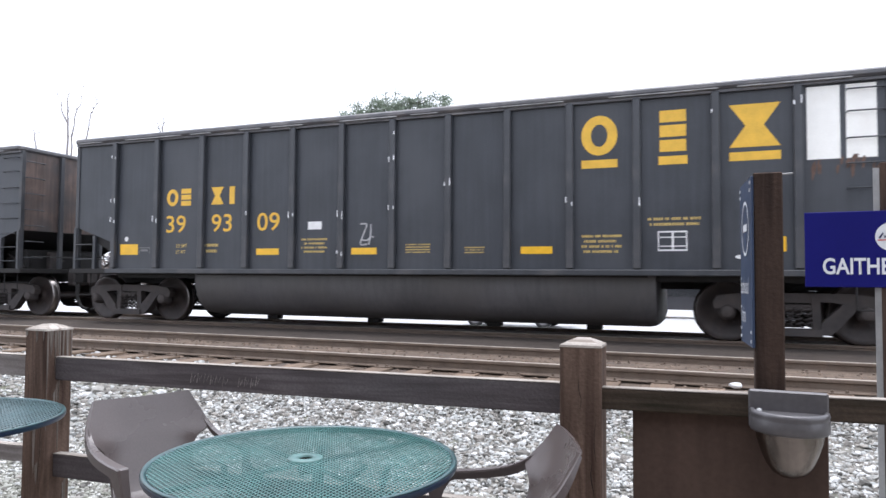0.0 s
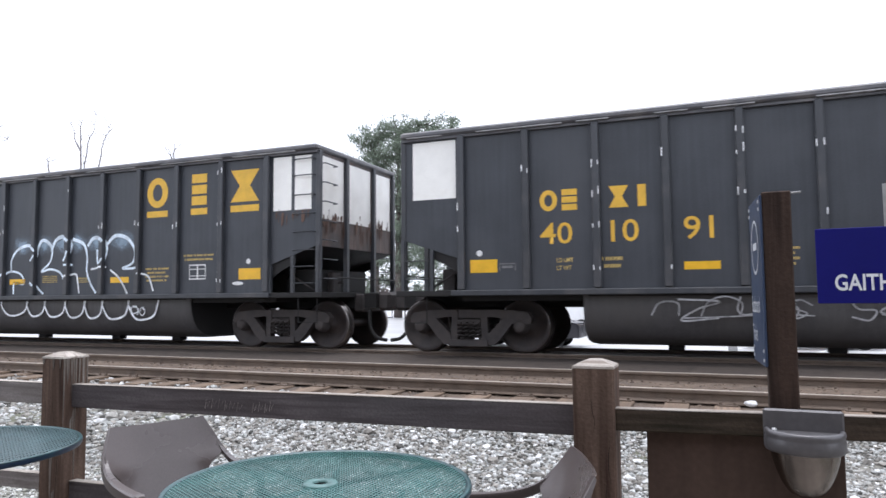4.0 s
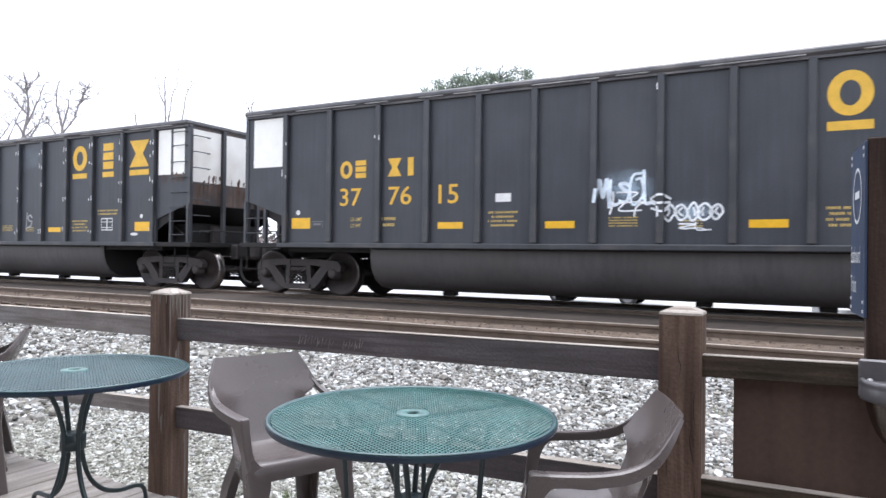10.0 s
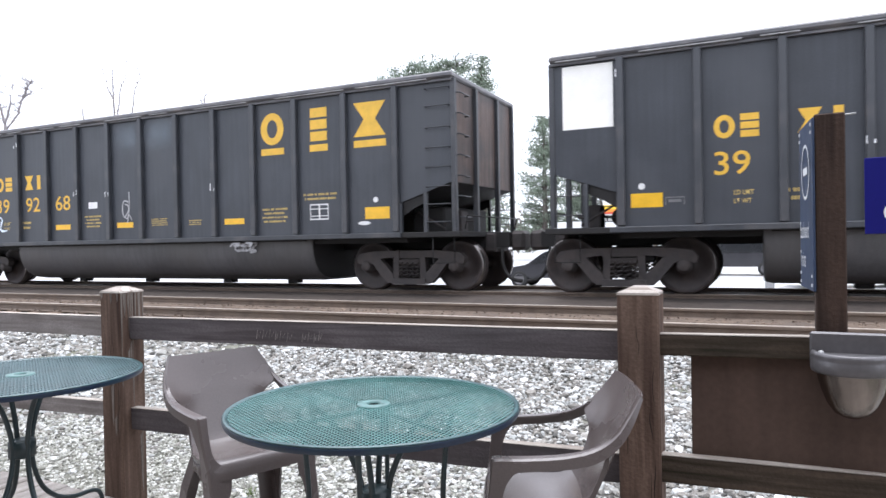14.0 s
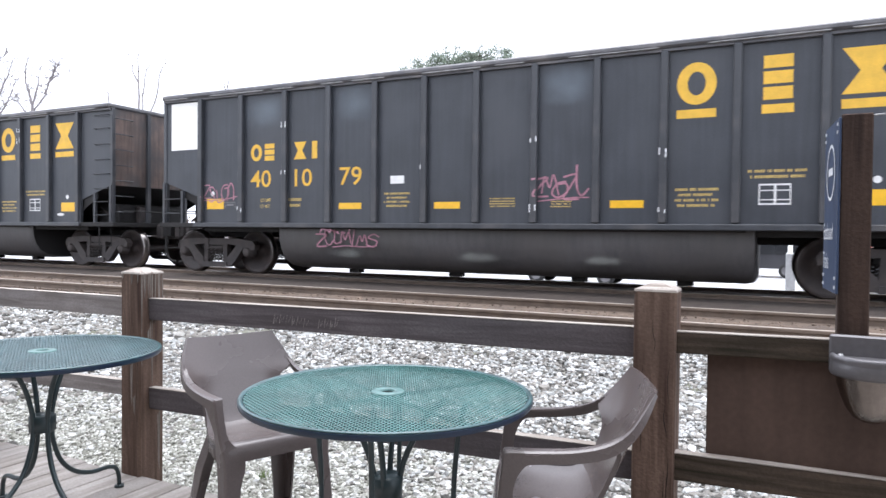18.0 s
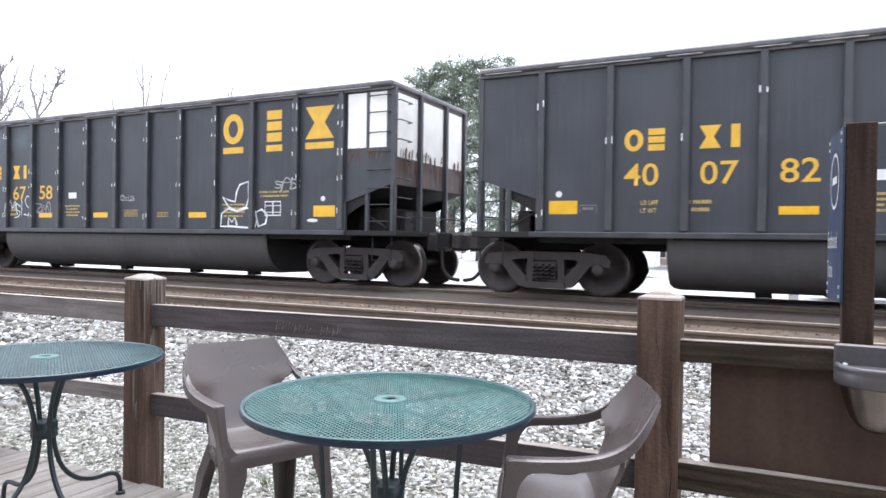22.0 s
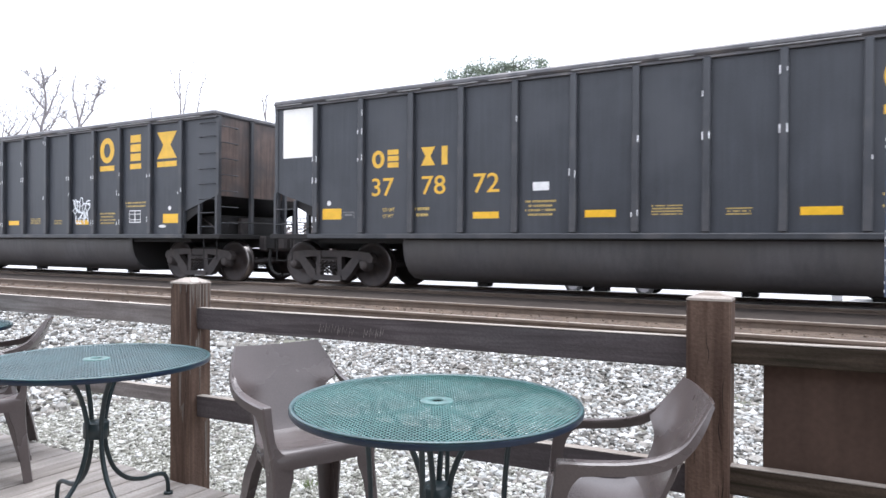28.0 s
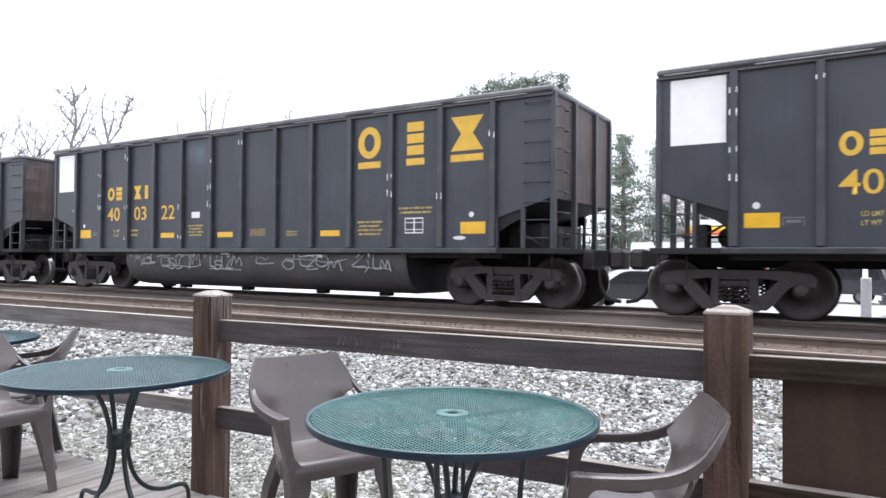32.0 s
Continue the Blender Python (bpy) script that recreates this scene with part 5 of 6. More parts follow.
        tagged(part("stencil", bm, M_DIMYELLOW, car), "small faded yellow stencil block", kind="stuff")
    for s, z in (("LD LMT", 1.37), ("LT WT", 1.25)):
        share("weight_lettering", text_mesh(s, 0.095, M_DIMYELLOW, bold=0.001, xscale=0.82), car, pose(2.72, y, z), "small yellow weight lettering")


def rib_scuffs(car, seed, chance):
    """Short bright scrapes in pairs beside the ribs."""
    rng = random.Random(seed)
    for x in RIBS:
        bm = bmesh.new()
        for z in (3.2, 2.85, 2.3, 1.9, 1.2):
            if rng.random() < chance:
                z += rng.uniform(-0.06, 0.06)
                for d in (-0.052, 0.040):
                    if rng.random() < 0.85:
                        hgt, up = rng.uniform(0.05, 0.13), rng.uniform(-0.03, 0.03)
                        rect(bm, x + d - 0.006, x + d + 0.010, z + up, z + up + hgt, -1.604)
        if bm.verts:
            tagged(part("rib_scuff", bm, M_SCUFF, car), "pale scraped paint", kind="stuff")
        else:
            bm.free()


def number(car, digits):
    y = SIDE - 0.004
    for s, x0, x1 in zip(digits, (2.47, 3.56, 4.60), (3.06, 4.11, 5.09)):
        me = text_mesh(s, 0.475, M_YELLOW, bold=0.003)
        xs, zs = [v.co.x for v in me.vertices], [v.co.z for v in me.vertices]
        me.transform(Matrix.Diagonal((min(1.1, (x1 - x0) / (max(xs) - min(xs))), 1, 0.335 / (max(zs) - min(zs)), 1)) @ Matrix.Translation((-min(xs), 0, -min(zs))))
        share("number", me, car, pose(x0, y, 1.655), "yellow painted running number")


def white_panels(car, left, right):
    y = SIDE - 0.004
    if left:
        bm = bmesh.new()
        rect(bm, 0.28, 1.06, 2.48, 3.46, y)
        part("white_panel", bm, M_ENDWHITE, car, "white painted panel at the car's end")
    if right:
        bm = bmesh.new()
        rect(bm, 13.61, 14.01, 2.46, 3.46, y)
        part("white_panel", bm, M_ENDWHITE, car, "white painted panel at the car's end")
        bm = bmesh.new()
        rect(bm, 14.08, 14.44, 2.46, 3.46, y)
        part("white_panel", bm, M_ENDWHITE, car, "white painted panel at the car's end")
        for a, b in ((-1.40, -0.58), (-0.44, 0.5), (0.66, 1.40)):
            bm = bmesh.new()
            vs = [bm.verts.new((CAR_L - 0.027, q, z)) for q, z in ((a, 2.30), (b, 2.30), (b, 3.46), (a, 3.46))]
            bm.faces.new(vs)
            part("white_panel", bm, M_ENDWHITE, car, "white painted panel across the car's end")
        # rust that has run down from the panels
        rng = random.Random(int(abs(car.matrix_basis.translation.x) * 10))
        bm = bmesh.new()
        for k in range(46):
            q, top, drop, wd = rng.uniform(-1.4, 1.38), rng.uniform(2.2, 2.52), rng.uniform(0.1, 0.42), rng.uniform(0.015, 0.08)
            x = CAR_L - 0.025 + 0.0003 * k
            vs = [bm.verts.new((x, *c)) for c in ((q, top - drop), (q + 0.6 * wd, top - 0.86 * drop), (q + wd, top - 0.1 * drop), (q + 0.5 * wd, top), (q - 0.2 * wd, top - 0.3 * drop))]
            bm.faces.new(vs)
        tagged(part("rust_run", bm, M_ENDRUST, car), "brown rust runs under the end panels", kind="stuff")
        bm = bmesh.new()
        for k in range(16):
            q, top, drop, wd = rng.uniform(13.62, 14.4), rng.uniform(2.38, 2.52), rng.uniform(0.06, 0.26), rng.uniform(0.012, 0.05)
            vs = [bm.verts.new((c[0], y - 0.002 - 0.0003 * k, c[1])) for c in ((q, top - drop), (q + 0.6 * wd, top - 0.86 * drop), (q + wd, top - 0.1 * drop), (q + 0.5 * wd, top), (q - 0.2 * wd, top - 0.3 * drop))]
            bm.faces.new(vs)
        tagged(part("rust_run", bm, M_ENDRUST, car), "brown rust runs under the side panels", kind="stuff")


STROKES = (((0.0, 0.0), (0.05, 0.7), (0.35, 1.0), (0.7, 0.75), (0.75, 0.0)), ((0.7, 0.9), (0.2, 0.85), (0.0, 0.4), (0.3, 0.0), (0.75, 0.25), (0.7, 0.7), (0.3, 0.75)),
           ((0.2, 1.1), (0.25, 0.3), (0.4, 0.0), (0.85, 0.15)), ((0.0, 0.1), (0.15, 0.95), (0.4, 0.4), (0.6, 0.95), (0.85, 0.0)), ((0.0, 1.0), (0.8, 0.95), (0.45, 0.5), (0.1, 0.05), (0.9, 0.05)),
           ((0.4, 1.1), (0.42, 0.5), (0.3, -0.15)), ((0.75, 0.8), (0.4, 1.0), (0.1, 0.8), (0.3, 0.55), (0.7, 0.4), (0.5, 0.0), (0.05, 0.1)))


def scrawl(car, mat, x0, x1, z0, z1, seed, width=0.03, loops=5, y=None, name="graffiti_tag", label="loose sprayed scrawl", tail=True):
    """A sprayed tag: quick hand strokes side by side under a long flourish; they spell nothing."""
    rng = random.Random(seed)
    bm = bmesh.new()
    w, h = (x1 - x0) / loops, z1 - z0
    yy = SIDE - 0.004 if y is None else y
    lean = rng.uniform(0.0, 0.25)
    last = None
    for i in range(loops):
        kind = rng.choice([k for k in STROKES if k is not last])
        last = kind
        up, tall, wide = rng.uniform(-0.12, 0.2), rng.uniform(0.65, 1.15), rng.uniform(1.3, 2.1)
        pts = [(x0 + w * (i - 0.2 + wide * u + lean * v + rng.uniform(-0.09, 0.09)), z0 + h * (up + tall * v * 0.9 + rng.uniform(-0.07, 0.07))) for u, v in kind]
        sprayed(bm, catmull(pts, 8), width * rng.uniform(0.75, 1.15), yy - 0.0006 * i)
    if tail:
        z = z0 + h * rng.choice((-0.05, 0.1, 0.55))
        pts = [(x0 + w * loops * u, z + h * rng.uniform(-0.12, 0.12)) for u in (rng.uniform(0.0, 0.3), 0.5, 0.8, rng.uniform(0.95, 1.1))]
        ribbon(bm, catmull(pts, 4), width * 0.7, yy - 0.0006 * loops)
    return tagged(part(name, bm, mat, car, label), kind="stuff")


def cloud(car, mat, x0, x1, z0, z1, y=None, name="overspray", label="soft cloud of overspray"):
    """A thin soft-edged patch on the sheet."""
    bm = bmesh.new()
    rect(bm, x0, x1, z0, z1, SIDE - 0.0025 if y is None else y)
    return part(name, bm, mat, car, label)


def blobs(car, mat, x0, x1, z0, z1, n, seed, width, y=None, label="sprayed rounded outlines", inner=1):
    """A row of closed rounded outlines with strokes inside, which spell nothing."""
    rng = random.Random(seed)
    bm = bmesh.new()
    w = (x1 - x0) / n
    h = z1 - z0
    yy = SIDE - 0.004 if y is None else y
    for i in range(n):
        c, m = x0 + w * (i + 0.5), (z0 + z1) / 2
        pts = []
        for k in range(8):
            a = 6.283 * k / 8
            r = rng.uniform(0.72, 1.12) if k % 2 else rng.uniform(0.85, 1.2)
            pts.append((c + 0.56 * w * r * math.cos(a) + 0.05 * h * math.sin(a), m + 0.48 * h * r * math.sin(a)))
        pts = catmull(pts + pts[:2], 4)[:-5]
        ribbon(bm, pts, width, yy - 0.0007 * i, True)
        for k in range(inner):
            a = rng.uniform(-0.8, 0.8)
            ribbon(bm, catmull([(c + w * rng.uniform(-0.25, 0.25), m - 0.25 * h + 0.1 * h * k), (c + w * a * 0.3, m), (c + w * rng.uniform(-0.25, 0.25), m + 0.28 * h)], 4), width * 0.9, yy - 0.0004 - 0.0007 * i)
    return tagged(part("graffiti_tag", bm, mat, car, label), kind="stuff")


def sprayed(bm, pts, width, y):
    """A stroke on the side sheet that runs on over the ribs and the sill in its way."""
    ribbon(bm, pts, width, y)
    for hit, out in ((lambda p: any(abs(p[0] - x) < 0.053 for x in RIBS) and p[1] > 0.98, -1.603), (lambda p: 0.755 < p[1] < 0.85, -1.615)):
        run, wide = [], []
        for i, p in enumerate(list(pts) + [None]):
            if p is not None and hit(p):
                run.append(p)
                wide.append(width if isinstance(width, float) else width[i])
            else:
                if len(run) > 1:
                    ribbon(bm, run, wide, out + (y - SIDE) * 0.3)
                run, wide = [], []


def bubbles(car):
    """Large outlined bubble shapes across the side and the tub."""
    y = SIDE - 0.004
    arches = ([(6.24, 0.98), (6.24, 1.19), (6.41, 1.43), (6.65, 1.50), (6.93, 1.42), (7.02, 1.22), (6.72, 1.24), (6.70, 1.0)],
              [(6.61, 1.51), (6.61, 1.75), (6.79, 1.97), (7.11, 2.06), (7.38, 1.97), (7.42, 1.84), (7.29, 1.65), (7.24, 1.37), (7.46, 1.13), (7.64, 0.99)],
              [(7.40, 1.92), (7.55, 2.15), (7.77, 2.09), (7.88, 1.91), (7.81, 1.67), (7.57, 1.48), (7.85, 1.52), (8.15, 1.43), (8.27, 1.20), (8.31, 0.99)],
              [(7.85, 1.91), (7.98, 2.14), (8.19, 2.21), (8.44, 2.08), (8.40, 1.81), (8.31, 1.62), (8.50, 1.60)],
              [(8.48, 2.15), (8.81, 2.03), (8.92, 1.76), (8.92, 1.45), (9.04, 1.19), (9.20, 0.99)],
              [(8.93, 1.98), (9.09, 2.14), (9.36, 2.12), (9.48, 1.92), (9.40, 1.66), (9.24, 1.60), (9.20, 1.90)],
              [(9.48, 2.00), (9.71, 2.17), (10.04, 2.10), (10.24, 1.86), (10.19, 1.60), (9.93, 1.49), (10.37, 1.49)])
    for i, pts in enumerate(arches):
        bm = bmesh.new()
        line = catmull(pts, 12)
        sprayed(bm, line, [0.046 + 0.07 * max(0.0, p[1] - 1.75) for p in line], y - 0.0012 * i)
        tagged(part("bubble_graffiti", bm, M_SPRAYB, car), "large pale blue and white outlined bubble graffiti", kind="stuff")
    bm = bmesh.new()
    for i, pts in enumerate(([(8.31, 1.35), (8.60, 1.40), (8.67, 1.23), (8.72, 0.99)], [(9.04, 1.49), (9.32, 1.53), (9.47, 1.53)], [(9.59, 1.47), (9.81, 1.32), (9.96, 1.14), (10.07, 0.97)], [(10.40, 1.38), (10.62, 1.31), (10.76, 1.02)])):
        sprayed(bm, catmull(pts, 12), 0.040, y - 0.009 - 0.0005 * i)
    tagged(part("bubble_graffiti", bm, M_SPRAYW, car), "white inner strokes of the bubble graffiti", kind="stuff")
    for x, w in ((6.95, 0.5), (7.65, 0.45), (8.2, 0.5), (8.65, 0.4), (9.2, 0.5), (9.9, 0.6)):
        cloud(car, M_MISTB, x - w * 0.75, x + w * 0.75, 1.80, 2.32)
    bm = bmesh.new()
    joints = (6.24, 7.06, 7.61, 8.23, 8.80, 9.31, 10.03, 10.81)
    for i, (a, b) in enumerate(zip(joints, joints[1:])):
        w, low = b - a, 0.52 - 0.012 * i
        ribbon(bm, catmull([(a, 0.86), (a + 0.02 * w, 0.72), (a + 0.25 * w, low + 0.03), (a + 0.55 * w, low), (a + 0.88 * w, low + 0.08), (b, 0.74), (b + 0.03, 0.86)], 5), 0.042, -1.442 - 0.0006 * i)
    tagged(part("bubble_graffiti", bm, M_SPRAYW, car), "white outlined bubble graffiti on the tub", kind="stuff")
    scrawl(car, M_SPRAYW, 10.02, 10.50, 0.54, 0.72, 4, 0.02, 4, -1.45, tail=False)


BASE = car_base()
CARS = {}
LABELS = {1: "dark grey coal gondola with large pale bubble graffiti", 8: "dark grey coal gondola with white looped graffiti by its end"}
# running number, white panels left and right
SPEC = {-1: ("38 64 12", 0, 0), 0: ("39 93 09", 0, 1), 1: ("37 63 67", 0, 1), 2: ("40 10 91", 1, 0), 3: ("37 67 35", 0, 1), 4: ("37 76 15", 1, 0), 5: ("39 92 68", 1, 0), 6: ("39 99 27", 1, 0),
        7: ("40 10 79", 1, 0), 8: ("37 67 58", 0, 1), 9: ("40 07 82", 0, 1), 10: ("40 03 50", 1, 0), 11: ("37 78 72", 1, 0), 12: ("40 03 22", 1, 0), 13: ("40", 1, 0)}
for k in SPEC:
    CARS[k] = BASE if k == -1 else copy_thing(BASE, on_track(FIRST + PITCH * k))
BASE.matrix_basis = on_track(FIRST - PITCH)
for k, (digits, left, right) in SPEC.items():
    if k != -1:
        number(CARS[k], digits.split())
    white_panels(CARS[k], left, right)
    rib_scuffs(CARS[k], 200 + k, {2: 0.45, 3: 0.85, 8: 0.65, 10: 0.35, 12: 0.28, 11: 0.2, 13: 0.5}.get(k, 0.14))
    tagged(CARS[k], LABELS.get(k, "weathered dark grey bathtub coal gondola" + (" with white end panels" if left or right else " with plain dark ends")))
bubbles(CARS[1])
TUB_Y = -1.446
for x0, x1, n in ((4.2, 6.2, 6), (6.7, 8.3, 5), (8.6, 10.2, 5)):
    scrawl(CARS[2], M_SPRAYG, x0, x1, 0.50, 0.84, int(x0 * 10), 0.026, n, TUB_Y)
scrawl(CARS[3], M_SPRAYT, 6.44, 7.14, 1.40, 1.84, 36, 0.034, 5)
scrawl(CARS[3], M_SPRAYT, 6.46, 7.10, 1.38, 1.66, 38, 0.028, 3, SIDE - 0.010)
cloud(CARS[4], M_MISTB, 7.30, 8.45, 1.50, 2.18)
cloud(CARS[4], M_MISTB, 8.35, 9.32, 1.22, 1.66)
scrawl(CARS[4], M_SPRAYB, 7.42, 8.28, 1.52, 2.02, 47, 0.052, 5, tail=False)
scrawl(CARS[4], M_SPRAYW, 7.55, 8.50, 1.42, 1.72, 43, 0.030, 4, SIDE - 0.009)
blobs(CARS[4], M_SPRAYW, 8.43, 9.25, 1.32, 1.56, 5, 42, 0.034, inner=1)
scrawl(CARS[4], M_SPRAYW, 8.66, 9.02, 1.18, 1.30, 44, 0.022, 2, SIDE - 0.009)
cloud(CARS[5], M_MISTB, 1.0, 2.2, 1.45, 2.1)
scrawl(CARS[5], M_SPRAYB, 1.22, 2.12, 1.52, 1.98, 57, 0.048, 5, tail=False)
scrawl(CARS[5], M_SPRAYW, 1.35, 2.15, 1.40, 1.68, 55, 0.03, 4, SIDE - 0.009)
scrawl(CARS[5], M_SPRAYB, 2.28, 2.80, 1.24, 1.58, 52, 0.034, 2)
scrawl(CARS[5], M_SPRAYG, 9.82, 10.32, 0.66, 0.84, 53, 0.045, 4, TUB_Y)
scrawl(CARS[5], M_STAIN, 6.75, 7.0, 1.45, 1.95, 54, 0.035, 2)
scrawl(CARS[6], M_SPRAYP, 7.0, 7.9, 1.3, 1.75, 61, 0.03, 5)
scrawl(CARS[6], M_SPRAYG, 5.0, 6.6, 0.55, 0.8, 62, 0.025, 5, TUB_Y)
scrawl(CARS[7], M_SPRAYP, 1.22, 2.05, 1.40, 1.80, 71, 0.028, 5)
scrawl(CARS[7], M_SPRAYP, 8.38, 9.2, 1.36, 1.76, 72, 0.028, 5)
scrawl(CARS[7], M_SPRAYP, 4.06, 5.36, 0.50, 0.86, 73, 0.026, 7, TUB_Y)
for x0, x1, z0, z1 in ((4.35, 5.2, 0.28, 0.52), (6.85, 7.95, 0.26, 0.52), (9.1, 9.9, 0.28, 0.48)):
    cloud(CARS[7], M_TUBDUST, x0, x1, z0, z1, -1.452, "dust_patch", "pale dusty patch on the tub")
# soft pale patches high on some of the panels
for k, x0, x1 in ((3, 8.4, 9.4), (3, 11.5, 12.3), (5, 6.5, 7.4), (5, 7.4, 8.4), (7, 2.3, 3.4), (7, 4.5, 5.4), (7, 8.4, 9.4), (8, 2.3, 3.4), (8, 3.4, 4.4), (10, 5.4, 6.4), (12, 5.4, 6.4)):
    cloud(CARS[k], M_PALEPATCH, x0 - 0.2, x1 + 0.2, 2.7, 3.6, name="dust_patch", label="soft pale patch on the side panel")
bm = bmesh.new()
for i, pts in enumerate((((0.14, 2.78), (0.08, 3.04), (0.24, 3.33), (0.52, 3.45), (0.68, 3.39), (0.61, 3.22), (0.39, 3.04), (0.24, 2.81)), ((0.33, 3.04), (0.21, 2.81), (0.30, 2.61), (0.46, 2.61), (0.52, 2.84), (0.39, 3.04)),
                         ((0.61, 3.04), (0.77, 2.98), (0.93, 2.67), (0.86, 2.41), (0.71, 2.43), (0.52, 2.67), (0.61, 2.84)), ((0.68, 2.46), (0.58, 2.29), (0.71, 2.06), (0.86, 1.92), (0.94, 2.06), (0.93, 2.26), (0.71, 2.35)))):
    ribbon(bm, catmull(list(pts) + list(pts[:1]), 4)[:-1], 0.042, SIDE - 0.004 - 0.0006 * i, True)
part("looped_graffiti", bm, M_SPRAYW, CARS[8], "white sprayed loops")
scrawl(CARS[8], M_SPRAYY, 1.20, 2.08, 1.52, 1.82, 81, 0.020, 5, tail=False)
scrawl(CARS[8], M_SPRAYY, 1.55, 2.05, 1.28, 1.50, 84, 0.020, 2)
scrawl(CARS[8], M_SPRAYW, 3.42, 4.25, 1.22, 1.70, 82, 0.024, 4, tail=False)
scrawl(CARS[8], M_STAIN, 4.48, 5.02, 1.30, 1.58, 85, 0.020, 4)
scrawl(CARS[8], M_STAIN, 2.28, 2.66, 1.30, 1.52, 86, 0.018, 4)
scrawl(CARS[8], M_STAIN, 7.50, 7.92, 1.58, 1.70, 87, 0.018, 4)
scrawl(CARS[8], M_SPRAYG, 11.9, 12.5, 1.75, 2.0, 83, 0.03, 3)
bm = bmesh.new()
for i, pts in enumerate((((10.55, 1.62), (10.72, 1.55), (10.88, 1.52), (10.92, 1.72), (11.0, 1.86), (11.22, 1.92), (11.24, 1.6), (11.16, 1.38), (10.95, 1.32), (10.7, 1.42)),
                         ((10.5, 1.02), (10.52, 1.28), (10.7, 1.38), (10.92, 1.33), (11.12, 1.4), (11.4, 1.36), (11.46, 1.15), (11.4, 0.99), (11.1, 1.0), (10.8, 1.02)),
                         ((11.42, 1.3), (11.58, 1.36), (11.72, 1.25), (11.68, 1.08), (11.5, 1.02)), ((10.7, 1.04), (10.72, 1.2), (10.8, 1.1), (10.88, 1.2), (10.94, 1.04)))):
    ribbon(bm, pts, 0.038, SIDE - 0.0045 - 0.0006 * i, i < 3)
part("outlined_graffiti", bm, M_SPRAYW, CARS[8], "white outlined rounded shapes")
scrawl(CARS[9], M_SPRAYW, 9.5, 10.15, 1.3, 1.6, 91, 0.035, 4)
scrawl(CARS[9], M_SPRAYG, 10.5, 11.0, 1.55, 1.75, 92, 0.03, 3)
scrawl(CARS[10], M_SPRAYW, 9.48, 10.10, 1.5, 1.86, 104, 0.032, 5)
scrawl(CARS[10], M_SPRAYW, 9.56, 10.02, 1.2, 1.5, 105, 0.032, 4, SIDE - 0.011)
blobs(CARS[10], M_SPRAYW, 9.36, 9.76, 1.53, 1.8, 2, 101, 0.03, SIDE - 0.013, inner=0)
for x0, x1, n, z0 in ((3.55, 4.30, 4, 0.58), (4.55, 5.95, 6, 0.52), (6.22, 7.20, 5, 0.52), (7.65, 8.10, 1, 0.60), (8.57, 10.1, 5, 0.52), (10.4, 11.3, 4, 0.54)):
    scrawl(CARS[12], M_SPRAYG, x0, x1, z0, 0.86, int(x0 * 10) + 3, 0.024, n, TUB_Y)
scrawl(CARS[3], M_STAIN, 8.6, 8.85, 1.3, 1.7, 33, 0.03, 2)
scrawl(CARS[0], M_STAIN, 6.75, 7.0, 1.45, 1.9, 34, 0.035, 2)


# the bodies ride above their springs; wheels, trucks and the hanging tub keep to the rail
LOW = ("wheelset", "side_frame", "bolster", "tub", "air_hose")
for car in CARS.values():
    for c in car.children:
        if not c.name.startswith(LOW):
            c.location.z += BODY_LIFT


# ---- beyond the tracks ----
def tri_cloud(name, mat, pts, size, rng, parent, label="", flat=0.0):
    """Many small leaf-sized blades round the given points, as one mesh."""
    pts = np.asarray(pts)
    n = len(pts)
    a = rng.normal(size=(n, 3))
    a /= np.linalg.norm(a, axis=1)[:, None]
    b = rng.normal(size=(n, 3))
    b -= (b * a).sum(1)[:, None] * a
    b /= np.linalg.norm(b, axis=1)[:, None]
    s = size * rng.uniform(0.6, 1.4, (n, 1))
    v = np.stack([pts + a * s, pts - a * s * 0.6 + b * s * 0.5, pts - a * s * 0.6 - b * s * 0.5], 1)
    me = bpy.data.meshes.new(name)
    me.from_pydata(v.reshape(-1, 3).tolist(), [], np.arange(3 * n).reshape(-1, 3).tolist())
    me.materials.append(mat)
    ob = new(name, me)
    ob.parent = parent
    return tagged(ob, label)


def set_back(tree, y, far=62.0):
    """Carries a tree, grown to match, out to the far side of the lot along its line of sight."""
    eye = Vector((0.0, 0.0, 1.22))
    k = (far - eye.y) / (y - eye.y)
    if k > 1:
        tree.matrix_basis = Matrix.Translation(eye) @ Matrix.Scale(k, 4) @ Matrix.Translation(-eye) @ tree.matrix_basis
    return tree


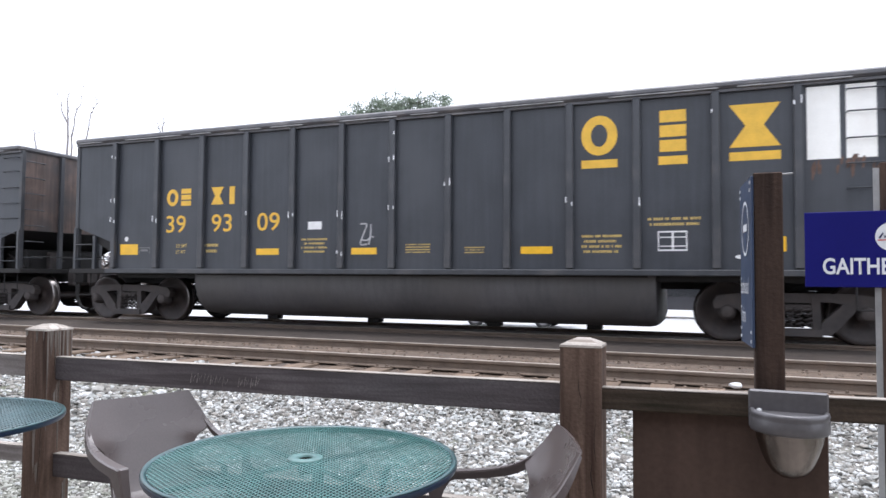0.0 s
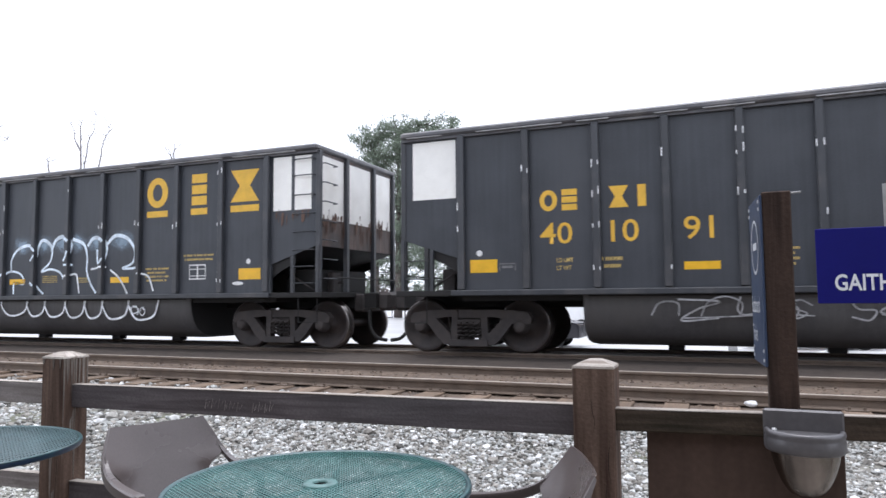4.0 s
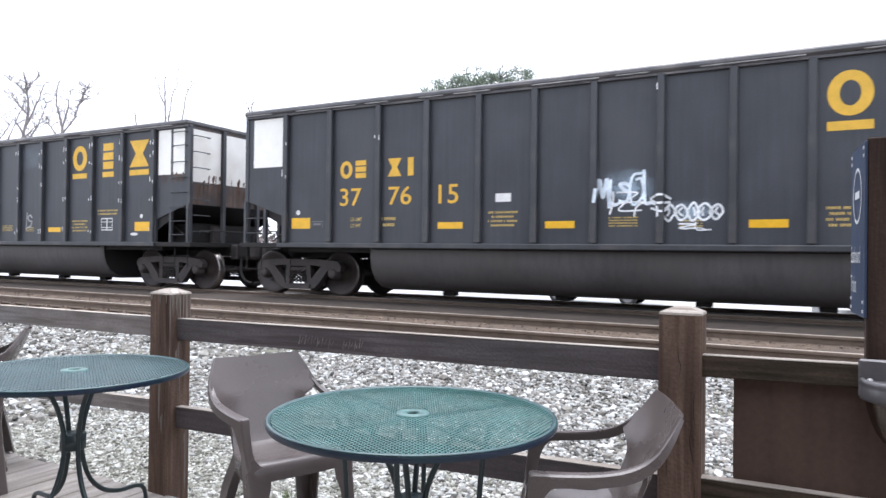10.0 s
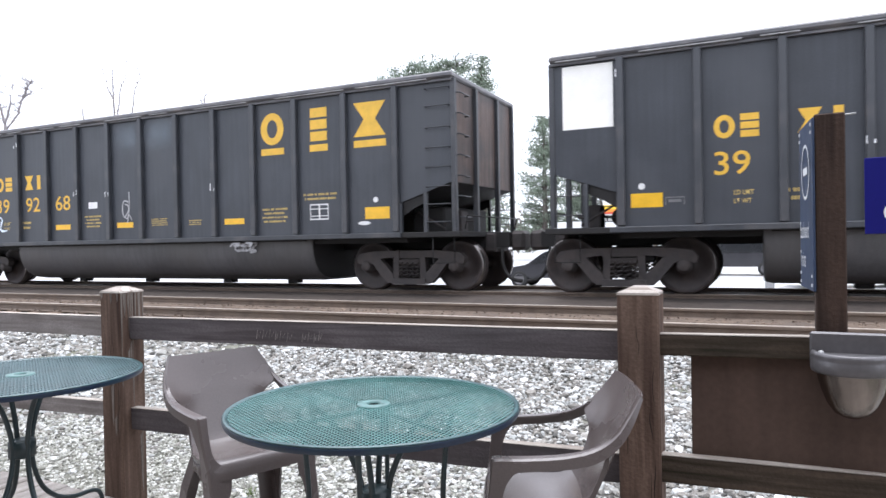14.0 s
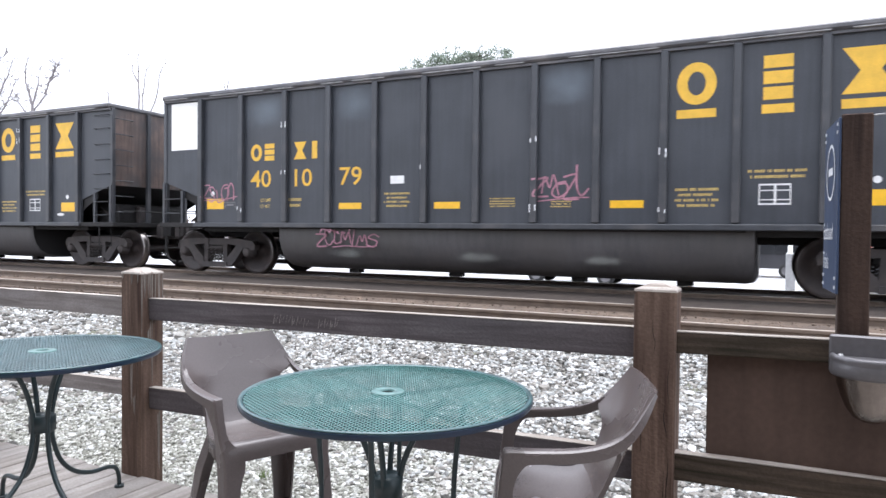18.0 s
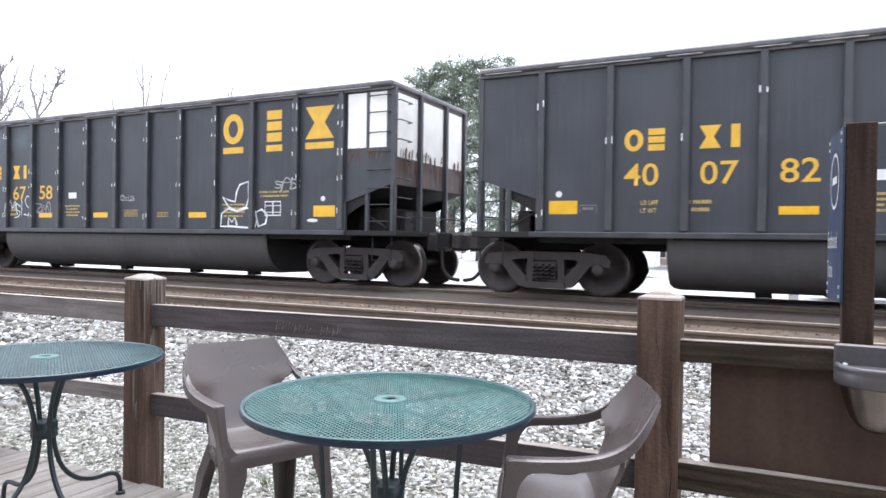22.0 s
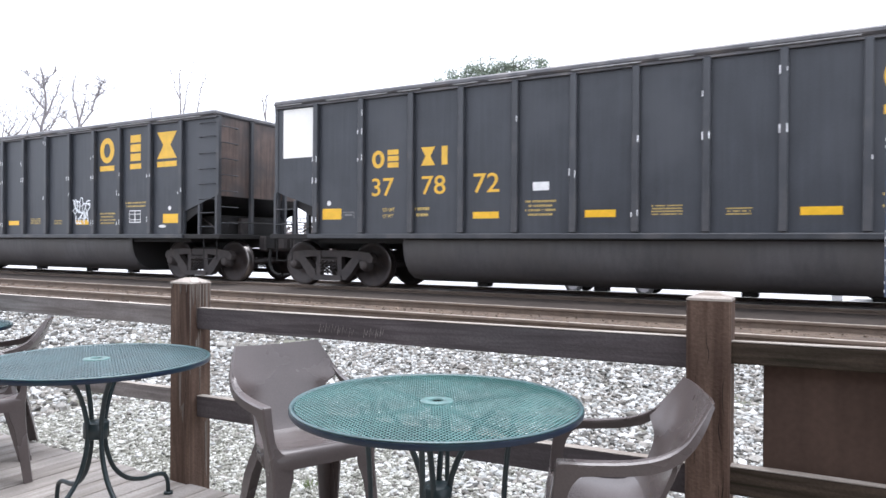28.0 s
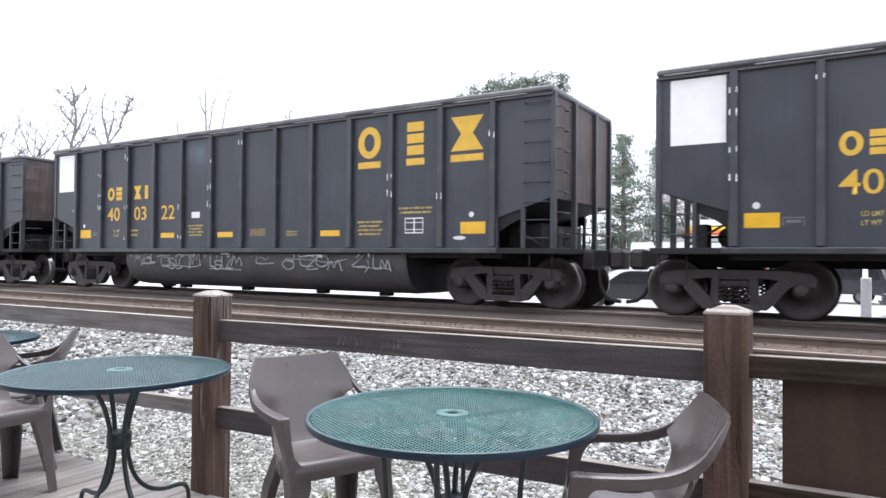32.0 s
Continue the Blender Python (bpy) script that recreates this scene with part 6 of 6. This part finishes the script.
def conifer(x, y, z, h, spread, seed, label, bare=0.15, dens=1.0, round_top=False):
    rng = np.random.default_rng(seed)
    tree = thing("pine_tree", label, "tree", group="trees beyond the parking lot", m=pose(x, y, z))
    bm = bmesh.new()
    sweep(bm, [(0, 0, 0), (0.1, 0, h * 0.3), (0.05, 0.1, h * 0.65), (0, 0, h * 0.97)], [h * 0.022, h * 0.018, h * 0.011, 0.02], 8)
    pts = []
    for k in range(int(70 * dens)):
        t = bare + (0.98 - bare) * rng.uniform(0, 1) ** 0.8
        zz = h * t
        shape = max(0.1, 1 - abs((t - 0.55) / 0.46) ** 4) ** 0.5 if round_top else (1 - t) ** 0.75 + 0.06
        reach = spread * shape * rng.uniform(0.55, 1.1) + 0.2
        a = rng.uniform(0, 6.283)
        end = np.array((reach * math.cos(a), reach * math.sin(a), min(h + rng.uniform(-0.3, 0.25), zz + (rng.uniform(0.1, 0.6) if round_top else rng.uniform(-0.1, 0.3)) * reach)))
        start = np.array((0, 0, zz - 0.1 * reach))
        sweep(bm, [start, (start + end) / 2 - (0, 0, 0.04 * reach), end], [0.045, 0.028, 0.008], 4, cap=False)
        m = int((95 if round_top else 120) * max(0.6, reach))
        u = rng.uniform(0.2, 1.08, m)[:, None]
        pts.append(start + (end - start) * u + rng.normal(0, 1, (m, 3)) * ((0.13 if round_top else 0.22) + 0.05 * reach) * (1, 1, 0.6))
    part("trunk", bm, M_BARK, tree)
    tri_cloud("crown", M_NEEDLE, np.concatenate(pts), 0.08, rng, tree, "dark green needle clumps")
    return set_back(tree, y)


def limbed_tree(label, limbs, seed, radius, twigs=5, y=62.0):
    """A leafless tree whose limbs follow (x, z) bends at depth y; each carries small random twigs."""
    rng = random.Random(seed)
    foot = limbs[0][0]
    tree = thing("bare_tree", label, "tree", group="trees beyond the parking lot", m=pose(foot[0], y, foot[1]))
    for i, bends in enumerate(limbs):
        pts = [Vector((p[0] - foot[0], rng.uniform(-0.12, 0.12) * (k > 0), p[1] - foot[1])) for k, p in enumerate(catmull(bends, 4))]
        r0 = radius if i == 0 else radius * 0.5
        n = len(pts)
        bm = bmesh.new()
        sweep(bm, pts, [r0 * (1 - 0.82 * k / (n - 1)) for k in range(n)], 6, cap=False)
        for k in range(n // 2 if i == 0 else 1, n):
            for _ in range(twigs if rng.random() < 0.7 else 0):
                d = Vector((rng.uniform(-1, 1), rng.uniform(-0.6, 0.6), rng.uniform(0.1, 1.0))).normalized() * rng.uniform(0.5, 1.9)
                mid = pts[k] + d * 0.5 + Vector((rng.uniform(-0.2, 0.2), 0, rng.uniform(-0.1, 0.2)))
                end = pts[k] + d
                sweep(bm, [pts[k], mid, end], [0.050, 0.036, 0.018], 4, cap=False)
                for a, f in ((mid, -0.4), (mid, 0.9), (pts[k] + d * 0.75, -0.6)):
                    if twigs > 1 and rng.random() < 0.75:
                        sweep(bm, [a, a + Vector((d.x * f + rng.uniform(-0.25, 0.25), d.y, abs(d.z) * rng.uniform(0.3, 0.8)))], [0.030, 0.014], 3, cap=False)
        part("trunk" if i == 0 else "limb", bm, M_GREYBARK, tree)
    return tree


def bare_tree(x, y, z, h, seed, label, spread=0.5, blossom=0, levels=4, mat=None, name="bare_tree", lean=0.0, twigs=0, first=0.35):
    rng = random.Random(seed)
    tree = thing(name, label, "tree", group="trees beyond the parking lot", m=pose(x, y, z))
    bm = bmesh.new()
    tips = []

    def grow(p, d, length, r, lv):
        pts, rad = [p], [r]
        q, dd = Vector(p), Vector(d)
        for i in range(3):
            dd = (dd + Vector((rng.uniform(-1, 1), rng.uniform(-1, 1), rng.uniform(-0.5, 0.8))) * 0.38).normalized()
            q = q + dd * length / 3
            pts.append(q.copy())
            rad.append(r * (1 - 0.22 * (i + 1)))
        sweep(bm, pts, rad, 6 if lv > 2 else 4, cap=False)
        tips.extend(pts[1:] if lv <= 2 else [])
        if lv:
            for i in range(rng.randint(2, 3) + (1 if lv > 2 else 0)):
                at = pts[rng.choice((2, 3, 3))]
                nd = (dd + Vector((rng.uniform(-1, 1), rng.uniform(-1, 1), rng.uniform(-0.2, 0.7))) * (spread + 0.35)).normalized()
                grow(at, nd, length * rng.uniform(0.55, 0.78), r * 0.48, lv - 1)

    grow(Vector((0, 0, 0)), Vector((lean, 0, 1)).normalized(), h * first, h * 0.019, levels)
    part("trunk", bm, mat or M_BARK, tree)
    if blossom:
        g = np.random.default_rng(seed)
        base = np.array([tuple(p) for p in tips])
        pts = base[g.integers(0, len(base), blossom)] + g.normal(0, 0.28, (blossom, 3))
        tri_cloud("blossom", M_BLOSSOM, pts, 0.11, g, tree, "pale pinkish white blossom")
    return set_back(tree, y)


GZ = -0.62
conifer(-24.6, 45.5, GZ, 15.0, 2.4, 1, "tall dark pine rising behind the train", 0.12, 1.6, True)
conifer(-22.4, 45, GZ, 15.0, 2.8, 2, "tall dark pine with a broad ragged top", 0.12, 2.0, True)
conifer(-19.8, 44.5, GZ, 14.85, 2.3, 7, "tall green pine behind the train", 0.1, 1.8, True)
conifer(-17.7, 44, GZ, 14.8, 2.4, 8, "slender green pine behind the train", 0.04, 2.0)
conifer(-15.6, 66, GZ, 16.2, 4.0, 3, "dark green pine beside the blossoming tree", 0.06, 2.6)
conifer(-11.8, 67, GZ, 13.2, 3.4, 4, "smaller dark green pine by the lot", 0.06, 2.0)
conifer(-14.6, 48, GZ, 11.0, 2.4, 5, "dark green pine at the edge of the lot", 0.03, 1.8)
bare_tree(-13.4, 62.5, GZ, 11.5, 6, "blossoming pale pink tree beside the pines", 0.6, blossom=5200, levels=4, name="blossom_tree")
limbed_tree("leafless tree with thin forked upright stems", (((-76.2, GZ), (-76.2, 10), (-76.2, 18.7), (-76.4, 22.5), (-76.1, 24.6)), ((-76.3, 20.6), (-77.3, 22.3), (-78.0, 24.3)),
            ((-75.8, 14), (-75.4, 18.6), (-75.0, 21.5), (-74.0, 23.1), (-73.6, 25.5)), ((-75.2, 14), (-73.0, 18.6), (-72.4, 21.0), (-71.5, 22.5), (-70.6, 24.4))), 41, 0.24, 1)
limbed_tree("small leafless tree with thin forked stems", (((-60.8, GZ), (-60.8, 12), (-60.6, 18.0), (-60.5, 19.8)), ((-60.8, 16.5), (-61.1, 18.4), (-61.4, 19.5))), 42, 0.2, 1)
limbed_tree("small leafless tree with one bent stem", (((-81.0, GZ), (-81.2, 12), (-82.0, 19.0), (-82.6, 20.0)),), 43, 0.2, 1)
limbed_tree("gnarled leafless tree with a broad twiggy crown", (((-108.8, GZ), (-108.6, 12), (-108.4, 18.9), (-107.3, 22.8), (-107.9, 26.0), (-108.7, 28.8)), ((-107.9, 25.3), (-110.0, 26.7), (-112.7, 28.0)), ((-107.8, 25.8), (-106.5, 26.8), (-104.5, 27.5)),
            ((-107.5, 22.0), (-110.3, 24.0), (-111.6, 25.2)), ((-107.6, 20.5), (-105.0, 23.5), (-103.6, 26.0)), ((-108.4, 19.0), (-110.5, 21.0), (-112.3, 22.0)), ((-108.4, 17.0), (-104.8, 20.0), (-102.6, 23.4))), 44, 0.36, 4)
limbed_tree("crooked leafless tree with a low fork", (((-98.8, GZ), (-98.6, 12), (-98.6, 18.4), (-99.2, 20.8), (-100.3, 23.4), (-99.7, 26.0)), ((-98.7, 18.2), (-95.6, 20.6), (-94.9, 22.2), (-92.7, 23.2), (-90.2, 23.4)), ((-94.7, 22.3), (-93.3, 24.0), (-92.6, 24.9)),
            ((-98.6, 19.4), (-97.2, 22.6), (-97.0, 24.4)), ((-98.8, 17.0), (-101.4, 19.6), (-103.4, 20.6))), 45, 0.32, 4)
for i, (x, y, h, s) in enumerate(((-55.0, 29, 12.0, 0.6), (-57.5, 29, 13.6, 0.7), (-50.2, 30, 10.0, 0.6), (-60.5, 30, 14.6, 0.7), (-66, 34, 16.0, 0.7))):
    bare_tree(x, y, GZ, h, 50 + i, "leafless grey tree beyond the tracks", s, levels=5, mat=M_TWIG, first=0.40)
for i, (x, y, h) in enumerate(((-3.6, 62, 14), (0.5, 63, 13), (4.5, 62, 13.5), (-7.0, 64, 14), (8.5, 64, 13.5), (-1.4, 64.5, 12.5), (2.4, 64.5, 12.5), (-8.8, 61.6, 12))):
    bare_tree(x, y, GZ, h, 70 + i, "bare shrubby tree behind the filling station", 0.7, levels=5, mat=M_TWIG, first=0.30)


def fuel_canopy():
    can = thing("fuel_station_canopy", "white fuel station canopy with yellow, orange and red bands", "canopy", m=pose(0, 0, 0))
    y0, x0, x1 = 52.0, -11.2, 16.0
    bm = bmesh.new()
    box(bm, x0, x1, y0, y0 + 9, 3.06, 4.20, 0.03)
    part("fascia", bm, M_CANWHITE, can)
    for z0, z1, mat, nm in ((3.46, 3.78, M_CANYEL, "yellow_band"), (3.24, 3.46, M_CANORG, "orange_band"), (3.10, 3.24, M_CANRED, "red_band")):
        bm = bmesh.new()
        box(bm, x0 - 0.01, x1 + 0.01, y0 - 0.012, y0 - 0.006, z0, z1)
        part(nm, bm, mat, can)
    for x in (-8, -2, 4, 10, 14.5):
        for y in (y0 + 2, y0 + 7):
            bm = bmesh.new()
            box(bm, x - 0.17, x + 0.17, y - 0.17, y + 0.17, GZ, 3.07, 0.02)
            part("column", bm, M_CANWHITE, can)
    for x in (-6.5, -0.5, 5.5, 11.5):
        pump = thing("fuel_pump", "white and red fuel pump under the canopy", "fuel pump", group="fuel pumps", m=pose(x, y0 + 4, GZ))
        bm = bmesh.new()
        box(bm, -0.5, 0.5, -0.3, 0.3, 0, 1.7, 0.04)
        part("body", bm, M_CANWHITE, pump)
        bm = bmesh.new()
        box(bm, -0.45, 0.45, -0.32, -0.302, 1.15, 1.6)
        part("display", bm, M_CANRED, pump)
    shop = thing("station_shop", "low tan building behind the fuel pumps", "building", m=pose(0, 66, GZ))
    bm = bmesh.new()
    box(bm, -16, 22, 0, 8, 0, 3.6)
    part("wall", bm, M_BRICKWALL, shop)
    bm = bmesh.new()
    box(bm, -16.4, 22.4, -0.4, 8.4, 3.6, 4.0, 0.05)
    part("roof", bm, M_CANWHITE, shop)
    for x in (-12, -7, -2, 3, 8, 13, 18):
        bm = bmesh.new()
        box(bm, x - 1.5, x + 1.5, -0.05, 0.0, 0.7, 2.7, 0.02)
        w = part("window", bm, M_GLASS, shop)
        for nm, z in (("lintel", 2.7), ("sill", 0.6)):
            bm = bmesh.new()
            box(bm, x - 1.58, x + 1.58, -0.08, -0.052, z, z + 0.1)
            part(nm, bm, M_CANWHITE, w)


fuel_canopy()


def vehicle(name, label, m, paint, kind="car"):
    car = thing(name, label, "car", group="vehicles in the parking lot", m=m)
    if kind == "van":
        L, W, H = 5.2, 1.95, 2.1
        prof = [(0.0, 0.45), (0.05, 0.95), (0.75, 1.15), (1.35, 2.0), (1.6, 2.08), (5.1, 2.1), (5.2, 1.9), (5.2, 0.45)]
        glass = [(0.92, 1.2), (1.45, 1.92), (2.3, 1.92), (2.3, 1.2)]
    elif kind == "truck":
        L, W, H = 5.8, 2.2, 2.88
        prof = [(0.0, 0.5), (0.04, 1.15), (0.55, 1.3), (0.95, 2.0), (1.25, 2.06), (1.27, 2.86), (5.78, 2.88), (5.8, 0.6)]
        glass = [(0.68, 1.32), (1.02, 1.94), (1.2, 1.94), (1.2, 1.32)]
    elif kind == "suv":
        L, W, H = 4.6, 1.85, 1.7
        prof = [(0.0, 0.42), (0.03, 0.85), (1.05, 1.02), (1.65, 1.6), (2.0, 1.7), (4.3, 1.68), (4.55, 1.05), (4.6, 0.42)]
        glass = [(1.22, 1.05), (1.74, 1.56), (4.2, 1.56), (4.36, 1.08)]
    else:
        L, W, H = 4.5, 1.75, 1.45
        prof = [(0.0, 0.38), (0.03, 0.72), (1.15, 0.90), (1.85, 1.38), (2.2, 1.44), (3.2, 1.42), (3.9, 0.98), (4.45, 0.92), (4.5, 0.38)]
        glass = [(1.32, 0.93), (1.93, 1.34), (3.15, 1.34), (3.7, 0.97)]
    bm = bmesh.new()
    prism(bm, prof, 1, -W / 2, W / 2)
    bmesh.ops.bevel(bm, geom=bm.edges[:], offset=0.06, segments=2, affect="EDGES")
    part("body", bm, paint, car, smooth=False)
    for s in (-1, 1):
        bm = bmesh.new()
        prism(bm, glass, 1, s * (W / 2 + 0.004), s * (W / 2 + 0.010))
        part("side_window", bm, M_GLASS, car)
    for x in (0.85, L - 0.95):
        for s in (-1, 1):
            bm = bmesh.new()
            lathe(bm, [(0.0, 0.03), (0.17, 0.02), (0.21, -0.01), (0.32, -0.01), (0.335, 0.03), (0.335, 0.2)], 20, (0, 0, 0), "y")
            for f in bm.faces:
                c = f.calc_center_median()
                f.material_index = 1 if math.hypot(c.x, c.z) < 0.2 and c.y > 0.0 else 0
            w = part("wheel", bm, (M_TYRE, M_ASH), car)
            w.matrix_basis = pose(x, s * (W / 2 - 0.0), 0.335, 0, 0, 0 if s < 0 else 180)
    for y in (-W / 2 + 0.1, W / 2 - 0.5):
        bm = bmesh.new()
        box(bm, -0.005, 0.02, y, y + 0.4, prof[1][1] - 0.2, prof[1][1] - 0.05)
        part("headlight", bm, M_SIGNW, car)
    return car


for name, label, x, y, turn, paint, kind in (
        ("parked_car", "dark saloon car parked in the lot", -9.6, 26.2, 0, M_CARDARK, "car"),
        ("parked_car", "dark blue-black car parked in the lot", 0.6, 27.4, 12, M_CARDARK, "car"),
        ("parked_truck", "white box truck parked across the lot", -12.6, 40.0, 0, M_CARWHITE, "truck"),
        ("parked_car", "dark grey car parked in the lot", -3.6, 36.0, -6, M_CARDARK, "suv"),
        ("parked_car", "dull red car by the fuel pumps", 2.5, 46.0, 3, M_CARRED, "car"),
        ("parked_suv", "silver sport utility car parked in the lot", 5.6, 34.0, 80, M_CARSILVER, "suv")):
    vehicle(name, label, pose(x, y, GZ, 0, 0, turn), paint, kind)
bm = bmesh.new()
for i in range(14):
    x = -26 + i * 2.8
    prism(bm, [(x, 24.0), (x + 0.12, 24.0), (x + 2.2, 30.0), (x + 2.08, 30.0)], 2, GZ + 0.004, GZ + 0.012)
tagged(part("parking_lines", bm, M_LINE), "white painted parking bay lines on the asphalt", "road marking", kind="structure")
bm = bmesh.new()
box(bm, -80, 60, 16.6, 16.8, -0.75, -0.47, 0.02)
tagged(part("kerb", bm, M_LOT), "pale concrete kerb along the lot", "kerb", kind="structure")


def lot_lamp():
    lamp = thing("lamp_post", "white post with two lamp heads and a faded pink notice", "lamp post", m=pose(0.06, 28.0, GZ))
    bm = bmesh.new()
    lathe(bm, [(0.0, 0.0), (0.16, 0.0), (0.16, 0.25), (0.085, 0.3), (0.07, 4.55), (0.0, 4.56)], 12)
    part("pole", bm, M_CANWHITE, lamp)
    for s in (-1, 1):
        bm = bmesh.new()
        sweep(bm, [(0, 0, 4.5), (s * 0.12, 0, 4.6)], 0.03, 6)
        box(bm, *sorted((s * 0.08, s * 0.26)), -0.12, 0.12, 4.56, 4.68, 0.02)
        part("lamp_head", bm, M_ASH, lamp)
    bm = bmesh.new()
    box(bm, -0.16, 0.12, -0.10, -0.085, 2.5, 3.2, 0.004)
    part("notice", bm, M_NOTICE, lamp, "faded pink and white notice")
    cab = thing("metal_cabinet", "pale galvanised cabinet standing beside the tracks", "cabinet", m=pose(0.07, 24.0, GZ))
    bm = bmesh.new()
    box(bm, -0.14, 0.14, -0.12, 0.12, 0, 1.37, 0.02)
    body = part("body", bm, M_GALV, cab)
    bm = bmesh.new()
    box(bm, -0.11, 0.11, -0.128, -0.121, 0.5, 1.3, 0.003)
    part("door", bm, M_GALV, body)


lot_lamp()


def far_woods():
    rng = np.random.default_rng(9)
    pts = []
    for i in range(60):
        x = rng.uniform(-170, 60)
        y = rng.uniform(95, 130)
        h = rng.uniform(3.5, 7.0)
        m = 130
        pts.append(np.stack([x + rng.normal(0, 2.4, m), y + rng.normal(0, 1.5, m), GZ + np.abs(rng.normal(0.5, 0.33, m)) * h], 1))
    me_ob = tri_cloud("far_woods", M_TWIG, np.concatenate(pts), 0.7, rng, None)
    tagged(me_ob, "grey leafless woods in the distance", "woods", kind="stuff")


far_woods()


# ---- movement ----
def motions():
    times = [2.0 * i for i in range(17)]
    for k, car in CARS.items():
        x0 = FIRST + PITCH * k
        walk(car, [(t, on_track(x0 - SPEED * t)) for t in times])
    turn = math.degrees(SPEED / 0.457)
    spins = [i / 10 for i in range(321)]
    for car in CARS.values():
        wheels = [c for c in car.children if c.name.startswith("wheelset")]
        for w in wheels:
            p = w.location.copy()
            walk(w, [(t, pose(p.x, p.y, p.z, 0, -turn * t, 0)) for t in spins])


motions()
